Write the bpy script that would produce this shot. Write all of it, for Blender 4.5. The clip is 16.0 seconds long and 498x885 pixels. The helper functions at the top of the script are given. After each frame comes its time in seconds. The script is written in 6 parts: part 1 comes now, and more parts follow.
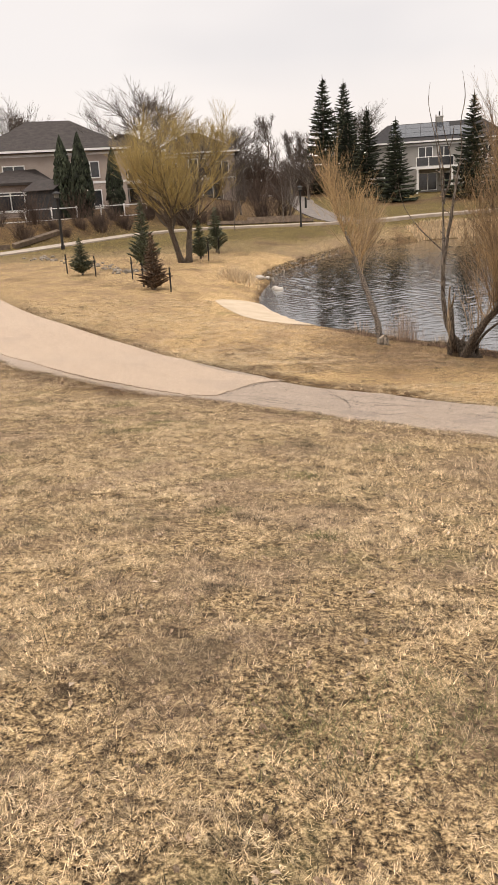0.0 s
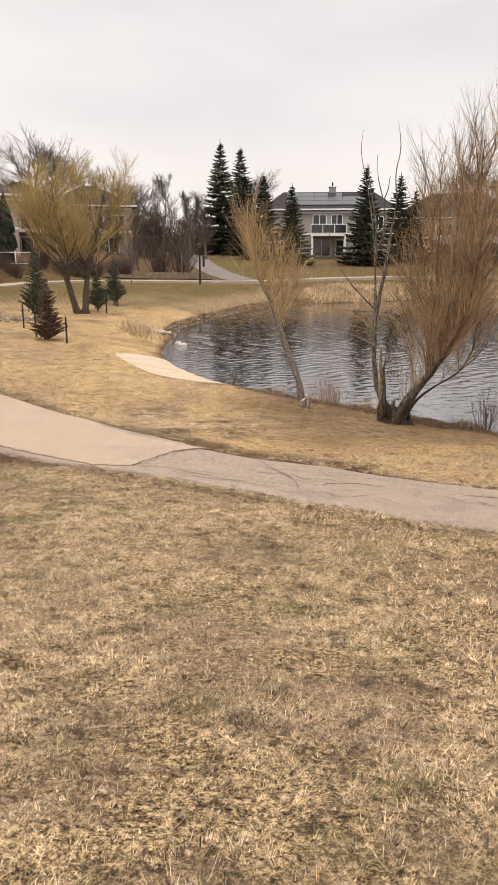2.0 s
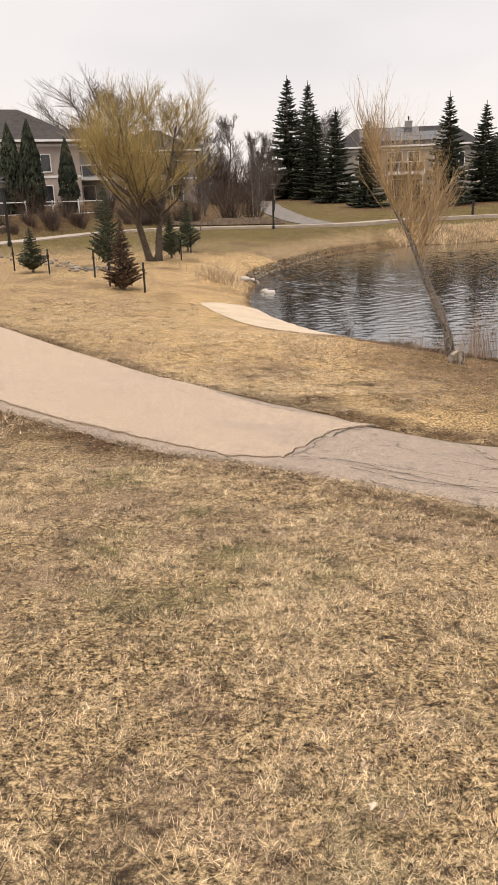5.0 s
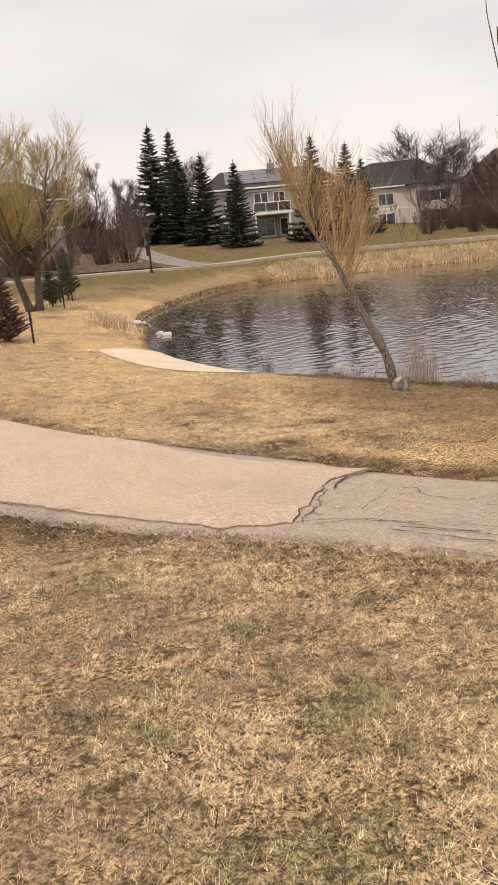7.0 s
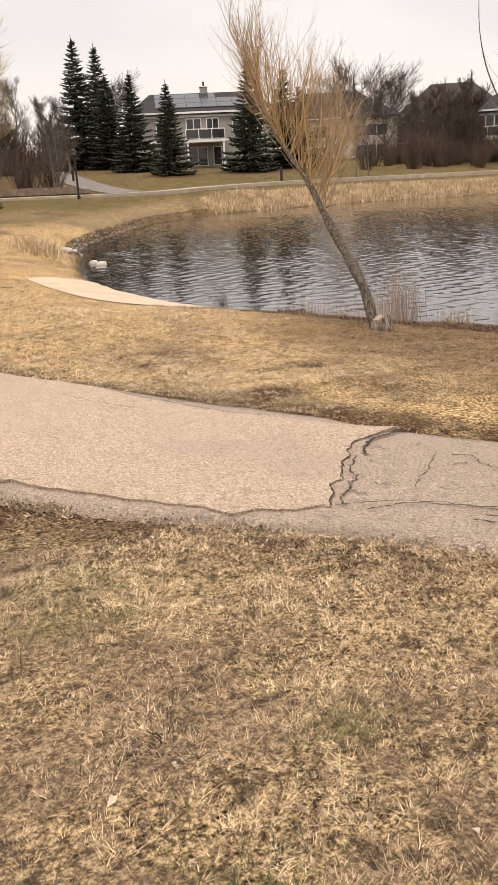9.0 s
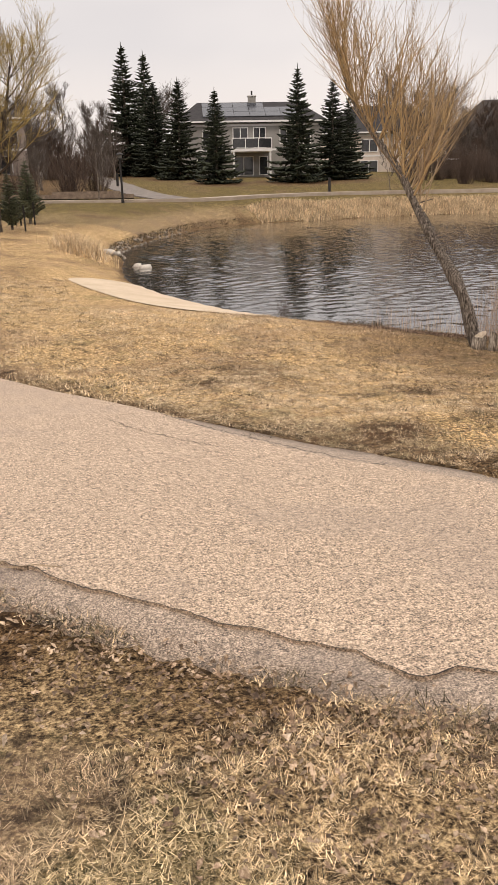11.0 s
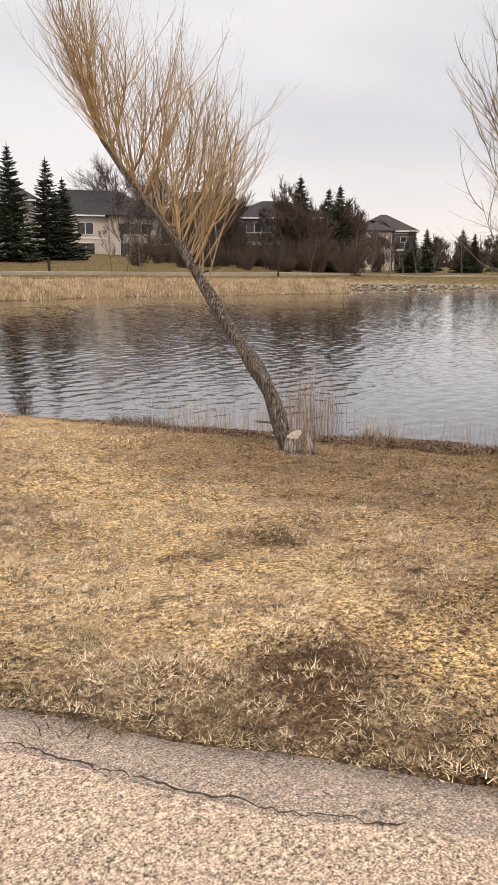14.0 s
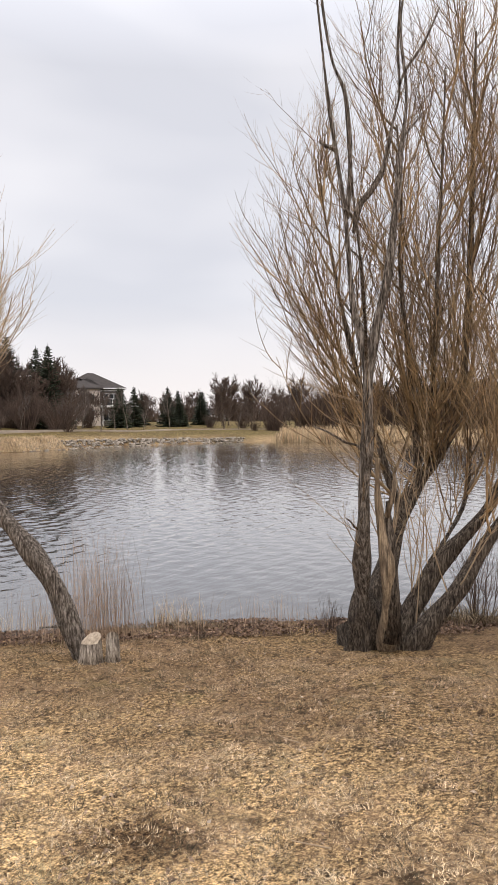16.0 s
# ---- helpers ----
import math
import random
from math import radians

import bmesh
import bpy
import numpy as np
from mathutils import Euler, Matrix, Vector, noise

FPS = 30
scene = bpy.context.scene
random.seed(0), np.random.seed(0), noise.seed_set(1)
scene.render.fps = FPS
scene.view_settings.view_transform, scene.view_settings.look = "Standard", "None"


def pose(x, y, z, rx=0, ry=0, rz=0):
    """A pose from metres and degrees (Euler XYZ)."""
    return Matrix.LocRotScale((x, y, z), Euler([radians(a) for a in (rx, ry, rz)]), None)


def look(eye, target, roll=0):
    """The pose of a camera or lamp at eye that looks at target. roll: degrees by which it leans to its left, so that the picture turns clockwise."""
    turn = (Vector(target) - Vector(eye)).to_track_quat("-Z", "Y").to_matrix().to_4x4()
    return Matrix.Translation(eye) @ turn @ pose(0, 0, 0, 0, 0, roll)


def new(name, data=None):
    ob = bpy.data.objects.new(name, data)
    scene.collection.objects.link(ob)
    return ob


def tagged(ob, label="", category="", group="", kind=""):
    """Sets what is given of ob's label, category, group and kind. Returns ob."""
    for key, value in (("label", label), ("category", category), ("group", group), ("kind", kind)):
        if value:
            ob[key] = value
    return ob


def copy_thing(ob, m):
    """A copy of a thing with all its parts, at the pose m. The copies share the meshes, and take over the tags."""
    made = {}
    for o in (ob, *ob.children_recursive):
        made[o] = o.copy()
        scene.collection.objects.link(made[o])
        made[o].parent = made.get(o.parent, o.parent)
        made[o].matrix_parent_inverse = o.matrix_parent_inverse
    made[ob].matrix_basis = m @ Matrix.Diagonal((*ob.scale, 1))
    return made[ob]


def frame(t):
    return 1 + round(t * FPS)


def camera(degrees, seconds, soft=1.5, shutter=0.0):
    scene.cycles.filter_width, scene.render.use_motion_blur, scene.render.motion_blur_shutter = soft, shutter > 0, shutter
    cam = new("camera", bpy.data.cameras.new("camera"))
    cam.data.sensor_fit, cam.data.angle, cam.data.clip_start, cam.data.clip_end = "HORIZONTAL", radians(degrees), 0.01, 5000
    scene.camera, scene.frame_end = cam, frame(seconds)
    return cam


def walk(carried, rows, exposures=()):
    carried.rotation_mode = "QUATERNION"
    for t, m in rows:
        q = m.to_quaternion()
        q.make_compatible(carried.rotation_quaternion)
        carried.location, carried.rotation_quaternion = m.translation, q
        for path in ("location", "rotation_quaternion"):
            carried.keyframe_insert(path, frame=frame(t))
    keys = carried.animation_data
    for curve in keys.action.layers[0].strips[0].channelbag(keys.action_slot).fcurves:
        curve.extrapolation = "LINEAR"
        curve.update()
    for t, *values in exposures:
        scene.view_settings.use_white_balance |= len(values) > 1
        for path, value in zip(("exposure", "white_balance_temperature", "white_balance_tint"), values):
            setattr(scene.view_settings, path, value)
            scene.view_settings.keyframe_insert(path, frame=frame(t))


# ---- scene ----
# ---------------------------------------------------------------- camera
cam = camera(36.51, 16.0, soft=1.2)


def sight(x, y, z, heading, pitch, roll):
    """A pose from a place, the compass heading from +y to the right, the pitch upwards and the roll, in degrees."""
    h, p = radians(heading), radians(pitch)
    ahead = Vector((math.sin(h) * math.cos(p), math.cos(h) * math.cos(p), math.sin(p)))
    eye = Vector((x, y, z))
    return look(eye, eye + ahead, roll)


PATH = [
    (0, 0.000, 0.000, 3.698, -0.01, -17.80, -3.36),
    (0.5, -0.089, 0.473, 3.634, 2.01, -16.61, -2.75),
    (1, -0.166, 0.997, 3.564, 6.14, -19.34, 0.13),
    (1.5, -0.299, 1.428, 3.513, 10.55, -13.62, -0.03),
    (2, -0.389, 1.920, 3.436, 8.83, -13.77, -0.12),
    (2.5, -0.550, 2.426, 3.334, 6.45, -14.40, 0.60),
    (3, -0.646, 2.958, 3.257, 7.03, -15.75, 0.74),
    (3.5, -0.806, 3.424, 3.173, 7.64, -15.82, -0.41),
    (4, -0.918, 3.853, 3.105, 5.69, -16.28, -1.91),
    (4.2, -0.959, 4.172, 3.076, 3.22, -16.13, -2.68),
    (6.3, -1.634, 6.254, 2.750, 6.66, -19.56, -1.43),
    (6.5, -1.681, 6.420, 2.747, 7.72, -18.82, -2.66),
    (7, -1.820, 6.781, 2.685, 13.17, -14.55, -5.08),
    (7.5, -1.877, 7.202, 2.622, 13.84, -19.91, -3.96),
    (8, -1.968, 7.581, 2.565, 17.58, -20.06, -2.54),
    (8.5, -1.934, 7.912, 2.504, 20.44, -19.99, -2.55),
    (9, -1.971, 8.276, 2.438, 18.70, -19.55, -2.89),
    (9.5, -1.962, 8.673, 2.377, 16.84, -19.63, -2.53),
    (10, -1.919, 9.106, 2.322, 16.25, -20.12, -1.55),
    (10.2, -1.926, 9.283, 2.278, 16.26, -19.86, -1.03),
    (12.3, -1.795, 11.125, 2.026, 18.11, -17.02, -3.22),
    (12.5, -1.772, 11.264, 2.028, 20.30, -17.15, -3.14),
    (13, -1.574, 11.680, 2.007, 26.95, -17.74, -2.37),
    (13.5, -1.451, 12.066, 1.944, 32.67, -16.43, -0.69),
    (14, -1.301, 12.503, 1.941, 37.41, -12.86, 0.28),
    (14.5, -1.198, 12.908, 2.006, 42.22, -8.91, 0.32),
    (15, -1.122, 13.343, 2.025, 47.04, -5.89, -0.29),
    (15.5, -0.999, 13.668, 2.033, 52.79, -3.22, -1.03),
    (16, -0.918, 13.883, 2.016, 59.16, -1.45, -0.96),
]
EXPOSURES = [(0.0, 0.12, 7300, 15), (4.2, 0.1, 7200, 15), (6.3, 0.08, 7350, 15), (9.0, 0.16, 7420, 15.5), (10.2, 0.1, 7450, 16.5), (12.3, -0.14, 7150, 16), (13.4, -0.08, 7100, 14.5),
             (14.5, 0.16, 6950, 15), (16.0, 0.12, 6700, 14)]
walk(cam, [(t, sight(*row)) for t, *row in PATH], EXPOSURES)

# ---------------------------------------------------------------- sky and sun
SUN_HEADING, SUN_HEIGHT = 215.0, 48.0
world = bpy.data.worlds.new("overcast_sky")
scene.world = world
world.use_nodes = True
wt = world.node_tree
wt.nodes.clear()


def wnode(kind, **values):
    n = wt.nodes.new(kind)
    for k, v in values.items():
        n.inputs[k.replace("_", " ")].default_value = v
    return n


w_out = wt.nodes.new("ShaderNodeOutputWorld")
w_sky = wt.nodes.new("ShaderNodeTexSky")
w_sky.sky_type, w_sky.sun_disc = "NISHITA", False
w_sky.sun_elevation, w_sky.sun_rotation = radians(SUN_HEIGHT), radians(SUN_HEADING)
w_sky.dust_density, w_sky.air_density = 2.0, 1.0
w_co = wt.nodes.new("ShaderNodeTexCoord")
w_sep = wt.nodes.new("ShaderNodeSeparateXYZ")
wt.links.new(w_co.outputs["Generated"], w_sep.inputs[0])
# cloud sheets lie flat: stretch the pattern towards the horizon
w_map = wt.nodes.new("ShaderNodeMapping")
w_map.inputs["Scale"].default_value = (1.0, 1.0, 3.2)
wt.links.new(w_co.outputs["Generated"], w_map.inputs[0])
w_noise = wnode("ShaderNodeTexNoise", Scale=1.9, Detail=3.0, Roughness=0.45, Distortion=0.2)
wt.links.new(w_map.outputs[0], w_noise.inputs["Vector"])
w_ramp = wt.nodes.new("ShaderNodeValToRGB")
w_ramp.color_ramp.elements[0].position, w_ramp.color_ramp.elements[0].color = 0.37, (0.70, 0.735, 0.795, 1)
w_ramp.color_ramp.elements[1].position, w_ramp.color_ramp.elements[1].color = 0.60, (0.86, 0.885, 0.925, 1)
wt.links.new(w_noise.outputs["Fac"], w_ramp.inputs[0])
# the pale band of thin cloud low over the horizon
w_low = wt.nodes.new("ShaderNodeMapRange")
w_low.inputs["From Min"].default_value, w_low.inputs["From Max"].default_value = 0.03, 0.16
w_low.inputs["To Min"].default_value, w_low.inputs["To Max"].default_value = 0.85, 0.0
wt.links.new(w_sep.outputs["Z"], w_low.inputs["Value"])
w_pale = wt.nodes.new("ShaderNodeMixRGB")
w_pale.inputs["Color2"].default_value = (0.97, 0.94, 0.93, 1)
wt.links.new(w_low.outputs[0], w_pale.inputs["Fac"])
wt.links.new(w_ramp.outputs["Color"], w_pale.inputs["Color1"])
# an overcast dome is brighter overhead
w_dome = wt.nodes.new("ShaderNodeMapRange")
w_dome.inputs["From Min"].default_value, w_dome.inputs["From Max"].default_value = 0.42, 1.0
w_dome.inputs["To Min"].default_value, w_dome.inputs["To Max"].default_value = 1.0, 3.3
wt.links.new(w_sep.outputs["Z"], w_dome.inputs["Value"])
w_cloud = wt.nodes.new("ShaderNodeBackground")
wt.links.new(w_pale.outputs[0], w_cloud.inputs["Color"])
wt.links.new(w_dome.outputs[0], w_cloud.inputs["Strength"])
w_clear = wt.nodes.new("ShaderNodeBackground")
w_clear.inputs["Strength"].default_value = 0.1
wt.links.new(w_sky.outputs[0], w_clear.inputs["Color"])
w_mix = wt.nodes.new("ShaderNodeMixShader")
w_mix.inputs[0].default_value = 0.9
wt.links.new(w_clear.outputs[0], w_mix.inputs[1])
wt.links.new(w_cloud.outputs[0], w_mix.inputs[2])
wt.links.new(w_mix.outputs[0], w_out.inputs[0])

sun = new("sun", bpy.data.lights.new("sun", "SUN"))
sun.data.energy, sun.data.angle, sun.data.color = 0.9, radians(22), (1.0, 0.92, 0.80)
sh, se = radians(SUN_HEADING), radians(SUN_HEIGHT)
sun.matrix_world = look((0, 0, 60), (-math.sin(sh) * math.cos(se), -math.cos(sh) * math.cos(se), 60 - math.sin(se)))


# ---------------------------------------------------------------- materials
def surface(name, colors, scale=4.0, fine=60.0, rough=0.85, bump=0.3, metal=0.0, stretch=(1, 1, 1), island=0.0, each=0.0,
            spot=None, spot_scale=1.0, spot_at=0.55, spots=(), relief=0.02, world_space=False, spec=0.3, span=0.2, share=0.5, green=None):
    """Colours mixed by noise at two scales, with a relief; spot: a further colour in large patches; island, each: how far loose pieces, or
    objects, differ in brightness."""
    m = bpy.data.materials.new(name)
    m.use_nodes = True
    t = m.node_tree
    p = t.nodes["Principled BSDF"]
    p.inputs["Roughness"].default_value, p.inputs["Metallic"].default_value = rough, metal
    p.inputs["Specular IOR Level"].default_value = spec
    if world_space:
        where = t.nodes.new("ShaderNodeNewGeometry").outputs["Position"]
    else:
        where = t.nodes.new("ShaderNodeTexCoord").outputs["Object"]
    mp = t.nodes.new("ShaderNodeMapping")
    mp.inputs["Scale"].default_value = stretch
    t.links.new(where, mp.inputs[0])

    def noise_at(size, detail, rough_=0.6):
        n = t.nodes.new("ShaderNodeTexNoise")
        n.inputs["Scale"].default_value, n.inputs["Detail"].default_value, n.inputs["Roughness"].default_value = size, detail, rough_
        t.links.new(mp.outputs[0], n.inputs["Vector"])
        return n.outputs["Fac"]

    broad, tiny = noise_at(scale, 4), noise_at(fine, 3, 0.7)
    add = t.nodes.new("ShaderNodeMath")
    add.operation = "MULTIPLY_ADD"
    add.inputs[1].default_value = 1 - share
    half = t.nodes.new("ShaderNodeMath")
    half.operation = "MULTIPLY"
    half.inputs[1].default_value = share
    t.links.new(tiny, half.inputs[0])
    t.links.new(broad, add.inputs[0])
    t.links.new(half.outputs[0], add.inputs[2])
    ramp = t.nodes.new("ShaderNodeValToRGB")
    el = ramp.color_ramp.elements
    while len(el) < len(colors):
        el.new(0.5)
    for k, c in enumerate(colors):
        el[k].position = 0.5 - span / 2 + span * k / max(1, len(colors) - 1)
        el[k].color = (*c, 1)
    t.links.new(add.outputs[0], ramp.inputs[0])
    color = ramp.outputs["Color"]
    for spot, spot_scale, spot_at, most in (((spot, spot_scale, spot_at, 0.8),) if spot else ()) + tuple(spots):
        large = noise_at(spot_scale, 6, 0.72)
        rg = t.nodes.new("ShaderNodeMapRange")
        rg.inputs["From Min"].default_value, rg.inputs["From Max"].default_value = spot_at, spot_at + 0.08
        rg.inputs["To Max"].default_value = most
        t.links.new(large, rg.inputs["Value"])
        mx = t.nodes.new("ShaderNodeMixRGB")
        mx.inputs["Color2"].default_value = (*spot, 1)
        t.links.new(rg.outputs[0], mx.inputs["Fac"])
        t.links.new(color, mx.inputs["Color1"])
        color = mx.outputs[0]
    for attr, tint, most in green or ():
        at = t.nodes.new("ShaderNodeAttribute")
        at.attribute_name = attr
        mult = t.nodes.new("ShaderNodeMath")
        mult.operation = "MULTIPLY"
        mult.inputs[1].default_value = most
        t.links.new(at.outputs["Fac"], mult.inputs[0])
        shade = t.nodes.new("ShaderNodeMixRGB")
        shade.blend_type = "MULTIPLY"
        shade.inputs["Color2"].default_value = (*tint, 1)
        t.links.new(mult.outputs[0], shade.inputs["Fac"])
        t.links.new(color, shade.inputs["Color1"])
        color = shade.outputs[0]
    for source, amount in (("island", island), ("each", each)):
        if amount:
            if source == "island":
                r = t.nodes.new("ShaderNodeNewGeometry").outputs["Random Per Island"]
            else:
                r = t.nodes.new("ShaderNodeObjectInfo").outputs["Random"]
            rg = t.nodes.new("ShaderNodeMapRange")
            rg.inputs["To Min"].default_value, rg.inputs["To Max"].default_value = 1 - amount, 1 + amount
            t.links.new(r, rg.inputs["Value"])
            hs = t.nodes.new("ShaderNodeHueSaturation")
            t.links.new(rg.outputs[0], hs.inputs["Value"])
            t.links.new(color, hs.inputs["Color"])
            color = hs.outputs[0]
    t.links.new(color, p.inputs["Base Color"])
    if bump:
        b = t.nodes.new("ShaderNodeBump")
        b.inputs["Strength"].default_value, b.inputs["Distance"].default_value = bump, relief
        t.links.new(add.outputs[0], b.inputs["Height"])
        t.links.new(b.outputs[0], p.inputs["Normal"])
    return m


M = {}
M["turf"] = surface("turf", [(0.02, 0.013, 0.008), (0.255, 0.172, 0.09), (0.72, 0.525, 0.29)], 42.0, 110.0, 0.95, 1.0, relief=0.03, span=0.19, share=0.5,
                    spots=(((0.115, 0.112, 0.05), 1.3, 0.56, 0.4), ((0.20, 0.135, 0.09), 0.7, 0.5, 0.5), ((0.07, 0.05, 0.034), 3.4, 0.55, 0.4), ((0.035, 0.024, 0.016), 8.0, 0.55, 0.75)), world_space=True, spec=0.1,
                    green=(("mown", (0.42, 0.44, 0.28), 0.95), ("worn_shaded", (0.38, 0.32, 0.28), 1.0), ("golden", (1.62, 1.55, 1.42), 1.0)))
M["blade"] = surface("dry_blade", [(0.055, 0.036, 0.022), (0.56, 0.405, 0.235), (0.90, 0.71, 0.46)], 14.0, 60.0, 0.8, 0, island=0.7,
                     spots=(((0.22, 0.195, 0.09), 1.3, 0.56, 0.35), ((0.31, 0.215, 0.15), 0.7, 0.51, 0.45), ((0.13, 0.095, 0.066), 3.4, 0.56, 0.4), ((0.05, 0.034, 0.022), 8.0, 0.55, 0.65)), world_space=True, spec=0.2, span=0.3, share=0.6)
M["bladegold"] = surface("golden_dry_blade", [(0.06, 0.042, 0.028), (0.64, 0.48, 0.30), (0.88, 0.71, 0.48)], 14.0, 60.0, 0.8, 0, island=0.7, spots=(((0.25, 0.21, 0.10), 1.2, 0.54, 0.55), ((0.30, 0.20, 0.13), 0.9, 0.54, 0.5), ((0.12, 0.09, 0.055), 2.6, 0.55, 0.65), ((0.05, 0.035, 0.023), 6.0, 0.555, 0.75)),
                         world_space=True, spec=0.2, span=0.3, share=0.6)
# brown grass near the willow; the tree's shade is partly in this colour
M["bladebrown"] = surface("brown_dry_blade", [(0.05, 0.031, 0.018), (0.33, 0.222, 0.132), (0.70, 0.52, 0.33)], 14.0, 60.0, 0.8, 0, island=0.7, spots=(((0.15, 0.125, 0.06), 1.2, 0.53, 0.6), ((0.05, 0.035, 0.024), 5.0, 0.56, 0.7)),
                          world_space=True, spec=0.2, span=0.3, share=0.6)
M["leaf"] = surface("dead_leaf", [(0.08, 0.05, 0.032), (0.20, 0.13, 0.08), (0.42, 0.31, 0.21)], 9, 90, 0.8, 0.2, island=0.5, world_space=True)
M["paleleaf"] = surface("pale_dead_leaf", [(0.24, 0.17, 0.115), (0.42, 0.32, 0.23), (0.60, 0.48, 0.36)], 9, 90, 0.8, 0.2, island=0.35, world_space=True)
M["litter"] = surface("brown_leaf_litter", [(0.04, 0.024, 0.016), (0.12, 0.07, 0.045), (0.27, 0.175, 0.115)], 9, 90, 0.85, 0.2, island=0.5, world_space=True)
M["asphalt"] = surface("worn_asphalt", [(0.027, 0.021, 0.018), (0.295, 0.222, 0.163), (0.71, 0.553, 0.42)], 66, 160, 0.75, 0.9, relief=0.010, span=0.26, share=0.72,
                       spots=(((0.17, 0.135, 0.11), 1.1, 0.55, 0.4), ((0.07, 0.055, 0.045), 8.0, 0.58, 0.6)), world_space=True, spec=0.5)
M["slab"] = surface("smooth_overlay", [(0.022, 0.017, 0.013), (0.39, 0.285, 0.2), (0.84, 0.645, 0.47)], 60, 150, 0.75, 0.9, relief=0.010, span=0.24, share=0.66,
                    spots=(((0.27, 0.21, 0.165), 0.8, 0.55, 0.3), ((0.10, 0.078, 0.062), 9.0, 0.6, 0.4)), world_space=True, spec=0.45)
M["crack"] = surface("crack_dirt", [(0.03, 0.024, 0.02), (0.06, 0.05, 0.04)], 20, 90, 1.0, 0.3, world_space=True)
M["concrete"] = surface("pale_concrete", [(0.30, 0.245, 0.195), (0.43, 0.36, 0.295)], 1.5, 30, 0.9, 0.2, world_space=True)
M["greypath"] = surface("grey_path", [(0.13, 0.112, 0.098), (0.22, 0.19, 0.165)], 1.5, 40, 0.9, 0.3, world_space=True)
M["sand"] = surface("pale_sand", [(0.44, 0.345, 0.24), (0.55, 0.44, 0.32)], 2, 60, 0.95, 0.25, world_space=True)
M["mud"] = surface("bank_mud", [(0.07, 0.05, 0.035), (0.15, 0.105, 0.07), (0.26, 0.19, 0.12)], 6, 50, 0.95, 0.6, world_space=True)
M["bark"] = surface("willow_bark", [(0.012, 0.009, 0.007), (0.085, 0.064, 0.048), (0.25, 0.20, 0.15)], 62, 150, 0.95, 1.0, stretch=(1, 1, 0.14), relief=0.06, span=0.24, share=0.4)
M["barkgrey"] = surface("grey_bark", [(0.02, 0.015, 0.012), (0.14, 0.112, 0.088), (0.40, 0.34, 0.285)], 62, 150, 0.95, 1.0, stretch=(1, 1, 0.14), relief=0.06, span=0.24, share=0.4)
M["bare"] = surface("bare_wood", [(0.22, 0.155, 0.095), (0.45, 0.335, 0.22)], 9, 30, 0.8, 0.4, stretch=(1, 1, 0.15))
M["peeled"] = surface("peeled_wood", [(0.03, 0.022, 0.016), (0.20, 0.145, 0.095), (0.46, 0.35, 0.23)], 26, 90, 0.9, 0.9, stretch=(1, 1, 0.1), relief=0.04, span=0.3, share=0.4)
M["shoot"] = surface("yellow_willow_shoot", [(0.24, 0.158, 0.08), (0.465, 0.325, 0.168)], 1.5, 8, 0.6, 0, island=0.35)
M["shootred"] = surface("brown_willow_shoot", [(0.14, 0.09, 0.052), (0.35, 0.235, 0.12)], 1.5, 8, 0.6, 0, island=0.6)
M["shootgreen"] = surface("budding_willow_shoot", [(0.215, 0.155, 0.06), (0.43, 0.32, 0.12)], 1.5, 8, 0.65, 0, island=0.35)
M["twig"] = surface("grey_twig", [(0.07, 0.055, 0.047), (0.14, 0.115, 0.098)], 1, 8, 0.85, 0, island=0.3)
M["needle"] = surface("spruce_needle", [(0.012, 0.015, 0.009), (0.028, 0.035, 0.02), (0.06, 0.07, 0.042)], 1.5, 9, 0.85, 0.2, island=0.5, each=0.2)
M["needleblue"] = surface("young_spruce_needle", [(0.05, 0.056, 0.034), (0.12, 0.128, 0.078)], 2, 12, 0.85, 0.2, island=0.5, each=0.2)
M["needlebrown"] = surface("rusty_spruce_needle", [(0.08, 0.05, 0.032), (0.14, 0.092, 0.06)], 2, 12, 0.85, 0.2, island=0.5)
M["reed"] = surface("dry_reed", [(0.42, 0.305, 0.185), (0.70, 0.55, 0.36)], 0.8, 10, 0.85, 0, island=0.5, world_space=True)
M["stalk"] = surface("thin_dry_stalk", [(0.24, 0.165, 0.115), (0.46, 0.335, 0.24)], 0.8, 10, 0.85, 0, island=0.5, world_space=True)
M["brush"] = surface("brown_brush", [(0.05, 0.034, 0.027), (0.12, 0.083, 0.063)], 1, 10, 0.9, 0, island=0.4, world_space=True)
M["weed"] = surface("dead_weed", [(0.045, 0.032, 0.02), (0.115, 0.085, 0.05), (0.30, 0.22, 0.135)], 5, 25, 0.9, 0, island=0.5, world_space=True)
M["sprig"] = surface("fresh_sprig", [(0.07, 0.066, 0.026), (0.135, 0.126, 0.05), (0.24, 0.205, 0.09)], 7, 40, 0.8, 0, island=0.5, world_space=True)
M["tuft"] = surface("dark_tuft", [(0.022, 0.017, 0.01), (0.07, 0.055, 0.03), (0.20, 0.15, 0.085)], 7, 40, 0.9, 0, island=0.5, world_space=True)
M["stone"] = surface("shore_stone", [(0.15, 0.125, 0.10), (0.36, 0.31, 0.25)], 3, 25, 0.85, 0.5, island=0.35, world_space=True)
M["stonepale"] = surface("pale_stone", [(0.36, 0.32, 0.27), (0.58, 0.53, 0.46)], 4, 30, 0.8, 0.5)
M["iron"] = surface("dark_iron", [(0.012, 0.011, 0.010), (0.03, 0.027, 0.025)], 8, 60, 0.6, 0.2)
M["timber"] = surface("weathered_timber", [(0.09, 0.065, 0.048), (0.19, 0.14, 0.10)], 3, 30, 0.9, 0.4)
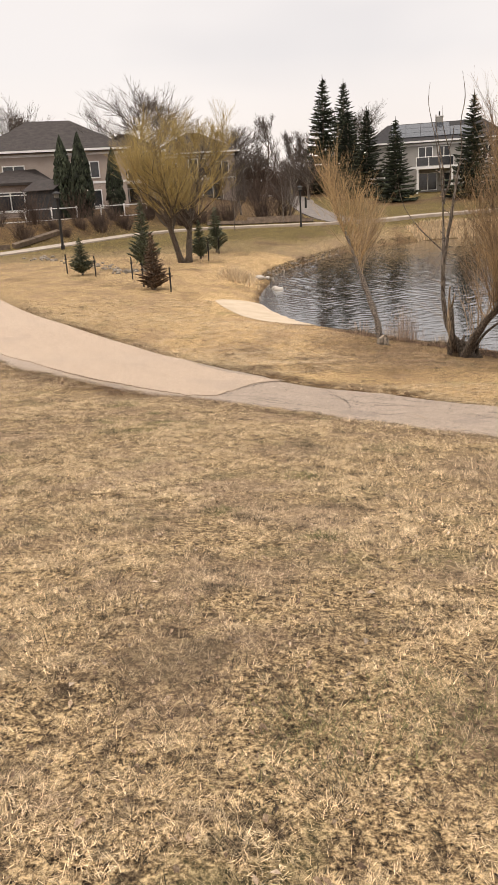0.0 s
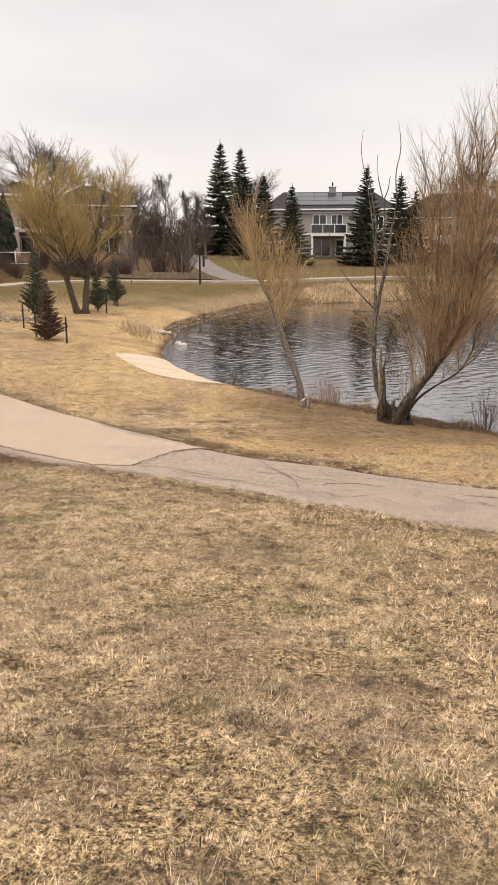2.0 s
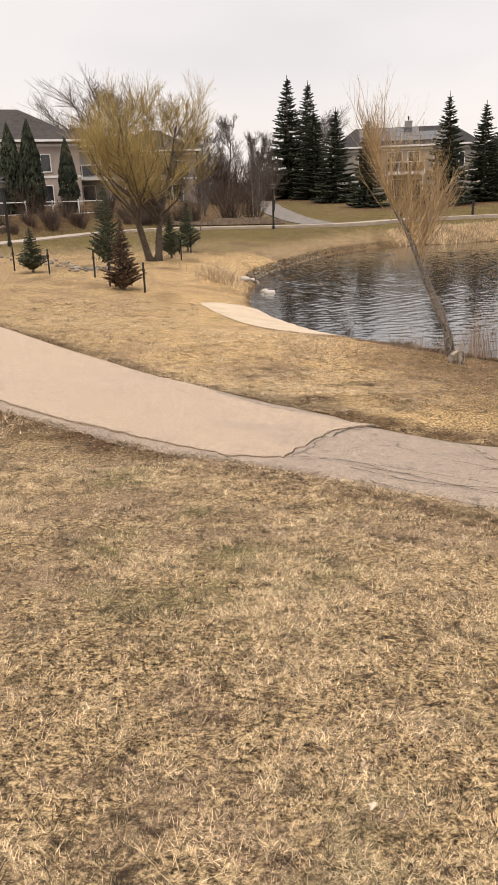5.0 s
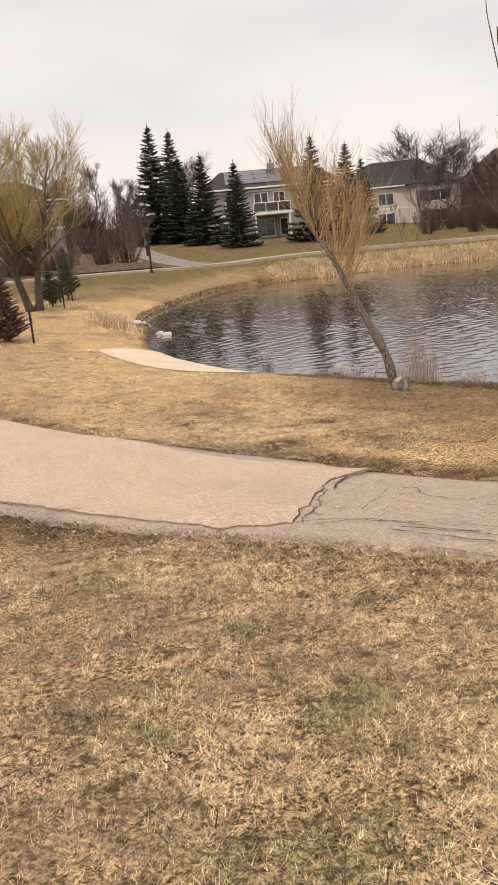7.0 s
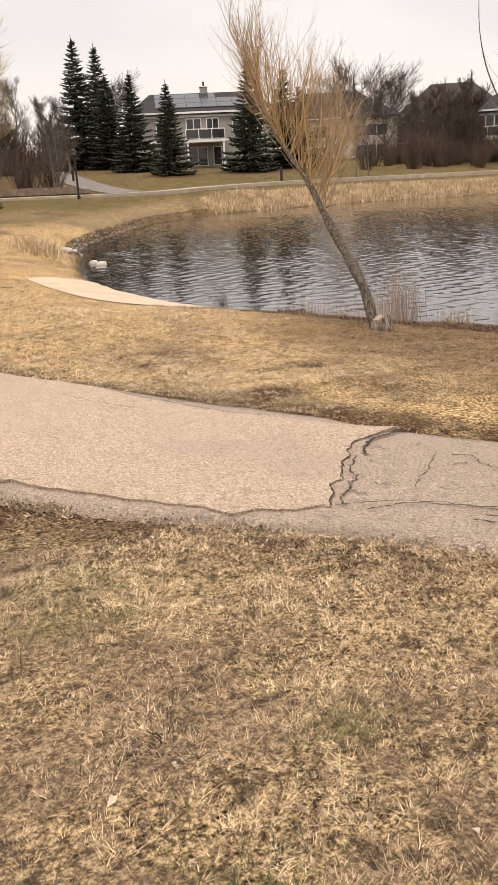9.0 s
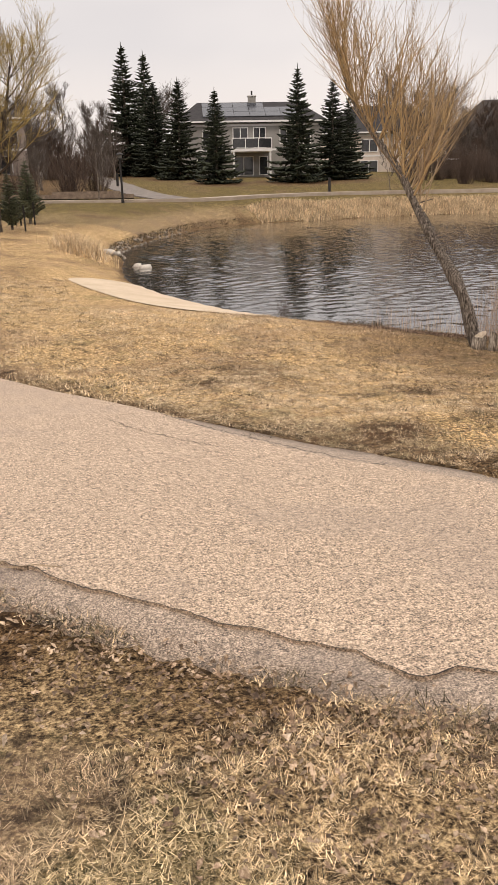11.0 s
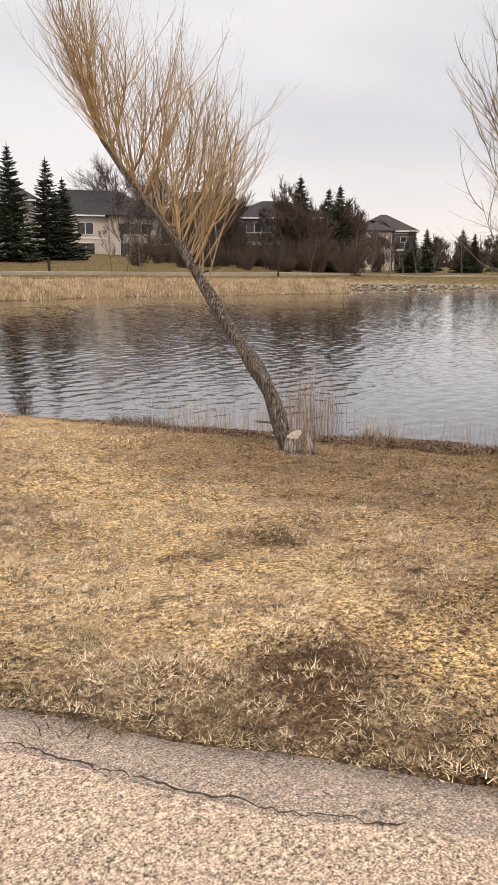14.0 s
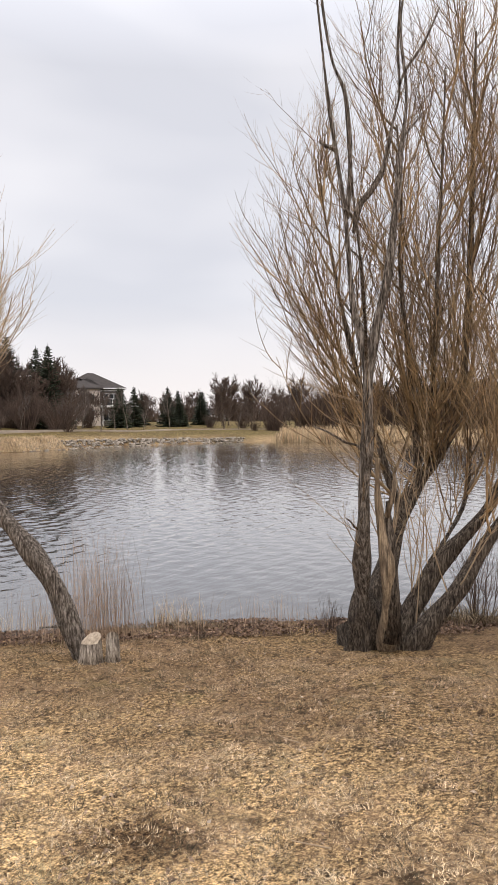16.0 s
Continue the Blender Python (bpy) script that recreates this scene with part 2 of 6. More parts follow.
M["siding"] = surface("pale_siding", [(0.25, 0.24, 0.22), (0.31, 0.295, 0.275)], 0.6, 10, 0.8, 0.1)
M["stucco"] = surface("cream_stucco", [(0.56, 0.485, 0.42), (0.66, 0.575, 0.50)], 0.8, 20, 0.9, 0.15)
M["stuccopink"] = surface("pinkish_stucco", [(0.32, 0.26, 0.225), (0.40, 0.33, 0.285)], 0.8, 20, 0.9, 0.15)
M["stuccobrown"] = surface("taupe_stucco", [(0.13, 0.108, 0.096), (0.175, 0.15, 0.132)], 0.8, 20, 0.9, 0.15)
M["trim"] = surface("white_trim", [(0.70, 0.69, 0.67), (0.78, 0.77, 0.75)], 1, 12, 0.6, 0.05)
M["shingle"] = surface("dark_shingle", [(0.022, 0.021, 0.022), (0.045, 0.041, 0.041)], 2, 14, 0.95, 0.4, stretch=(1, 1, 3), island=0.15)
M["shinglebrown"] = surface("brown_shingle", [(0.038, 0.032, 0.03), (0.065, 0.055, 0.05)], 2, 14, 0.95, 0.4, stretch=(1, 1, 3), island=0.15)
M["solar"] = surface("solar_glass", [(0.03, 0.033, 0.04), (0.045, 0.05, 0.06)], 1, 5, 0.25, 0)
M["glass"] = surface("dark_window_glass", [(0.02, 0.022, 0.025), (0.04, 0.042, 0.045)], 0.7, 4, 0.06, 0, spec=0.6)
M["greywood"] = surface("dark_shed_boards", [(0.03, 0.031, 0.033), (0.055, 0.055, 0.056)], 2, 20, 0.85, 0.3, stretch=(6, 6, 1))
M["lampglass"] = surface("lamp_lens", [(0.10, 0.095, 0.085), (0.18, 0.17, 0.15)], 4, 20, 0.3, 0)
M["stumpwood"] = surface("weathered_stump_wood", [(0.045, 0.034, 0.025), (0.17, 0.135, 0.102), (0.38, 0.32, 0.255)], 30, 90, 0.95, 0.8, stretch=(1, 1, 0.2), relief=0.03)
M["cut"] = surface("sawn_wood", [(0.24, 0.185, 0.13), (0.48, 0.39, 0.29)], 14, 60, 0.9, 0.4)

water = bpy.data.materials.new("pond_water")
water.use_nodes = True
wn = water.node_tree
wp = wn.nodes["Principled BSDF"]
wp.inputs["Base Color"].default_value = (0.022, 0.016, 0.011, 1)
wp.inputs["Roughness"].default_value, wp.inputs["IOR"].default_value = 0.08, 1.5
wp.inputs["Coat Weight"].default_value, wp.inputs["Coat Roughness"].default_value, wp.inputs["Coat IOR"].default_value = 0.6, 0.08, 1.5
wpos = wn.nodes.new("ShaderNodeNewGeometry")
wmap = wn.nodes.new("ShaderNodeMapping")
wmap.inputs["Rotation"].default_value, wmap.inputs["Scale"].default_value = (0, 0, radians(33)), (1.0, 2.3, 1.0)
wn.links.new(wpos.outputs["Position"], wmap.inputs[0])
heights = []
for size, detail, weight in ((2.3, 1.5, 1.0), (6.0, 1.5, 0.4)):
    nz = wn.nodes.new("ShaderNodeTexNoise")
    nz.inputs["Scale"].default_value, nz.inputs["Detail"].default_value, nz.inputs["Distortion"].default_value = size, detail, 0.35
    wn.links.new(wmap.outputs[0], nz.inputs["Vector"])
    ml = wn.nodes.new("ShaderNodeMath")
    ml.operation = "MULTIPLY"
    ml.inputs[1].default_value = weight
    wn.links.new(nz.outputs["Fac"], ml.inputs[0])
    heights.append(ml)
wadd = wn.nodes.new("ShaderNodeMath")
wn.links.new(heights[0].outputs[0], wadd.inputs[0])
wn.links.new(heights[1].outputs[0], wadd.inputs[1])
wb = wn.nodes.new("ShaderNodeBump")
wb.inputs["Strength"].default_value, wb.inputs["Distance"].default_value = 1.0, 0.0075
wn.links.new(wadd.outputs[0], wb.inputs["Height"])
wn.links.new(wb.outputs[0], wp.inputs["Normal"])
wn.links.new(wb.outputs[0], wp.inputs["Coat Normal"])
M["water"] = water


# ---------------------------------------------------------------- terrain
SHORE = [(1.3, 34.6), (0.8, 31.0), (0.75, 28.2), (1.2, 25.2), (1.9, 23.0), (3.1, 21.1), (4.0, 19.7), (5.0, 18.5),
         (5.8, 17.4), (6.7, 15.7), (8.6, 12.8), (12.5, 8.5), (20.0, 4.0), (32.0, 2.0), (44.0, 6.0), (54.0, 15.0),
         (61.0, 27.0), (65.5, 38.0), (68.5, 46.0), (69.0, 52.0), (65.0, 57.5), (57.0, 60.5), (47.0, 61.0),
         (38.5, 61.6), (31.0, 62.8), (24.0, 62.6), (17.5, 60.2), (13.6, 59.3), (10.8, 57.2), (7.0, 51.8),
         (3.6, 44.2), (1.9, 39.4)]


def rounded(points, steps, closed=False):
    """Catmull-Rom through the points."""
    p = np.array(points, float)
    n = len(p)
    out = []
    for i in range(n if closed else n - 1):
        a, b, c, d = (p[(i + k) % n] if closed else p[min(max(i + k, 0), n - 1)] for k in (-1, 0, 1, 2))
        for s in np.arange(steps) / steps:
            out.append(0.5 * (2 * b + (c - a) * s + (2 * a - 5 * b + 4 * c - d) * s**2 + (3 * b - a - 3 * c + d) * s**3))
    if not closed:
        out.append(p[-1])
    return np.array(out)


POND = rounded(SHORE, 4, True)


def pond_distance(x, y):
    """Metres from the shoreline, positive on land."""
    x, y = np.asarray(x, float), np.asarray(y, float)
    best = np.full(x.shape, 1e9)
    inside = np.zeros(x.shape, bool)
    for (ax, ay), (bx, by) in zip(POND, np.roll(POND, -1, axis=0)):
        ex, ey = bx - ax, by - ay
        s = np.clip(((x - ax) * ex + (y - ay) * ey) / (ex * ex + ey * ey), 0, 1)
        best = np.minimum(best, (x - ax - s * ex) ** 2 + (y - ay - s * ey) ** 2)
        inside ^= ((ay > y) != (by > y)) & (x < ex * (y - ay) / (by - ay + 1e-12) + ax)
    return np.sqrt(best) * np.where(inside, -1, 1)


def smooth(a, b, v):
    s = np.clip((v - a) / (b - a), 0, 1)
    return s * s * (3 - 2 * s)


def ground_z(x, y, d=None):
    x, y = np.asarray(x, float), np.asarray(y, float)
    d = pond_distance(x, y) if d is None else d
    near = np.interp(y + 0.3 * x, [-60, -10, 0, 3, 5.6, 9.6, 11.5, 13, 14.7, 16.2, 18, 30],
                     [4.5, 3.3, 2.42, 2.06, 1.58, 0.98, 0.74, 0.65, 0.60, 0.42, 0.24, 0.3])
    far = np.interp(y, [15, 30, 45, 62, 70, 80, 90, 115, 140, 300, 900], [0.62, 0.78, 0.98, 1.4, 1.8, 2.6, 3.1, 4.3, 4.9, 6.5, 9.0])
    far = far * (1 - 0.45 * smooth(45, 75, x)) + 0.1 * smooth(45, 75, x)
    garden = np.interp(x, [-24, -20, -13, -9, -4, 2], [44, 51.5, 58.5, 65.0, 67.5, 68.5])
    far = far + 1.4 * smooth(0.5, 4.0, y - garden) * smooth(3, -7, x)
    base = near + (far - near) * smooth(15.5, 22, y)
    gentle = 1.5 + 2.8 * np.exp(-(((y - 24) / 4.0) ** 2)) * (x < 12)
    land = 0.03 + base * (1 - np.exp(-np.maximum(d, 0) / gentle))
    bed = -0.04 - 0.9 * (1 - np.exp(np.minimum(d, 0) / 2.5))
    return np.where(d > 0, land, bed)


# ---------------------------------------------------------------- mesh helpers
class Shape:
    """Gathers vertices and faces."""

    def __init__(self):
        self.v, self.f = [], []

    def face_grid(self, rows):
        """Quads over rows of points, all of one length."""
        n0, w = len(self.v), len(rows[0])
        for r in rows:
            self.v += [tuple(p) for p in r]
        for i in range(len(rows) - 1):
            for j in range(w - 1):
                a = n0 + i * w + j
                self.f.append((a, a + 1, a + w + 1, a + w))

    def tube(self, pts, radii, sides=6, caps=True, lumpy=0.0):
        pts = [Vector(p) for p in pts]
        n0 = len(self.v)
        side = None
        for i, p in enumerate(pts):
            along = pts[min(i + 1, len(pts) - 1)] - pts[max(i - 1, 0)]
            along = along.normalized() if along.length > 1e-9 else Vector((0, 0, 1))
            if side is None:
                side = along.cross(Vector((0.31, 0.84, 0.44))).normalized()
            side = (side - along * side.dot(along)).normalized()
            other = along.cross(side)
            for k in range(sides):
                a = 2 * math.pi * k / sides
                r = radii[i]
                if lumpy:
                    r *= 1 + lumpy * noise.noise((p + side * math.cos(a) * r * 3 + other * math.sin(a) * r * 3) * 3.0)
                self.v.append(tuple(p + side * (r * math.cos(a)) + other * (r * math.sin(a))))
        for i in range(len(pts) - 1):
            for k in range(sides):
                a, b = n0 + i * sides + k, n0 + i * sides + (k + 1) % sides
                self.f.append((a, b, b + sides, a + sides))
        if caps:
            self.f.append(tuple(n0 + k for k in reversed(range(sides))))
            self.f.append(tuple(n0 + (len(pts) - 1) * sides + k for k in range(sides)))

    def box(self, x0, y0, z0, x1, y1, z1):
        n0 = len(self.v)
        self.v += [(x, y, z) for z in (z0, z1) for x, y in ((x0, y0), (x1, y0), (x1, y1), (x0, y1))]
        self.f += [tuple(n0 + i for i in q) for q in ((3, 2, 1, 0), (4, 5, 6, 7), (0, 1, 5, 4), (1, 2, 6, 5), (2, 3, 7, 6), (3, 0, 4, 7))]

    def prism(self, outline, z0, z1):
        """An upright prism over an outline of (x, y), counter-clockwise."""
        n0, n = len(self.v), len(outline)
        self.v += [(x, y, z0) for x, y in outline] + [(x, y, z1) for x, y in outline]
        self.f += [tuple(n0 + i for i in reversed(range(n))), tuple(n0 + n + i for i in range(n))]
        self.f += [(n0 + i, n0 + (i + 1) % n, n0 + n + (i + 1) % n, n0 + n + i) for i in range(n)]

    def stone(self, x, y, z, rx, ry, rz, rng, bumps=0.22):
        n0 = len(self.v)
        rings, sides = 4, 7
        turn = rng.uniform(0, 6.28)
        self.v.append((x, y, z - rz))
        for i in range(1, rings):
            la = -math.pi / 2 + math.pi * i / rings
            for k in range(sides):
                a = 2 * math.pi * k / sides
                s = 1 + rng.uniform(-bumps, bumps)
                u, w = rx * s * math.cos(la) * math.cos(a), ry * s * math.cos(la) * math.sin(a)
                self.v.append((x + u * math.cos(turn) - w * math.sin(turn), y + u * math.sin(turn) + w * math.cos(turn), z + rz * s * math.sin(la)))
        self.v.append((x, y, z + rz * (1 + rng.uniform(-bumps, 0))))
        last = len(self.v) - 1
        for k in range(sides):
            k2 = (k + 1) % sides
            self.f.append((n0, n0 + 1 + k2, n0 + 1 + k))
            for i in range(rings - 2):
                a, b = n0 + 1 + i * sides + k, n0 + 1 + i * sides + k2
                self.f.append((a, b, b + sides, a + sides))
            self.f.append((last, last - sides + k, last - sides + k2))

    def mesh(self, name, material, soft=False):
        me = bpy.data.meshes.new(name)
        me.from_pydata(self.v, [], self.f)
        me.materials.append(M[material])
        if soft:
            me.polygons.foreach_set("use_smooth", [True] * len(me.polygons))
        me.update()
        return me


def part(name, shape, material, parent=None, label="", soft=False):
    ob = new(name, shape.mesh(name, material, soft))
    if parent is not None:
        ob.parent = parent
    if label:
        tagged(ob, label)
    return ob


def thing(name, m, label, category, group=""):
    """An Empty at the base of a thing."""
    ob = new(name)
    ob.matrix_basis = m
    ob.empty_display_size = 0.2
    return tagged(ob, label, category, group)


def numpy_mesh(name, verts, faces, material):
    """A mesh from arrays of vertices (n, 3) and faces (m, k), all of one size."""
    me = bpy.data.meshes.new(name)
    n, k = faces.shape
    me.vertices.add(len(verts))
    me.vertices.foreach_set("co", verts.astype(np.float32).ravel())
    me.loops.add(n * k)
    me.loops.foreach_set("vertex_index", faces.astype(np.int32).ravel())
    me.polygons.add(n)
    me.polygons.foreach_set("loop_start", np.arange(0, n * k, k, dtype=np.int32))
    me.update(calc_edges=True)
    me.materials.append(M[material])
    return me


def vnoise(x, y, size, seed):
    """Smooth noise from -1 to 1 with bumps of about size metres."""
    x, y = np.asarray(x) / size + seed * 17.3, np.asarray(y) / size + seed * 5.9
    xi, yi = np.floor(x).astype(np.int64), np.floor(y).astype(np.int64)
    u, v = x - xi, y - yi
    u, v = u * u * (3 - 2 * u), v * v * (3 - 2 * v)

    def corner(a, b):
        h = (a * 374761393 + b * 668265263 + seed * 1442695) & 0x7FFFFFFF
        h = ((h ^ (h >> 13)) * 1274126177) & 0x7FFFFFFF
        return ((h ^ (h >> 16)) & 0xFFFF) / 32767.5 - 1

    return (corner(xi, yi) * (1 - u) + corner(xi + 1, yi) * u) * (1 - v) + (corner(xi, yi + 1) * (1 - u) + corner(xi + 1, yi + 1) * u) * v


EDGE_A, EDGE_B = POND, np.roll(POND, -1, axis=0)
EDGE_D = EDGE_B - EDGE_A


def gz(x, y):
    """Height of the ground at one place."""
    rel_ = np.array([x, y]) - EDGE_A
    s = np.clip((rel_ * EDGE_D).sum(1) / (EDGE_D * EDGE_D).sum(1), 0, 1)
    d = math.sqrt(((rel_ - s[:, None] * EDGE_D) ** 2).sum(1).min())
    crossing = ((EDGE_A[:, 1] > y) != (EDGE_B[:, 1] > y)) & (x < EDGE_D[:, 0] * (y - EDGE_A[:, 1]) / (EDGE_D[:, 1] + 1e-12) + EDGE_A[:, 0])
    if crossing.sum() % 2:
        d = -d
    return float(ground_z(np.array([x]), np.array([y]), np.array([d]))[0])


# ---------------------------------------------------------------- walking path
UPPER = [(-21, 55), (-17, 45.5), (-13, 36.6), (-9.2, 28.7), (-5.0, 21.4), (-2.85, 18.5), (-2.2, 17.5), (-1.55, 16.35), (-1.0, 15.2), (-0.5, 14.42), (-0.1, 13.88),
         (0.28, 13.4), (0.55, 12.88), (0.85, 12.45), (1.3, 11.95), (2.0, 11.45), (2.6, 10.85), (3.4, 9.95), (6, 7.5), (10, 3.3), (16, -2.7), (24, -10.7)]
LOWER = [(-24, 53), (-19.5, 43.5), (-15.5, 34.5), (-10.7, 25.6), (-5.34, 16.45), (-3.5, 14.25), (-2.4, 12.95), (-1.66, 12.08), (-1.25, 11.72), (-0.95, 11.45), (-0.65, 11.18),
         (-0.3, 10.85), (0.1, 10.4), (0.35, 10.1), (0.65, 9.75), (1.05, 9.2), (1.6, 8.5), (2.4, 7.55), (4.5, 5.2), (8.5, 1.0), (14.5, -5.0), (22.5, -13.0)]


def ribbon(a, b, step):
    """Even stations along two edges that run side by side."""
    ca, cb = rounded(a, 24), rounded(b, 24)
    mid = (ca + cb) / 2
    s = np.r_[0, np.cumsum(np.hypot(*np.diff(mid, axis=0).T))]
    at = np.linspace(0, s[-1], int(s[-1] / step))
    ea = np.stack([np.interp(at, s, ca[:, k]) for k in (0, 1)], 1)
    eb = np.stack([np.interp(at, s, cb[:, k]) for k in (0, 1)], 1)
    return ea, eb


PATH_UP, PATH_LOW = ribbon(UPPER, LOWER, 0.12)
PATH_RING = np.concatenate([rounded(UPPER, 5), rounded(LOWER, 5)[::-1]])


def inside_ring(ring, x, y):
    inside = np.zeros(np.shape(x), bool)
    for (ax, ay), (bx, by) in zip(ring, np.roll(ring, -1, axis=0)):
        if ay != by:
            inside ^= ((ay > y) != (by > y)) & (x < (bx - ax) * (y - ay) / (by - ay) + ax)
    return inside


LANDING = [(-0.85, 27.2), (0.1, 27.75), (0.8, 27.6), (1.05, 26.3), (1.35, 25.2), (1.7, 24.0), (2.05, 23.1), (2.25, 22.5), (1.8, 22.0), (1.25, 21.9), (0.65, 22.5), (0.1, 23.5),
           (-0.35, 24.9), (-0.75, 26.3)]
lr = rounded(LANDING, 5, True)


# ---------------------------------------------------------------- ground
def graded(a, b, fine, low, high, growth=1.09):
    """Even steps from a to b, then growing steps out to low and high."""
    mid = list(np.arange(a, b, fine))
    up, step = [b], fine
    while up[-1] < high:
        step *= growth
        up.append(up[-1] + step)
    down, step = [], fine
    at = a
    while at > low:
        step *= growth
        at -= step
        down.append(at)
    return np.array(down[::-1] + mid + up)


BARE = [(0.27, 14.13, 0.34), (1.3, 15.74, 0.28), (0.7, 15.71, 0.12), (-0.35, 16.67, 0.22), (0.5, 13.35, 0.16), (0.82, 12.8, 0.2), (1.2, 12.35, 0.22), (1.7, 11.95, 0.22), (2.3, 11.5, 0.24)]
gx = graded(-6.5, 7.0, 0.13, -2500, 2500)
gy = graded(0.0, 21.0, 0.13, -1500, 3000, 1.045)
GX, GY = np.meshgrid(gx, gy)
GD = pond_distance(GX, GY)
GZ = ground_z(GX, GY, GD)
lumps = vnoise(GX, GY, 0.45, 1) + 0.6 * vnoise(GX, GY, 0.19, 2)
landing_d = np.min(np.hypot(GX[..., None] - lr[::3, 0], GY[..., None] - lr[::3, 1]), axis=-1)
GZ = GZ + 0.016 * lumps * (np.hypot(GX, GY) < 60) * smooth(0.6, 1.2, landing_d)
near_path = (np.abs(GX) < 30) & (GY < 60) & (GY > -15)
sunk = np.zeros(GX.shape, bool)
sunk[near_path] = inside_ring(PATH_RING, GX[near_path], GY[near_path])
GZ = np.where(sunk, GZ - 0.05, GZ)
ny, nx = GX.shape
idx = np.arange(nx * ny).reshape(ny, nx)
quads = np.stack([idx[:-1, :-1], idx[:-1, 1:], idx[1:, 1:], idx[1:, :-1]], -1).reshape(-1, 4)
ground = new("ground", numpy_mesh("ground", np.stack([GX, GY, GZ], -1).reshape(-1, 3), quads, "turf"))
ground.data.polygons.foreach_set("use_smooth", [True] * len(ground.data.polygons))
mown = smooth(40, 52, GY + 4 * vnoise(GX, GY, 7, 3)) * smooth(0.8, 3.0, GD)
low_edge = np.full(GX.shape, 9.0)
mid_line = (np.abs(GX) < 12) & (GY > 3) & (GY < 26)
for edge, reach in ((PATH_LOW, 1.0), (PATH_UP, 0.6)):
    pick = edge[(np.abs(edge[:, 0]) < 12) & (edge[:, 1] > 3) & (edge[:, 1] < 26)][::2]
    dd = np.min(np.hypot(GX[mid_line][:, None] - pick[:, 0], GY[mid_line][:, None] - pick[:, 1]), axis=1) / reach
    low_edge[mid_line] = np.minimum(low_edge[mid_line], dd)
worn_shaded = np.maximum(np.clip(1.1 - low_edge * 1.6 + 0.5 * vnoise(GX, GY, 0.3, 4), 0, 1),
                  np.clip(1.0 - GD / np.where(GY > 24, 0.45, 1.6) + 0.6 * vnoise(GX, GY, 0.4, 5), 0, 1) * (GD > -3))
worn_shaded = np.maximum(worn_shaded, 0.75 * np.clip(vnoise(GX, GY, 1.1, 6) * 1.6 - 0.7, 0, 1))
garden_y = np.interp(GX, [-24, -20, -13, -9, -4, 2], [44, 51.5, 58.5, 65.0, 67.5, 68.5])
worn_shaded = np.maximum(worn_shaded, 0.85 * smooth(0.5, 2.0, GY - garden_y) * smooth(8, 3, GX) * (GY < 110))
# dark ellipses under the spruces: bare mulch, with the trees' shade painted in
for bx, by, bs in ((15.3, 91.5, 4.2), (16.4, 81.0, 3.4), (24.0, 80.3, 4.2), (29.0, 84.0, 4.4), (31.5, 86.0, 4.0), (14.6, 101.5, 5.0), (12.1, 106.5, 4.5)):
    worn_shaded = np.maximum(worn_shaded, smooth(1.25, 0.75, np.hypot(GX - bx, (GY - by) * 0.9) / bs + 0.2 * vnoise(GX, GY, 1.7, 41)))
# bare litter patches between path and pond
for bx, by, bs in BARE:
    worn_shaded = np.maximum(worn_shaded, np.clip(1.5 * np.exp(-((GX - bx) ** 2 + (GY - by) ** 2) / bs**2) - 0.3 + 0.4 * vnoise(GX, GY, 0.17, 8), 0, 1) * (np.hypot(GX - bx, GY - by) < 3 * bs))
worn_shaded = np.maximum(worn_shaded, 0.55 * smooth(1.3, 2.9, GX + 0.4 * vnoise(GX, GY, 0.5, 9)) * smooth(10.8, 13.4, GY + 0.7 * vnoise(GX, GY, 0.6, 10)) * (GY < 19))
mown = mown * (1 - worn_shaded)
upper_y = np.interp(GX, [p[0] for p in UPPER], [p[1] for p in UPPER])
golden = (0.45 + 0.55 * smooth(-5.0, 0.5, GX)) * smooth(0.3, 1.2, GY - upper_y) * (1 - worn_shaded) * (1 - mown) * (GY < 45) * (GX < 12)
for key, values in (("mown", mown), ("worn_shaded", worn_shaded), ("golden", golden)):
    layer = ground.data.attributes.new(key, "FLOAT", "POINT")
    layer.data.foreach_set("value", values.astype(np.float32).ravel())
tagged(ground, "dry straw-coloured spring lawn sloping down to a pond", "ground", kind="structure")

# water sheet, a little wider than the pond: the bank rises through it; wind waves run slantwise over it
area = np.sum(POND[:, 0] * np.roll(POND[:, 1], -1) - np.roll(POND[:, 0], -1) * POND[:, 1])
STEP = 0.1
wx, wy = np.arange(-1.0, 71.0, STEP), np.arange(1.0, 65.0, STEP)
WX, WY = np.meshgrid(wx, wy)
rw = np.random.RandomState(17)
WZ = np.zeros(WX.shape)
for i in range(26):
    length = 0.27 * 2.0 ** rw.uniform(0, 1)
    a = radians(-62) + rw.normal(0, 0.7)
    WZ += 0.0026 * length * np.sin(2 * np.pi / length * (WX * math.cos(a) + WY * math.sin(a)) + rw.uniform(0, 6.28) + 1.1 * vnoise(WX, WY, 3.0, 50 + i))
WZ *= 0.85 + 0.35 * vnoise(WX, WY, 6.0, 48) + 0.2 * vnoise(WX, WY, 2.0, 49)
coarse = pond_distance(WX[::4, ::4], WY[::4, ::4])
wet_d = np.kron(coarse, np.ones((4, 4)))[:WX.shape[0], :WX.shape[1]]
wet = wet_d < 0.9
WZ *= smooth(0.3, -0.8, wet_d)
WZ[pond_distance(WX, WY) > 0.3] = -0.05
number = np.arange(WX.size).reshape(WX.shape)
cells = np.stack([number[:-1, :-1], number[:-1, 1:], number[1:, 1:], number[1:, :-1]], -1)[wet[:-1, :-1]]
used, cells = np.unique(cells, return_inverse=True)
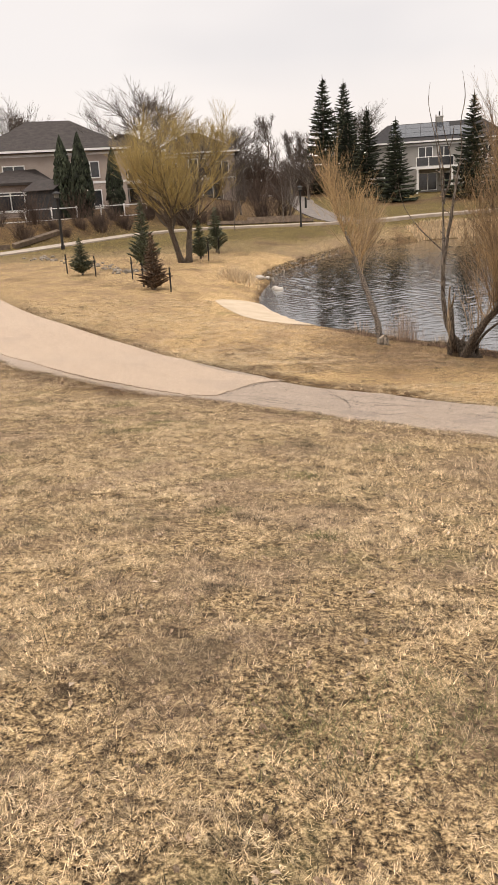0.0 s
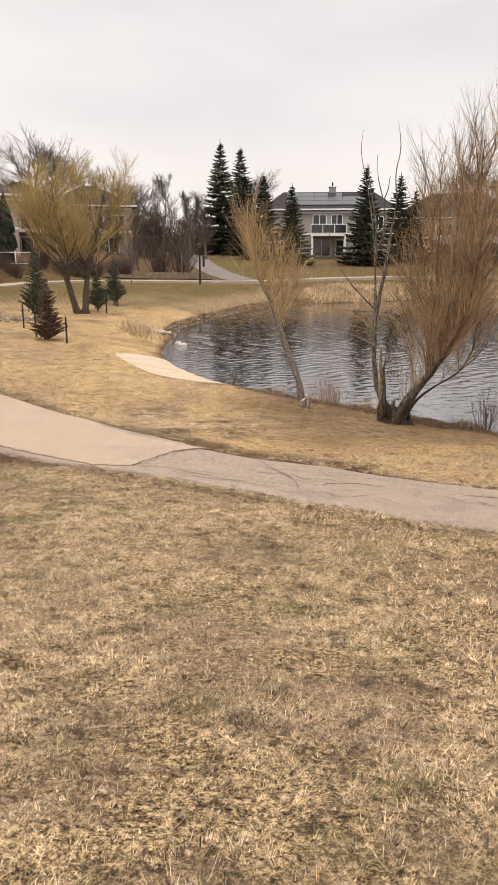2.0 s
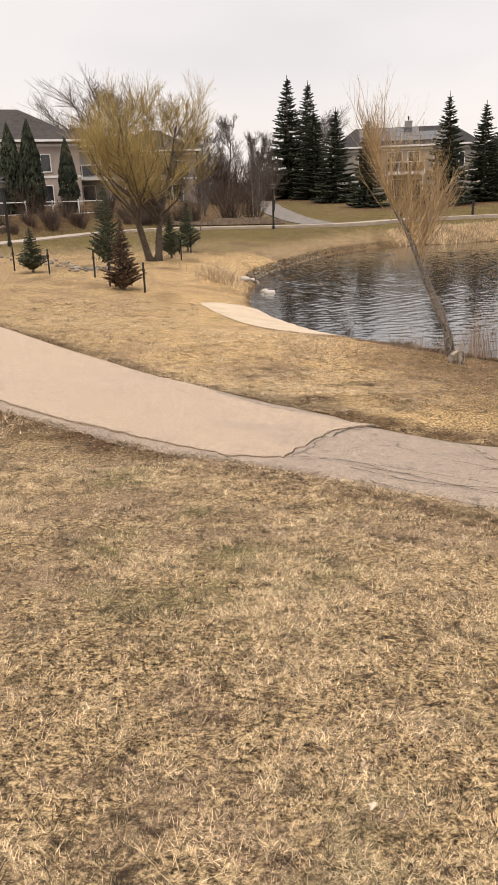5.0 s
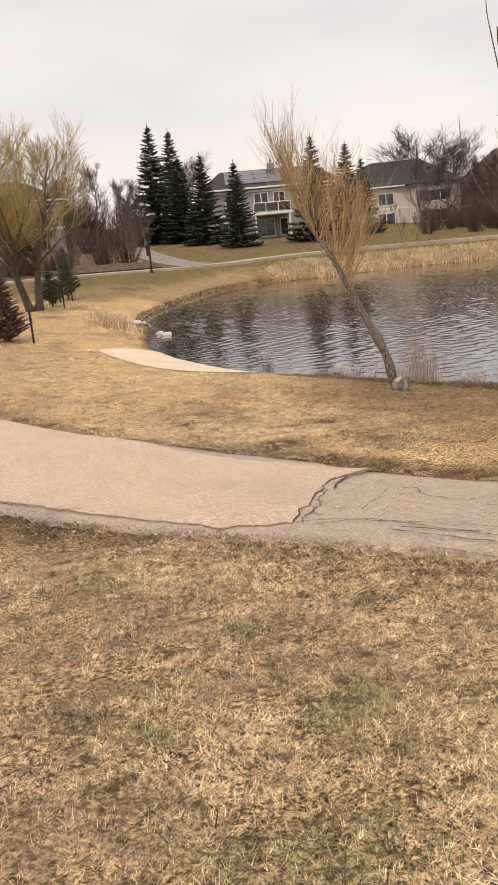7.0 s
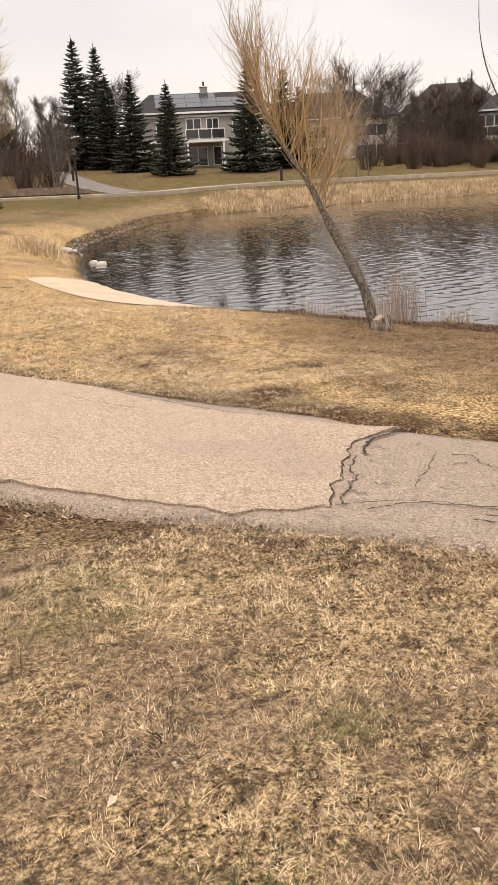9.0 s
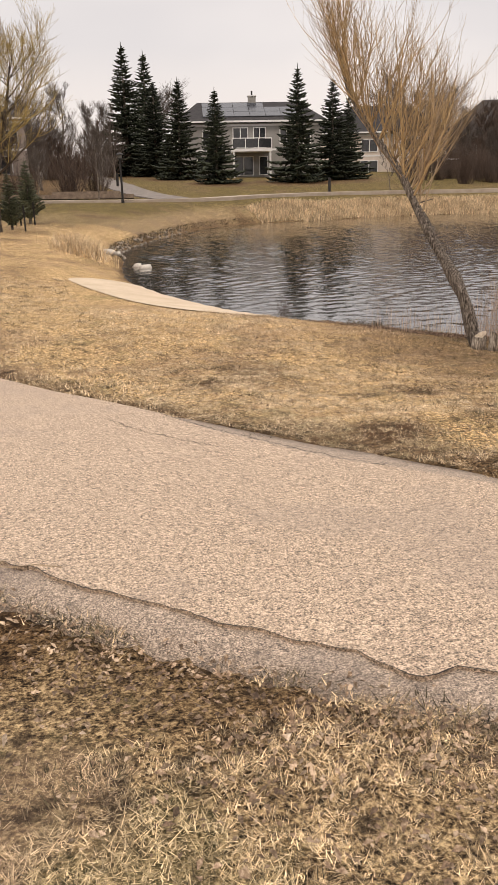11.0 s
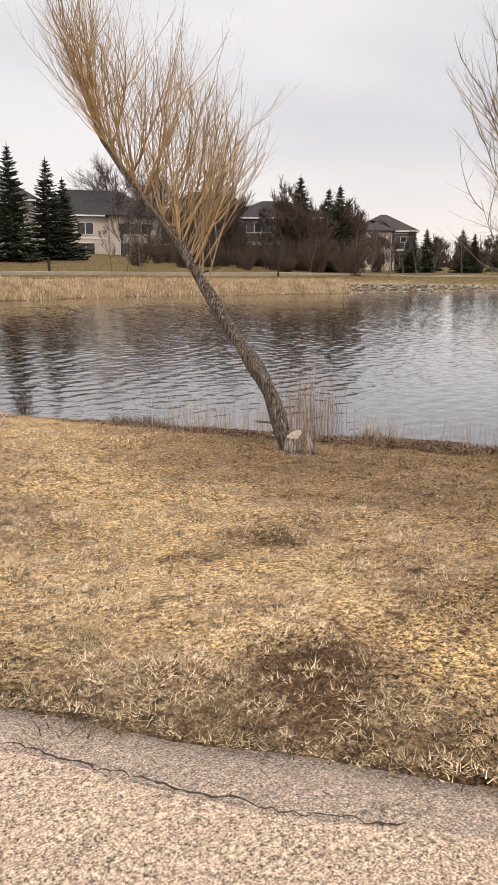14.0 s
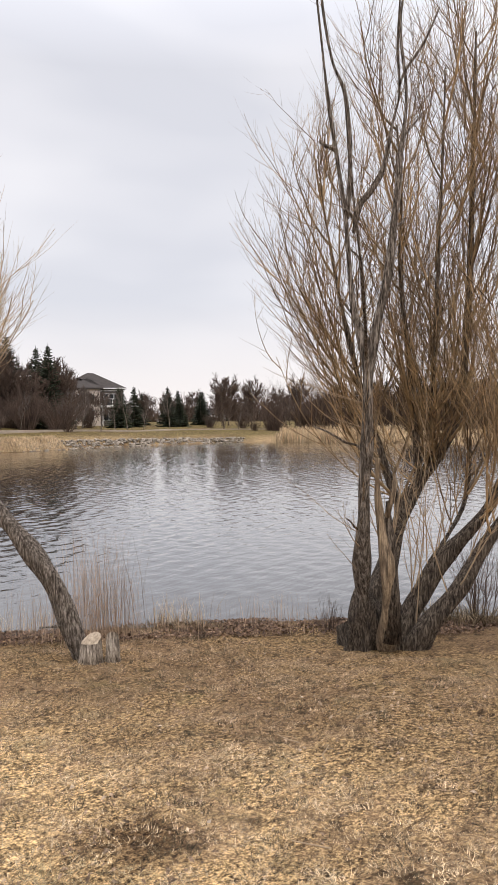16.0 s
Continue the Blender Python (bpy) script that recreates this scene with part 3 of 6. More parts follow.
water_v = np.stack([WX.ravel()[used], WY.ravel()[used], WZ.ravel()[used]], 1)
pond = new("water", numpy_mesh("water", water_v, cells.reshape(-1, 4), "water"))
pond.data.polygons.foreach_set("use_smooth", [True] * len(pond.data.polygons))
tagged(pond, "dark rippled pond water reflecting trees and grey sky", "pond", kind="structure")

# path surface with a worn edge
rng = random.Random(3)
rows = []
CROSS = 15
for i, (u, l) in enumerate(zip(PATH_UP, PATH_LOW)):
    row = []
    ju, jl = (0.05 * noise.noise(Vector((i * 0.35, k, 0))) + 0.03 * noise.noise(Vector((i * 0.11, k, 7))) for k in (0, 9))
    across = (l - u) / np.hypot(*(l - u))
    a, b = u + across * ju, l + across * jl
    for j in range(CROSS):
        s = j / (CROSS - 1)
        row.append(a + (b - a) * s)
    rows.append(row)
flat = np.array(rows)
fz = ground_z(flat[..., 0], flat[..., 1])
s_ = np.linspace(0, 1, CROSS)
fz = fz + 0.012 + 0.02 * (1 - (2 * s_ - 1) ** 2) - 0.02 * (np.abs(2 * s_ - 1) > 0.99)
path_shape = Shape()
path_rows = [[(p[0], p[1], z) for p, z in zip(r, zr)] for r, zr in zip(flat, fz)]
path_rows = [[(r[0][0], r[0][1], r[0][2] - 0.12)] + r + [(r[-1][0], r[-1][1], r[-1][2] - 0.12)] for r in path_rows]
path_shape.face_grid([r[::-1] for r in path_rows])
road = tagged(part("pavement", path_shape, "asphalt", soft=True), "cracked sandy-grey asphalt walking path with ragged edges", "path", kind="structure")


def path_z(x, y):
    """Height of the path's surface."""
    k = np.argmin(np.hypot(PATH_UP[:, 0] + PATH_LOW[:, 0] - 2 * x, PATH_UP[:, 1] + PATH_LOW[:, 1] - 2 * y))
    u, l = PATH_UP[k], PATH_LOW[k]
    s = np.clip(((np.array([x, y]) - u) @ (l - u)) / ((l - u) @ (l - u)), 0, 1)
    return gz(x, y) + 0.012 + 0.02 * (1 - (2 * s - 1) ** 2)


# smoother resurfaced stretch, ending in a ragged break
BREAK = [(0.66, 12.72), (0.4, 12.6), (0.2, 12.5), (0.02, 12.28), (-0.12, 12.05), (-0.23, 11.87), (-0.35, 11.69), (-0.46, 11.5)]
SEAM = [(-0.46, 11.5), (-0.65, 11.53), (-0.83, 11.63), (-0.98, 11.65), (-1.05, 11.81), (-1.21, 11.95), (-1.49, 12.22), (-1.82, 12.57), (-2.15, 12.94),
        (-2.95, 13.86), (-4.4, 15.75), (-6.6, 19.2), (-10.2, 26.0)]
def jagged(line, step, seed):
    """The line with small kinks, as a crack runs."""
    c = rounded(line, 30)
    at = np.r_[0, np.cumsum(np.hypot(*np.diff(c, axis=0).T))]
    u = np.arange(0, at[-1], step)
    c = np.stack([np.interp(u, at, c[:, k]) for k in (0, 1)], 1)
    kink = [(0.05 * noise.noise(Vector((a * 3.1, seed, 0))) + 0.03 * noise.noise(Vector((a * 9.0, seed, 3))) + 0.016 * noise.noise(Vector((a * 27.0, seed, 6))),
             0.05 * noise.noise(Vector((a * 3.1, seed, 20))) + 0.03 * noise.noise(Vector((a * 9.0, seed, 23))) + 0.016 * noise.noise(Vector((a * 27.0, seed, 26)))) for a in u]
    return c + np.array(kink)


brk, seam = jagged(BREAK, 0.03, 1), jagged(SEAM, 0.04, 2)
seam_in = seam[1:] + 0.004
top_edge = [p + np.array([-0.03, -0.02]) for p in PATH_UP if -9.0 < p[0] < -1.75]
# the overlay stops short of the path's upper edge near its end
short = rounded([(-1.75, 16.62), (-1.4, 15.95), (-1.12, 15.25), (-0.86, 14.57), (-0.61, 14.15), (-0.49, 13.94), (-0.28, 13.64), (-0.09, 13.46), (0.22, 13.1), (0.5, 12.82)], 5)
outline = np.concatenate([brk, seam_in, np.array(top_edge), short])
bm = bmesh.new()
ring_v = [bm.verts.new((x, y, 0)) for x, y in outline]
bm.faces.new(ring_v)
bmesh.ops.triangulate(bm, faces=bm.faces[:])
for cut_axis, lo, hi in ((0, -9.5, 1.0), (1, 11.0, 30.0)):
    at = lo
    while at < hi:
        no = (1, 0, 0) if cut_axis == 0 else (0, 1, 0)
        co = (at, 0, 0) if cut_axis == 0 else (0, at, 0)
        bmesh.ops.bisect_plane(bm, geom=bm.verts[:] + bm.edges[:] + bm.faces[:], plane_co=co, plane_no=no)
        at += 0.35
for v in bm.verts:
    v.co.z = path_z(v.co.x, v.co.y) + 0.005
bmesh.ops.recalc_face_normals(bm, faces=bm.faces[:])
if sum(f.normal.z for f in bm.faces) < 0:
    bmesh.ops.reverse_faces(bm, faces=bm.faces[:])
rim = [e for e in bm.edges if e.is_boundary]
skirt = bmesh.ops.extrude_edge_only(bm, edges=rim)["geom"]
for v in skirt:
    if isinstance(v, bmesh.types.BMVert):
        v.co.z -= 0.02
me = bpy.data.meshes.new("overlay")
bm.to_mesh(me)
bm.free()
me.materials.append(M["slab"])
overlay = new("overlay", me)
overlay.parent = road
tagged(overlay, "smoother pale resurfaced stretch of path")

CRACKS = [
    [tuple(p) for p in seam[:130]],
    [tuple(p) for p in brk],
    [(-0.44, 11.49), (-0.13, 11.4), (0.03, 11.24), (0.24, 11.06), (0.62, 10.66), (0.95, 10.3)],
    [(0.02, 10.98), (0.44, 10.4), (0.89, 10.16), (1.3, 9.95)],
]
CRACKS += [
    [(1.25, 11.9), (1.32, 11.26), (1.38, 10.7), (1.45, 10.2), (1.62, 9.85)],
    [(1.58, 10.25), (1.8, 9.98), (2.1, 9.9), (2.4, 9.7)],
    [(-1.45, 15.04), (-1.33, 14.77), (-1.05, 14.33), (-0.85, 14.1)],
    [(-1.11, 15.13), (-0.86, 14.59), (-0.61, 14.17), (-0.49, 13.96), (-0.28, 13.66), (-0.09, 13.48)],
    [(1.9, 10.9), (2.5, 10.3), (3.3, 9.9), (4.2, 9.0)],
    [(0.11, 11.0), (0.44, 10.61), (0.7, 10.23), (1.0, 9.84), (1.22, 9.36)],
    [(0.07, 10.5), (0.37, 10.01), (0.72, 9.62)],
    [(1.28, 11.22), (1.43, 10.64), (1.37, 9.64)],
    [(1.59, 9.37), (1.73, 9.1), (2.06, 9.21)],
    [(-0.34, 11.34), (-0.03, 11.32), (0.14, 11.13), (0.31, 10.83), (0.47, 10.64)],
    [(0.07, 11.55), (0.31, 11.81), (0.55, 12.07)],
    [(0.72, 12.68), (0.5, 12.58), (0.34, 12.5), (0.22, 12.4), (0.12, 12.2)],
    [(0.06, 12.22), (-0.02, 12.1), (-0.1, 11.97), (-0.12, 11.86), (-0.2, 11.76)],
    [(-0.2, 11.8), (-0.26, 11.68), (-0.36, 11.58), (-0.4, 11.44)],
    [(0.3, 12.5), (0.26, 12.36), (0.3, 12.24)],
]
WIDE = [0.0024, 0.006, 0.004, 0.005, 0.004, 0.005, 0.003, 0.0035, 0.004, 0.006, 0.0045, 0.005, 0.006, 0.0045, 0.0035, 0.014, 0.006, 0.005, 0.004]
# browner blades towards the willow, reaching further out to stand for its shade
rc = random.Random(71)
for i in range(22):
    # long wandering cracks along the old stretch
    x = rc.uniform(0.9, 6.0)
    f = rc.uniform(0.12, 0.92)
    u_ = np.array([x, float(np.interp(x, [p[0] for p in UPPER], [p[1] for p in UPPER]))])
    l_ = u_ + np.array([-1.55, -1.65]) * f
    a = math.atan2(-1.0, 0.95) + rc.gauss(0, 0.3) if i % 3 else rc.uniform(0, 3.1)
    ln = rc.uniform(0.5, 1.5) if i % 3 else rc.uniform(0.25, 0.6)
    CRACKS.append([tuple(l_ + np.array([math.cos(a), math.sin(a)]) * ln * t_ + np.array([rc.gauss(0, 0.04), rc.gauss(0, 0.04)])) for t_ in (0, 0.25, 0.5, 0.75, 1.0)])
    WIDE.append(rc.uniform(0.003, 0.006))
CRACKS = [c for c in CRACKS if inside_ring(PATH_RING, np.array([p[0] for p in c]), np.array([p[1] for p in c])).sum() >= len(c) - 2]
for n, (line, wide) in enumerate(zip(CRACKS, WIDE)):
    c = rounded(line, 20) if len(line) < 20 else np.array(line)
    sh = Shape()
    strip = []
    for i, p in enumerate(c):
        t = c[min(i + 1, len(c) - 1)] - c[max(i - 1, 0)]
        t = t / (np.hypot(*t) + 1e-9)
        side = np.array([-t[1], t[0]])
        p = p + (n > 1) * side * 0.026 * noise.noise(Vector((p[0] * 11, p[1] * 11, n))) + (n > 1) * side * 0.018 * noise.noise(Vector((p[0] * 35, p[1] * 35, n)))
        w = wide * (0.5 + 0.9 * 2 * abs(noise.noise(Vector((i * 0.4, n, 3))))) * min(1, 0.3 + 0.35 * min(i, len(c) - 1 - i))
        z = path_z(*p) + 0.0085
        strip.append([(*(p - side * w), z), (*(p + side * w), z)])
    sh.face_grid([r[::-1] for r in strip])
    part("crack", sh, "crack", road, "dark dirt-filled crack")


# far concrete footpaths
def far_path(a, b, name, label, material, lift=0.05, step=0.8):
    ea, eb = ribbon(a, b, step)
    rows = []
    for p, q in zip(ea, eb):
        m = (p + q) / 2
        z = max(gz(*p), gz(*q), gz(*m)) + lift
        rows.append([(p[0], p[1], z - 0.3), (p[0], p[1], z), (q[0], q[1], z), (q[0], q[1], z - 0.3)])
    sh = Shape()
    sh.face_grid([r[::-1] for r in rows])
    return tagged(part(name, sh, material), label, "path", kind="structure")


def sideways(line, width):
    c = np.array(line, float)
    t = np.gradient(c, axis=0)
    t /= np.hypot(*t.T)[:, None]
    n = np.stack([-t[:, 1], t[:, 0]], 1)
    return [tuple(p) for p in c + n * width / 2], [tuple(p) for p in c - n * width / 2]


FAR_LINE = [(-28, 40), (-20, 47.5), (-15.5, 51.5), (-13.0, 56.0), (-9.0, 62.5), (-4.2, 65.0), (1.0, 64.6), (6.5, 63.6), (11.0, 64.0), (16.0, 66.0), (22.0, 67.4),
            (28.0, 67.6), (35.0, 67.0), (43.0, 66.6), (52.0, 67.5), (66.0, 72.0), (84.0, 74.0), (104.0, 66.0)]
far_path(*sideways(FAR_LINE, 2.3), "pavement_far", "pale concrete footpath following the far shore", "concrete")
HILL_LINE = [(9.0, 64.6), (8.2, 69.0), (7.4, 76.0), (7.2, 84.0), (7.6, 94.0), (6.0, 106.0), (-2.0, 120.0)]
far_path(*sideways(HILL_LINE, 2.6), "pavement_hill", "grey footpath climbing between grassy mounds", "greypath", 0.07)

# sandy landing
bm = bmesh.new()
bm.faces.new([bm.verts.new((x, y, 0)) for x, y in lr])
bmesh.ops.triangulate(bm, faces=bm.faces[:])
for at in np.arange(21, 28.6, 0.3):
    bmesh.ops.bisect_plane(bm, geom=bm.verts[:] + bm.edges[:] + bm.faces[:], plane_co=(0, at, 0), plane_no=(0, 1, 0))
for at in np.arange(-0.9, 2.6, 0.2):
    bmesh.ops.bisect_plane(bm, geom=bm.verts[:] + bm.edges[:] + bm.faces[:], plane_co=(at, 0, 0), plane_no=(1, 0, 0))
for v in bm.verts:
    v.co.z = max(gz(v.co.x, v.co.y), -0.02) + 0.014
if sum(f.normal.z for f in bm.faces) < 0:
    bmesh.ops.reverse_faces(bm, faces=bm.faces[:])
me = bpy.data.meshes.new("landing")
bm.to_mesh(me)
bm.free()
me.materials.append(M["sand"])
tagged(new("ground_landing", me), "smooth pale sandy landing sloping into the pond", "landing", kind="structure")


# ---------------------------------------------------------------- trees
def bent(rng, start, aim, length, steps, rise=0.0, wander=0.12):
    """A line of points that sets out along aim and turns upwards by rise."""
    p, d = Vector(start), Vector(aim).normalized()
    pts = [p.copy()]
    for _ in range(steps):
        d = (d + Vector((rng.gauss(0, wander), rng.gauss(0, wander), rng.gauss(0, wander * 0.6) + rise))).normalized()
        p = p + d * (length / steps)
        pts.append(p.copy())
    return pts


def taper(r0, r1, n):
    return [r0 + (r1 - r0) * i / (n - 1) for i in range(n)]


def shoot_with_twigs(sh, rng, start, aim, length, radius, twigs, rise=0.12, wander=0.06, steps=7, twig_len=0.35, spread=0.5):
    pts = bent(rng, start, aim, length, steps, rise, wander)
    sh.tube(pts, taper(radius, radius * 0.25, len(pts)), 4, False)
    for _ in range(twigs):
        i = rng.randrange(1, len(pts) - 1)
        d = (pts[i + 1] - pts[i]).normalized()
        off = Vector((rng.gauss(0, 1), rng.gauss(0, 1), rng.gauss(0, 0.5))).normalized() * spread
        ln = length * twig_len * rng.uniform(0.5, 1.2)
        q = bent(rng, pts[i], d + off, ln, 4, rise, wander)
        r = radius * (1 - 0.75 * i / len(pts)) * 0.55
        sh.tube(q, taper(r, r * 0.3, len(q)), 3, False)
        if length > 1.2 and rng.random() < 0.7:
            j = rng.randrange(1, 4)
            q2 = bent(rng, q[j], (q[j + 1] - q[j]).normalized() + off.cross(d) * rng.choice((-1, 1)) * 0.8, ln * 0.5, 3, rise, wander)
            sh.tube(q2, taper(r * 0.6, r * 0.25, len(q2)), 3, False)


def bough(sh, rng, start, aim, length, radius, shoots, shoot_len, rise=0.12, twigs=6, thin=0.0045, wander=0.07):
    """A curving branch that carries shoots on both sides, each with its own twigs."""
    pts = bent(rng, start, aim, length, 10, rise, wander)
    sh.tube(pts, taper(radius, radius * 0.3, len(pts)), 6, False, 0.25)
    for i in range(shoots):
        k = 1.5 + 8.4 * ((i + rng.random()) / shoots)
        j = min(int(k), 9)
        p = pts[j].lerp(pts[j + 1], k - int(k)) if j < 10 else pts[-1]
        d = (pts[j + 1] - pts[j]).normalized()
        off = Vector((rng.gauss(0, 1), rng.gauss(0, 1), rng.gauss(0.1, 0.5))).normalized()
        off = (off - d * off.dot(d)).normalized()
        shoot_with_twigs(sh, rng, p, d + off * rng.uniform(0.35, 0.8), shoot_len * rng.uniform(0.55, 1.2) * (1.1 - 0.04 * j), thin * rng.uniform(0.75, 1.3), twigs, 0.10, 0.10, 7, 0.36, 0.7)
    return pts


def limb_points(line, per=5):
    return [Vector(p) for p in rounded(line, per)]


def limb(sh, line, r0, r1, sides=12, lumpy=0.35, per=5, flare=0.0, power=1.0):
    pts = limb_points(line, per)
    rad = [r1 + (r0 - r1) * (1 - s / (len(pts) - 1)) ** power for s in range(len(pts))]
    for i in range(len(rad)):
        rad[i] *= 1 + flare * math.exp(-i / (per * 0.5))
    sh.tube(pts, rad, sides, True, lumpy)
    return pts, rad


def rel(line, base):
    return [(x - base[0], y - base[1], z - base[2]) for x, y, z in line]


# leaning willow beside its sawn stump
rng = random.Random(11)
LW = (3.3, 17.98, gz(3.3, 17.98) - 0.02)
lean = thing("leaning_willow", pose(*LW), "leaning willow with furrowed grey trunk and upright golden shoots", "tree")
sh = Shape()
lw_line = rel([(3.36, 17.86, 0.08), (3.28, 17.95, 0.42), (3.21, 18.14, 0.86), (3.12, 18.42, 1.24), (3.03, 18.72, 1.60), (2.94, 18.98, 1.98), (2.86, 19.25, 2.33),
               (2.72, 19.68, 2.76), (2.58, 20.1, 3.25), (2.5, 20.35, 3.8)], LW)
lw_pts, lw_rad = limb(sh, lw_line, 0.092, 0.022, 14, 0.5, 5, 0.25)
for i in (6, 9, 14, 17, 20, 24):
    d = Vector((rng.gauss(0, 1), rng.gauss(0, 1), 0.3)).normalized()
    sh.tube(bent(rng, lw_pts[i], d, rng.uniform(0.12, 0.3), 3), [0.016, 0.012, 0.009, 0.006], 5, True, 0.3)
part("trunk", sh, "barkgrey", lean, "furrowed grey leaning trunk", True)
sh = Shape()
for j in range(38):
    f = 0.56 + 0.43 * (j + rng.random()) / 38
    k = int(f * (len(lw_pts) - 1))
    late = (f - 0.56) / 0.43
    a = rng.uniform(0, 6.283)
    w_ = 0.62 * (1.1 - 0.45 * late)
    aim = Vector((math.cos(a) * w_ - 0.05 * late + 0.38 * (1 - late), math.sin(a) * w_ + 0.1 - 0.36 * (1 - late), 1.0))
    bough(sh, rng, lw_pts[k], aim, rng.uniform(0.9, 1.45) * (1.05 - 0.2 * late), rng.uniform(0.009, 0.016), 9, 0.85, 0.10, 6, 0.0042)
for i in range(60):
    k = int(rng.uniform(0.6, 0.985) * (len(lw_pts) - 1))
    late = (k / len(lw_pts) - 0.6) / 0.4
    out = Vector((rng.gauss(0.0, 0.5), rng.gauss(0.0, 0.5), 0.95))
    shoot_with_twigs(sh, rng, lw_pts[k], out, rng.uniform(0.9, 1.8) * (1.08 - 0.3 * late), rng.uniform(0.003, 0.0065), 8, 0.12, 0.09)
part("crown", sh, "shoot", lean, "upright golden-brown willow shoots")
sh = Shape()
for i in range(10):
    p = lw_pts[23 + rng.randrange(-1, 4)]
    aim = Vector((rng.uniform(0.0, 0.8), rng.uniform(-0.6, 0.05), 1.5))
    bough(sh, rng, p, aim, rng.uniform(1.0, 1.5), 0.011, 6, 0.8, 0.04, 4, 0.0036, 0.05)
part("pale_growth", sh, "bare", lean, "pale straight young shoots")

# stump
sx, sy = 3.33, 17.74
stump = thing("tree_stump", pose(sx, sy, gz(sx, sy) - 0.03), "low sawn willow stump split in two beside a trunk", "stump")
for n, (ox, oy, r, h) in enumerate(((-0.06, 0.05, 0.08, 0.185), (0.055, -0.065, 0.048, 0.205))):
    sh = Shape()
    ringz = [(0, 1.35), (0.06, 1.12), (0.18, 1.0), (h * 0.85, 0.97)]
    n0 = 0
    sides = 18
    for z, s in ringz + [(h, 0.95)]:
        for k in range(sides):
            a = 2 * math.pi * k / sides
            rr = r * s * (1 + 0.12 * noise.noise(Vector((math.cos(a) * 2, math.sin(a) * 2, n))) + 0.05 * noise.noise(Vector((math.cos(a) * 7, math.sin(a) * 7, z * 3))))
            sh.v.append((ox + rr * math.cos(a), oy + rr * math.sin(a), z + (0.05 * math.cos(a + 2.5 * n) if z == h else 0)))
    for i in range(len(ringz)):
        for k in range(sides):
            a, b = i * sides + k, i * sides + (k + 1) % sides
            sh.f.append((a, b, b + sides, a + sides))
    body = part("trunk_piece", sh, "stumpwood", stump, "", True)
    top = Shape()
    top.v = [(x, y, z + 0.001) for x, y, z in sh.v[-sides:]] + [(ox, oy, h + 0.006)]
    top.f = [(k, (k + 1) % sides, sides) for k in range(sides)]
    part("cut_face", top, "cut", body, "pale sawn wood face")

# big willow of many stems
rng = random.Random(5)
BW = (4.85, 16.3, gz(4.85, 16.3) - 0.04)
big = thing("willow", pose(*BW), "old multi-stemmed willow with dark furrowed bark and a dead grey stem", "tree")


def stem(name, line, r0, r1, material, label="", sides=16, flare=0.3, lumpy=0.55, power=1.15):
    sh = Shape()
    got = limb(sh, rel(line, BW), r0, r1, sides, lumpy, 8, flare, power)
    part(name, sh, material, big, label, True)
    return got[0]


dead = stem("dead_stem", [(4.72, 16.2, 0.02), (4.55, 16.13, 0.5), (4.37, 16.07, 0.95), (4.28, 16.01, 1.4), (4.24, 15.97, 1.9), (4.24, 15.95, 2.35), (4.24, 15.99, 2.6), (4.25, 16.05, 2.82), (4.25, 16.08, 3.04),
                          (4.23, 16.09, 3.39), (4.22, 16.12, 3.67), (4.19, 16.16, 4.03), (4.14, 16.19, 4.37), (4.08, 16.2, 4.69), (4.0, 16.2, 5.0), (3.94, 16.22, 5.35), (3.96, 16.2, 5.7)],
            0.066, 0.004, "barkgrey", "tall dead grey stem", flare=1.3, power=1.6)
dead2 = stem("dead_fork", [(4.24, 15.95, 2.3), (4.28, 15.9, 2.68), (4.32, 15.83, 3.02), (4.36, 15.79, 3.41), (4.39, 15.76, 3.66), (4.42, 15.75, 3.95), (4.45, 15.73, 4.13), (4.48, 15.72, 4.45), (4.46, 15.75, 4.9), (4.52, 15.72, 5.35), (4.47, 15.76, 5.8)], 0.036, 0.004, "barkgrey", "weathered dead fork", 11, 0, 0.55, 1.0)
dead3 = stem("dead_fork", [(4.25, 16.04, 3.39), (4.24, 16.0, 3.57), (4.28, 15.92, 3.69), (4.3, 15.83, 3.85), (4.28, 15.76, 4.11), (4.25, 15.69, 4.32), (4.17, 15.67, 4.58), (4.08, 15.62, 4.86), (4.05, 15.6, 5.2)], 0.026, 0.004, "barkgrey", "crooked dead fork", 9, 0)
stem("dead_fork", [(4.25, 15.7, 4.32), (4.22, 15.64, 4.44), (4.24, 15.51, 4.61), (4.23, 15.39, 4.82)], 0.014, 0.006, "barkgrey", "crooked dead fork", 7, 0)
stem("dead_fork", [(4.23, 16.09, 3.5), (4.23, 16.06, 3.91), (4.16, 16.06, 4.35), (4.13, 16.14, 4.59), (4.09, 16.18, 4.86), (4.09, 16.21, 5.1)], 0.02, 0.007, "barkgrey", "weathered dead fork", 8, 0)
stem("dead_branch", [(4.24, 15.96, 2.45), (3.98, 15.86, 2.68), (3.66, 15.75, 2.98), (3.38, 15.68, 3.35), (3.25, 15.66, 3.7), (3.22, 15.66, 4.0)], 0.016, 0.004, "barkgrey", "thin bowed dead branch", 7, 0)
snag = stem("snag", [(4.7, 16.02, 0.02), (4.5, 15.93, 0.42), (4.38, 15.88, 0.87), (4.37, 15.91, 1.19), (4.37, 15.94, 1.48), (4.39, 15.94, 1.74)], 0.052, 0.026, "peeled", "broken snag of peeled pale wood", 14, 0.5, 0.9)
sh = Shape()
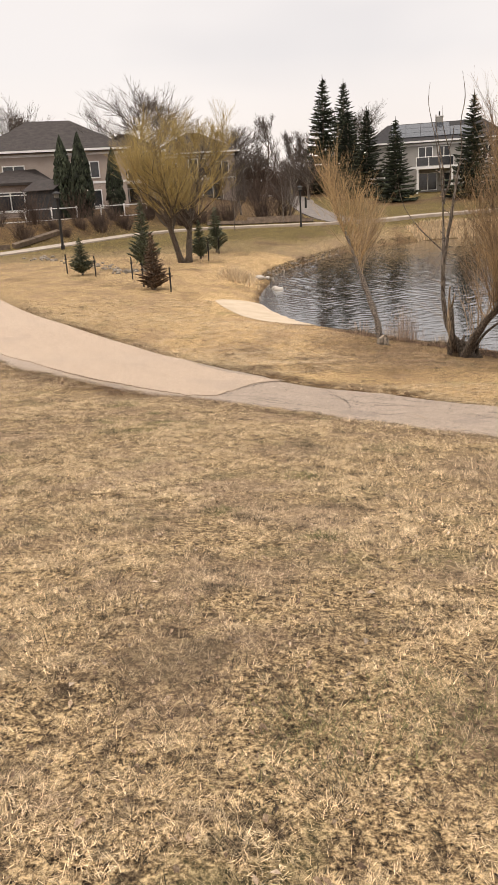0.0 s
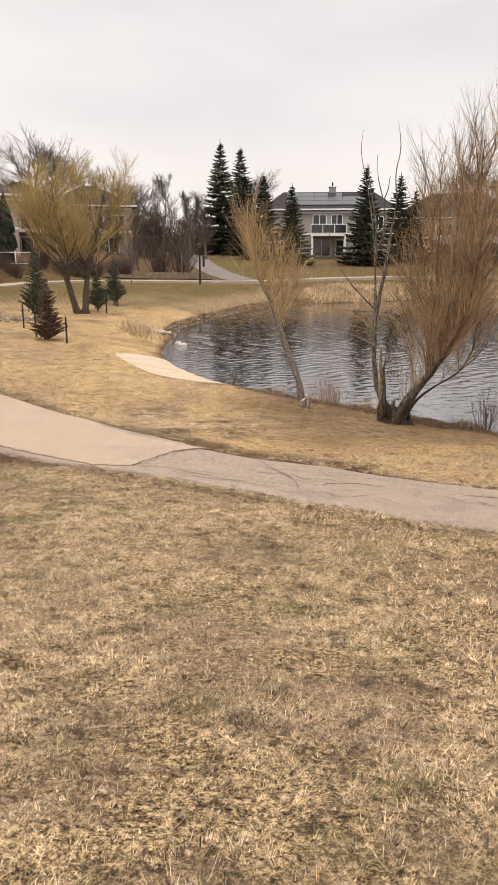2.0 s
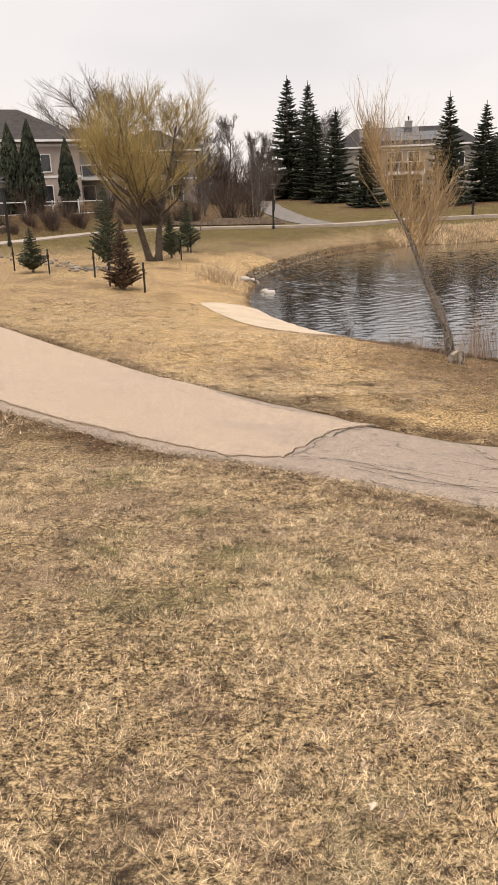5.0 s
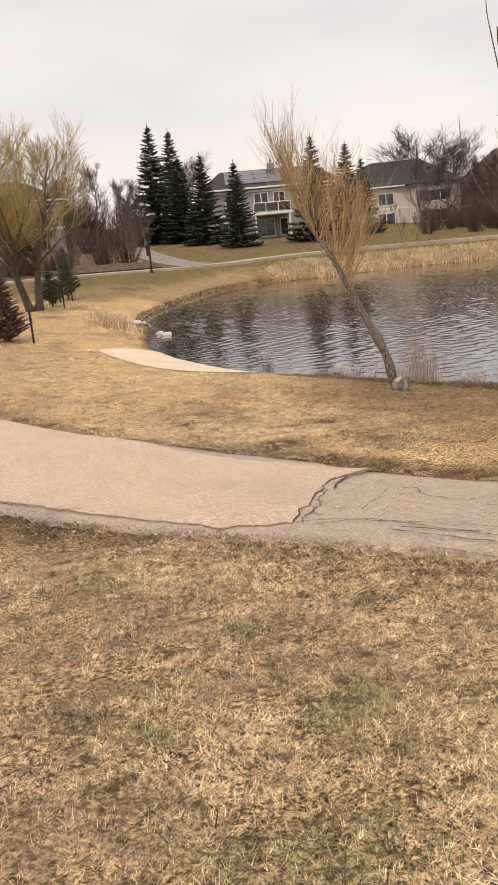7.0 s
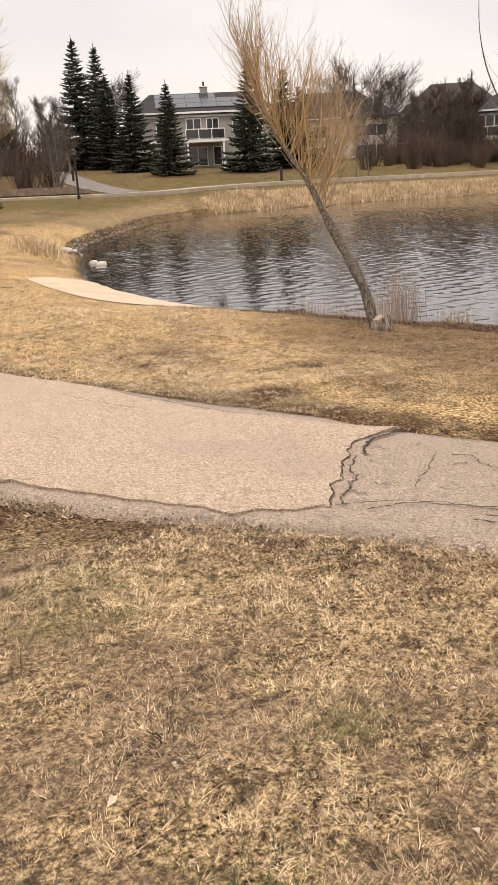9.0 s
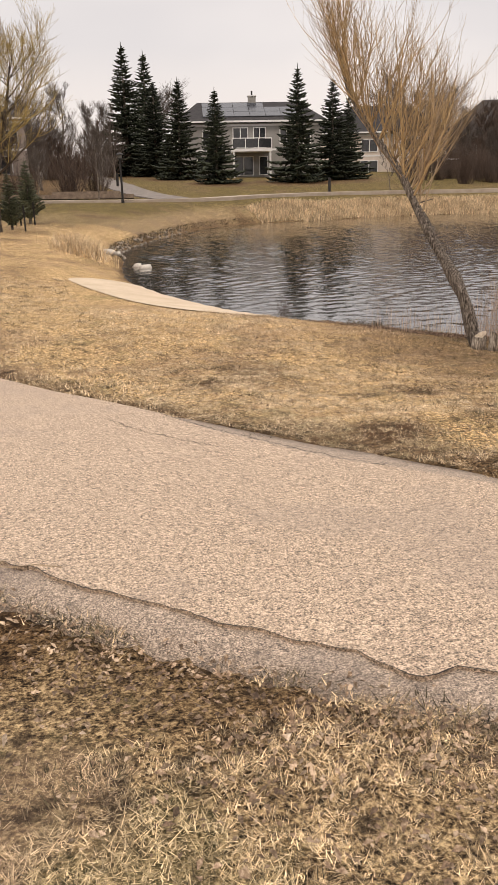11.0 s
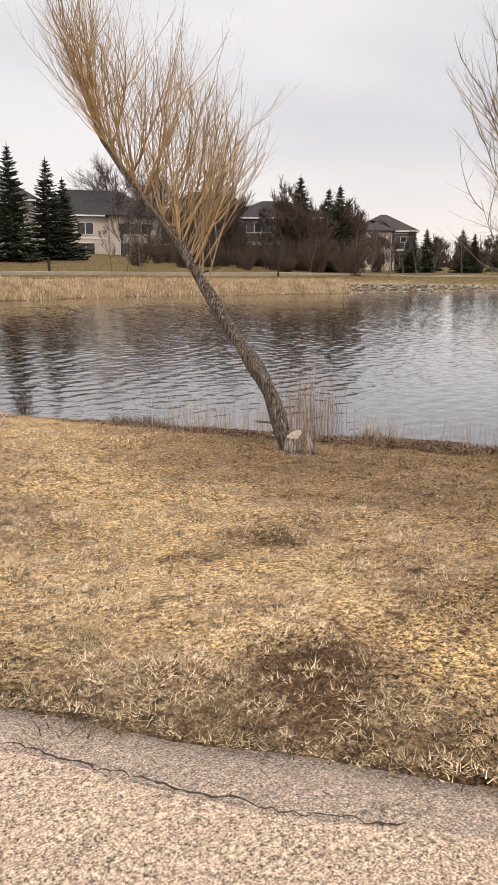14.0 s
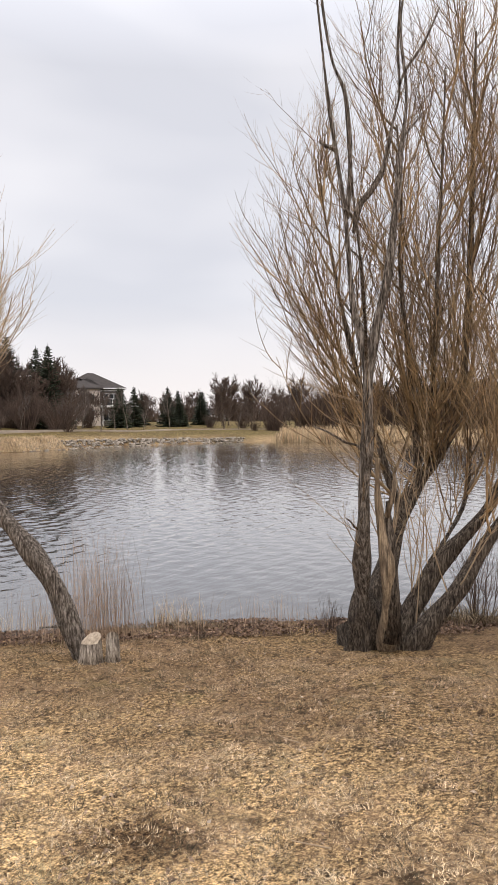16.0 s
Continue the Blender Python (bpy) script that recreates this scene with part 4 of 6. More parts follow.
sh.tube([Vector(p) for p in rel([(4.52, 15.9, 0.35), (4.42, 15.86, 0.8), (4.41, 15.87, 1.1), (4.42, 15.88, 1.42)], BW)], [0.055, 0.042, 0.036, 0.012], 12, True, 1.0)
part("loose_bark", sh, "bark", big, "dark strip of clinging bark", True)
sh = Shape()
sh.tube([Vector(p) for p in rel([(4.4, 15.88, 1.3), (4.44, 15.84, 1.5), (4.45, 15.83, 1.62)], BW)], [0.022, 0.018, 0.01], 9, True, 0.8)
part("splinter", sh, "peeled", big, "", True)
for a_, b_, r_ in (((4.24, 15.97, 1.8), (3.98, 16.36, 1.98), 0.011), ((4.19, 16.16, 4.0), (4.12, 16.26, 4.06), 0.02), ((4.24, 16.1, 3.3), (4.3, 15.96, 3.12), 0.012), ((4.36, 15.79, 3.4), (4.42, 15.68, 3.5), 0.014),
                   ((4.45, 15.73, 4.1), (4.52, 15.6, 4.25), 0.012), ((4.24, 16.05, 3.5), (4.16, 16.12, 3.56), 0.013), ((4.3, 16.03, 1.2), (4.18, 16.16, 1.3), 0.012), ((4.25, 16.05, 2.8), (4.17, 16.12, 2.84), 0.014)):
    sh = Shape()
    p_, q_ = Vector(rel([a_], BW)[0]), Vector(rel([b_], BW)[0])
    sh.tube(bent(rng, p_, q_ - p_, (q_ - p_).length, 5, 0.06, 0.22), taper(r_, r_ * 0.5, 6), 7, True, 0.5)
    part("broken_branch", sh, "barkgrey", big, "", True)
bl = stem("stem", [(4.88, 16.32, 0.0), (4.98, 16.25, 0.45), (5.14, 16.16, 0.79), (5.45, 16.14, 1.17), (5.65, 16.04, 1.47), (5.75, 15.86, 1.74), (5.86, 15.74, 2.11), (5.94, 15.68, 2.8), (6.0, 15.65, 3.6), (6.02, 15.62, 4.6), (6.05, 15.6, 5.5)], 0.1, 0.010, "bark")
cl = stem("stem", [(4.84, 16.05, 0.0), (4.83, 15.88, 0.42), (4.94, 15.7, 0.81), (5.08, 15.46, 1.12), (5.24, 15.26, 1.45), (5.42, 15.1, 1.9), (5.6, 15.0, 2.5), (5.75, 14.95, 3.3), (5.8, 14.9, 4.2)], 0.09, 0.010, "bark")
dl = stem("stem", [(4.76, 15.92, -0.02), (4.72, 15.72, 0.38), (4.76, 15.48, 0.70), (4.99, 15.22, 1.17), (5.2, 15.0, 1.6), (5.45, 14.8, 2.2), (5.6, 14.7, 3.0), (5.7, 14.65, 3.9)], 0.095, 0.010, "bark")
sl = stem("stem", [(4.9, 15.95, 0.3), (5.1, 15.85, 0.7), (5.45, 15.75, 1.0), (5.85, 15.7, 1.25), (6.1, 15.7, 1.6), (6.3, 15.75, 2.2)], 0.035, 0.008, "bark", "", 9, 0)
el = stem("stem", [(5.45, 16.14, 1.18), (5.5, 16.32, 1.7), (5.58, 16.55, 2.3), (5.66, 16.75, 3.0), (5.7, 16.9, 3.7), (5.7, 17.0, 4.3)], 0.04, 0.008, "bark", "", 10, 0)
for k in range(17):
    a = 6.283 * k / 17
    sh = Shape()
    sh.tube(bent(rng, (0.0 + 0.24 * math.cos(a), -0.2 + 0.27 * math.sin(a), -0.06), (-0.32 * math.cos(a), -0.32 * math.sin(a), 1), rng.uniform(0.3, 0.65), 7, 0.03, 0.12),
            [0.05, 0.085, 0.08, 0.065, 0.055, 0.045, 0.03, 0.01], 9, True, 0.9)
    part("root", sh, "bark", big, "", True)
sh = Shape()
sh.tube([Vector(p) for p in rel([(4.74, 16.2, -0.02), (4.7, 16.17, 0.16), (4.63, 16.13, 0.34), (4.55, 16.1, 0.5), (4.48, 16.07, 0.66)], BW)], [0.24, 0.225, 0.19, 0.135, 0.075], 18, True, 0.9)
part("burl", sh, "bark", big, "swollen furrowed foot of the stems", True)
fl = stem("stem", [(5.64, 16.04, 1.46), (5.6, 16.06, 2.0), (5.54, 16.1, 2.7), (5.5, 16.14, 3.4), (5.5, 16.12, 4.0), (5.48, 16.15, 4.6)], 0.038, 0.008, "bark", "", 10, 0)
gl = stem("stem", [(5.7, 15.94, 1.6), (5.68, 15.92, 2.2), (5.7, 15.88, 3.0), (5.74, 15.84, 4.0), (5.78, 15.8, 5.1)], 0.034, 0.008, "bark", "", 10, 0)
sh = Shape()
axis = Vector((5.3, 15.9, 0)) - Vector((BW[0], BW[1], 0))
for line, low, count, size in ((gl, 0.1, 24, 1.0), (fl, 0.1, 30, 1.05), (bl, 0.42, 56, 1.05), (cl, 0.4, 34, 1.05), (dl, 0.4, 30, 1.05), (el, 0.05, 26, 1.05), (sl, 0.4, 12, 0.9)):
    for i in range(count):
        f = low + (0.98 - low) * (i + rng.random()) / count
        k = min(int(f * (len(line) - 1)), len(line) - 1)
        p, d = line[k], (line[min(k + 2, len(line) - 1)] - line[max(k - 2, 0)]).normalized()
        away = Vector((p.x - axis.x, p.y - axis.y, 0))
        away = away.normalized() if away.length > 0.05 else Vector((0, 0, 0))
        a = rng.uniform(0, 6.283)
        out = Vector((math.cos(a), math.sin(a), 0)) * 0.75 + away * 0.3 + Vector((0, 0, rng.uniform(0.45, 1.0))) + d * 0.25
        bough(sh, rng, p, out, size * rng.uniform(0.9, 1.5) * (1.2 - 0.55 * f), rng.uniform(0.007, 0.014), 8, 0.95 * size, 0.13, 7, 0.0042, 0.06)
part("crown", sh, "shootred", big, "dense brown upright shoots")
sh = Shape()
for i in range(16):
    k = int(rng.uniform(0.05, 0.5) * (len(el) - 1))
    out = Vector((rng.gauss(-0.55, 0.25), rng.gauss(0.75, 0.25), rng.uniform(0.25, 0.9)))
    bough(sh, rng, el[k], out, rng.uniform(1.2, 1.9), rng.uniform(0.007, 0.012), 10, 0.8, 0.13, 7, 0.004, 0.05)
for i in range(14):
    k = int(rng.uniform(0.3, 0.55) * (len(bl) - 1))
    out = Vector((rng.gauss(-0.3, 0.5), rng.gauss(0.3, 0.5), rng.uniform(0.15, 0.8)))
    bough(sh, rng, bl[k], out, rng.uniform(0.8, 1.4), rng.uniform(0.006, 0.01), 8, 0.7, 0.12, 6, 0.004)
part("lower_crown", sh, "shootred", big, "arching brown shoots")
sh = Shape()
for i in range(22):
    base = rng.choice((cl, dl, bl))
    p = base[rng.randrange(4, 21)]
    shoot_with_twigs(sh, rng, p, (rng.gauss(0.1, 0.35), rng.gauss(0, 0.35), 1.2), rng.uniform(0.6, 1.5), 0.007, 5, 0.06, 0.08)
for i in range(16):
    p = dead[rng.randrange(14, 40)]
    shoot_with_twigs(sh, rng, p, (rng.uniform(-1.1, -0.3), rng.gauss(0.1, 0.5), rng.uniform(0.3, 0.8)), rng.uniform(0.4, 0.85), 0.0035, 5, 0.05, 0.1)
part("sprout_growth", sh, "bare", big, "tan water sprouts along the stems")

# broken leaning trunk at the water further along
rng = random.Random(8)
BK = (6.1, 12.45, gz(6.1, 12.45) - 0.03)
snapped = thing("broken_willow", pose(*BK), "leaning broken willow trunk with a snapped top", "tree")
sh = Shape()
bk_pts, _ = limb(sh, rel([(6.1, 12.45, 0.4), (5.92, 12.55, 0.85), (5.7, 12.65, 1.3), (5.45, 12.76, 1.75), (5.36, 12.8, 1.95)], BK), 0.10, 0.06, 11, 0.5, 5, 0.3)
part("trunk", sh, "barkgrey", snapped, "", True)
sh = Shape()
for i in range(14):
    shoot_with_twigs(sh, rng, bk_pts[rng.randrange(8, 20)], (rng.gauss(0.4, 0.4), rng.gauss(0, 0.4), 1), rng.uniform(0.8, 1.8), 0.008, 5)
part("crown", sh, "shootred", snapped)


def bare_tree(name, rng, height, spread, trunk_r, material_bark, material_twig, label, fork=1, rise=0.10, limbs=9, levels=(5, 6), crown_from=0.22, twig_r=0.02, thin=1.0, split=False):
    """A leafless tree: tapered trunk, limbs, branches and fine twigs. Base at the origin."""
    ob = thing(name, pose(0, 0, 0), label, "tree")
    tr, tw = Shape(), Shape()
    for s in range(fork):
        lean_ = (rng.gauss(0, 0.07), rng.gauss(0, 0.07), 1) if fork == 1 else (0.34 * (1 if s else -1) * rng.uniform(0.8, 1.2), rng.gauss(0, 0.1), 1)
        pts = bent(rng, (0.12 * (2 * s - 1) if fork > 1 else 0, 0, -0.15), lean_, height * 0.86, 12, 0.07, 0.05)
        rad = taper(trunk_r, trunk_r * 0.1, 13)
        rad[0] *= 1.5
        if split:
            tr = Shape()
        tr.tube(pts, rad, 9, True, 0.3)
        if split:
            part("trunk", tr, material_bark, ob, "", True)
        for i in range(limbs):
            k = rng.uniform(crown_from, 0.95)
            j = min(int(k * 12), 11)
            p = pts[j].lerp(pts[j + 1], k * 12 - j)
            a = rng.uniform(0, 6.283)
            ln = spread * (1.15 - 0.75 * k) * rng.uniform(0.8, 1.25)
            q = bent(rng, p, (math.cos(a), math.sin(a), rng.uniform(0.35, 0.9)), ln, 7, rise, 0.11)
            r = rad[j] * 0.42
            if split:
                tr = Shape()
            tr.tube(q, taper(r, r * 0.2, 8), 6, False)
            if split:
                part("limb", tr, material_bark, ob, "", True)
            for _ in range(levels[0]):
                m = rng.randrange(2, 7)
                d = (q[m + 1] - q[m]).normalized() + Vector((rng.gauss(0, 0.6), rng.gauss(0, 0.6), rng.gauss(0.2, 0.4)))
                ln2 = ln * rng.uniform(0.35, 0.6)
                w = bent(rng, q[m], d, ln2, 5, rise, 0.12)
                r2 = max(r * 0.32, twig_r)
                tw.tube(w, taper(r2, r2 * 0.35, 6), 4, False)
                for _ in range(levels[1]):
                    n = rng.randrange(1, 5)
                    d2 = (w[n + 1] - w[n]).normalized() + Vector((rng.gauss(0, 0.55), rng.gauss(0, 0.55), rng.gauss(0.2, 0.35)))
                    u = bent(rng, w[n], d2, ln2 * rng.uniform(0.4, 0.8), 4, rise, 0.12)
                    tw.tube(u, taper(twig_r * 0.8 * thin, twig_r * 0.35 * thin, 5), 3, False)
                    d3 = d2 + Vector((rng.gauss(0, 0.5), rng.gauss(0, 0.5), 0.3))
                    u2 = bent(rng, u[2], d3, ln2 * rng.uniform(0.25, 0.5), 3, rise, 0.12)
                    tw.tube(u2, taper(twig_r * 0.6 * thin, twig_r * 0.3 * thin, 4), 3, False)
    if not split:
        part("trunk", tr, material_bark, ob, "", True)
    part("crown", tw, material_twig, ob)
    return ob


def spruce(name, rng, height, width, material, label, bare=0.06, clump=1.0, dense=1.0, droop=0.30, lift=0.18):
    """A conifer: trunk and whorls of boughs, each a flat spray of side shoots clothed in needle clumps."""
    ob = thing(name, pose(0, 0, 0), label, "tree")
    tr, cr = Shape(), Shape()
    tr.tube([(0, 0, -0.2), (0, 0, height * 0.3), (0, 0, height * 0.98)], [width * 0.045, width * 0.035, 0.01], 8)

    def spindle(p, d, ln, fat):
        """A needle-clad shoot: a flattened, pointed body along d."""
        side = Vector((-d.y, d.x, 0.0))
        side = side.normalized() if side.length > 1e-6 else Vector((1, 0, 0))
        up = d.cross(side)
        m_, n0 = p + d * ln * 0.4, len(cr.v)
        cr.v += [tuple(v) for v in (p, m_ + side * fat, m_ + up * fat * 0.55, m_ - side * fat, m_ - up * fat * 0.9, p + d * ln)]
        cr.f += [(n0, n0 + 1, n0 + 2), (n0, n0 + 2, n0 + 3), (n0, n0 + 3, n0 + 4), (n0, n0 + 4, n0 + 1),
                 (n0 + 5, n0 + 2, n0 + 1), (n0 + 5, n0 + 3, n0 + 2), (n0 + 5, n0 + 4, n0 + 3), (n0 + 5, n0 + 1, n0 + 4)]

    z, turn = height * bare, 0.0
    unit = width * 0.085 * clump
    while z < height * 0.97:
        k = (z - height * bare) / (height * (1 - bare))
        reach = width * 0.5 * ((1 - k) ** 0.9) * (0.80 + 0.2 * math.sin(3.14 * min(1, k * 6))) + width * 0.012
        count = max(4, int((9 + 3 * (1 - k)) * dense))
        turn += 1.3
        size_ = unit * (0.22 + 0.78 * (1 - k))
        for i in range(count):
            if rng.random() < 0.07:
                continue
            a = turn + 6.283 * i / count + rng.gauss(0, 0.16)
            r = reach * rng.uniform(0.72, 1.18)
            z0 = z + rng.gauss(0, 0.010 * height)
            out = Vector((math.cos(a), math.sin(a), 0))
            steps = max(3, int(r / size_ * 1.0))
            line = [Vector((0, 0, z0)) + out * (r * f) + Vector((0, 0, -droop * (1 - k * 0.9) * r * f + lift * r * f * f)) for f in np.linspace(0, 1, steps + 1)]
            tr.tube([line[0], line[steps // 2], line[-1]], [0.007 * width, 0.005 * width, 0.002 * width], 3, False)
            for j in range(1, steps + 1):
                d = (line[j] - line[j - 1]).normalized()
                f = j / steps
                fan = (0.35 + 0.65 * (1 - f)) * r * 0.42
                for sgn in (-1, 1):
                    sd = (d * rng.uniform(0.5, 1.0) + Vector((-out.y, out.x, 0)) * sgn * rng.uniform(0.6, 1.1) + Vector((0, 0, rng.uniform(-0.35, 0.08)))).normalized()
                    spindle(line[j], sd, max(size_ * 0.9, fan * rng.uniform(0.6, 1.2)), size_ * rng.uniform(0.28, 0.48))
                spindle(line[j - 1], d, size_ * 2.0, size_ * rng.uniform(0.3, 0.5))
                if f < 0.75 and rng.random() < 0.5:
                    spindle(line[j], (d * 0.5 + Vector((rng.gauss(0, 0.3), rng.gauss(0, 0.3), -0.8))).normalized(), size_ * 1.3, size_ * 0.35)
            spindle(line[-1], (out + Vector((0, 0, 0.25))).normalized(), size_ * 1.4, size_ * 0.3)
        z += height * 0.045 * (1.1 - 0.62 * k)
    cr.tube([(0, 0, height * 0.86), (0, 0, height * 1.02)], [0.02 * width, 0.003 * width], 5)
    part("trunk", tr, "barkgrey", ob)
    part("crown", cr, material, ob)
    return ob


def put(ob, x, y, scale=1.0, turn=0.0, tall=1.0, sink=0.05, z=None):
    ob.matrix_basis = pose(x, y, (gz(x, y) if z is None else z) - sink, 0, 0, turn) @ Matrix.Diagonal((scale, scale, scale * tall, 1))
    return ob


def again(ob, x, y, scale=1.0, turn=0.0, tall=1.0, sink=0.05):
    m = pose(x, y, gz(x, y) - sink, 0, 0, turn) @ Matrix.Diagonal((scale, scale, scale * tall, 1))
    keep = ob.matrix_basis.copy()
    ob.matrix_basis = Matrix.Identity(4)
    c = copy_thing(ob, m)
    ob.matrix_basis = keep
    return c


# twin willow with a budding crown
twin = bare_tree("twin_willow", random.Random(21), 6.6, 3.3, 0.17, "bark", "shootgreen", "twin-trunked budding willow with yellow-green haze of twigs", 2, 0.10, 30, (8, 9), 0.28, 0.008, 0.85, True)
put(twin, -2.65, 38.9, 1.0, 10, 1.08)

# tall spruces by the houses
rng = random.Random(31)
spr1 = put(spruce("spruce", rng, 14.3, 7.8, "needle", "tall narrow dark spruce on the rise"), 12.1, 106.5)
spr2 = put(spruce("spruce", rng, 9.2, 5.4, "needle", "broad dark green spruce with boughs to the grass"), 15.3, 91.5, 1.04)
tagged(again(spr1, 15.8, 113.8, 1.0, 50), "tall dark spruce with a thinning top")
again(spr2, 16.4, 81.0, 0.87, 80, 1.0)
again(spr2, 24.0, 80.3, 1.0, 140, 1.08)
again(spr2, 29.0, 84.0, 1.02, 200, 1.0)
again(spr2, 14.6, 101.5, 1.15, 260, 0.95)
again(spr2, 31.5, 86.0, 0.9, 300, 0.95)
again(spr1, 58.1, 76.0, 0.62, 30)
again(spr1, 56.0, 72.0, 0.62, 190)
again(spr2, 54.0, 76.0, 1.05, 77, 1.0)
for x, y, s, tall in ((81.0, 84, 0.7, 0.9), (84.0, 86, 0.66, 0.95), (87.4, 86.5, 0.75, 0.9), (93.0, 84.5, 0.72, 0.95), (96, 84.5, 0.62, 0.85), (101, 96, 0.6, 1.0), (106, 92, 0.75, 0.9), (110, 90, 0.7, 0.95), (113.5, 92, 0.8, 0.85)):
    again(spr2, x, y, s, x * 37 % 360, tall)

# young staked spruces
young = put(spruce("young_spruce", random.Random(41), 2.5, 1.5, "needleblue", "young grey-green spruce staked on the lawn", 0.10, 1.1, 0.75, -0.75, -0.1), -7.05, 34.9, 0.82, 0, 0.85)
again(young, -4.25, 35.3, 0.95, 70, 1.35)
again(young, -1.95, 40.4, 0.8, 120, 1.05)
again(young, -1.2, 44.3, 0.95, 200, 1.1)
put(spruce("rusty_spruce", random.Random(43), 2.2, 1.15, "needlebrown", "young spruce with rusty brown winter needles", 0.05, 1.1, 0.85, -0.6, -0.1), -3.2, 28.95)

# bare trees
rng = random.Random(51)
oak = put(bare_tree("bare_tree", rng, 13.5, 6.6, 0.36, "barkgrey", "twig", "large bare grey tree with a wide crown", 1, 0.015, 28, (7, 8), 0.18, 0.022), -10.0, 84.5, 1.02, 20, 0.86)
ash = put(bare_tree("bare_tree", rng, 10.5, 3.0, 0.2, "barkgrey", "twig", "upright bare tree with fine grey twigs", 1, 0.16, 30, (7, 9), 0.18, 0.011), 4.2, 104, 1.02)
young_ash = put(bare_tree("young_tree", rng, 4.6, 1.5, 0.06, "barkgrey", "twig", "small bare young tree by the footpath", 1, 0.16, 12, (4, 4), 0.3, 0.014), 3.9, 64.9, 1.0)
for x, y, s, k in ((-23, 84, 0.8, 40), (-27, 62, 0.72, 200), (1.0, 99, 0.7, 90), (53, 112, 1.02, 130), (57.5, 114, 0.95, 220), (70, 118, 0.9, 300), (76, 108, 0.8, 20),
                   (49, 99, 0.62, 170), (18, 122, 0.9, 250), (64, 84, 0.6, 60)):
    again(oak, x, y, s, k)
for x, y, s, k in ((7.5, 100, 0.8, 40), (1.5, 108, 0.9, 80), (60, 86, 0.75, 100), (51, 78, 0.62, 10), (55, 82, 0.7, 50), (47, 82, 0.68, 210), (63, 80, 0.66, 99),
                   (69, 92, 0.7, 150), (73, 95, 0.66, 200), (-1.5, 92, 0.66, 10), (52, 96, 0.8, 30), (44, 97, 0.8, 130), (8.6, 92, 0.75, 70), (5.0, 72, 0.5, 20), (0.5, 74, 0.5, 140), (78, 90, 0.62, 11), (90, 92, 0.6, 190)):
    again(ash, x, y, s, k)
for x, y, s, k in ((-0.2, 62.2, 0.85, 30), (29.5, 69.5, 1.0, 70), (31.0, 69.9, 0.9, 170), (28.2, 69.6, 0.8, 270), (52.8, 67.0, 0.95, 80), (58.8, 67.5, 1.0, 20), (64.5, 70.5, 0.9, 150), (71.5, 74.5, 1.15, 250),
                   (77.0, 76.5, 0.95, 40), (83.5, 77.0, 1.2, 160), (91, 70.5, 1.0, 10), (49.3, 69.0, 0.8, 60), (97, 66, 0.9, 90)):
    again(young_ash, x, y, s, k)

# dense brown trees in front of the houses
thicket_tree = put(bare_tree("brown_tree", random.Random(57), 6.6, 2.6, 0.09, "bark", "brush", "dense brown leafless tree in a thicket", 1, 0.12, 22, (6, 8), 0.08, 0.024), 55.0, 79.0)
rng = random.Random(58)
for i in range(44):
    a, d = radians(rng.choice((rng.uniform(38.6, 43.8), rng.uniform(38.6, 43.8), rng.uniform(32.0, 36.0)))), rng.uniform(78, 100)
    x, y = 1.5 + d * math.sin(a), 13 + d * math.cos(a)
    again(thicket_tree, x, y, rng.uniform(0.75, 1.25), rng.uniform(0, 360), rng.uniform(0.85, 1.2))
for x, y, s in ((78, 88, 1.0), (82, 91, 0.9), (86.5, 92, 0.8), (97, 92, 0.9), (101, 90, 0.8), (104, 98, 1.0), (110, 97, 1.0), (115, 95, 1.1), (121, 92, 1.0), (127, 95, 1.0), (133, 100, 1.1), (61, 104, 1.2), (58, 101, 1.1), (53, 100, 1.0),
                (63, 98, 1.2), (70, 102, 1.2), (74, 100, 1.1), (66, 95, 1.1), (3, 97, 0.75), (-2, 92, 0.7), (-6, 84, 0.6), (9.5, 115, 1.0), (3, 118, 1.0)):
    again(thicket_tree, x, y, s, x * 47 % 360, 0.9 + 0.3 * ((x * 7) % 1))


# ---------------------------------------------------------------- houses
def hip(sh, x0, x1, y0, y1, z, rise, over=0.5, ridge_in=None):
    """A hipped roof with eaves of some thickness."""
    x0, x1, y0, y1 = x0 - over, x1 + over, y0 - over, y1 + over
    k = (y1 - y0) / 2 if ridge_in is None else ridge_in
    n0 = len(sh.v)
    ym = (y0 + y1) / 2
    sh.v += [(x0, y0, z), (x1, y0, z), (x1, y1, z), (x0, y1, z), (x0 + k, ym, z + rise), (x1 - k, ym, z + rise)]
    sh.v += [(x0, y0, z - 0.2), (x1, y0, z - 0.2), (x1, y1, z - 0.2), (x0, y1, z - 0.2)]
    sh.f += [tuple(n0 + i for i in q) for q in ((0, 1, 5, 4), (1, 2, 5), (2, 3, 4, 5), (3, 0, 4), (6, 7, 1, 0), (7, 8, 2, 1), (8, 9, 3, 2), (9, 6, 0, 3), (9, 8, 7, 6))]


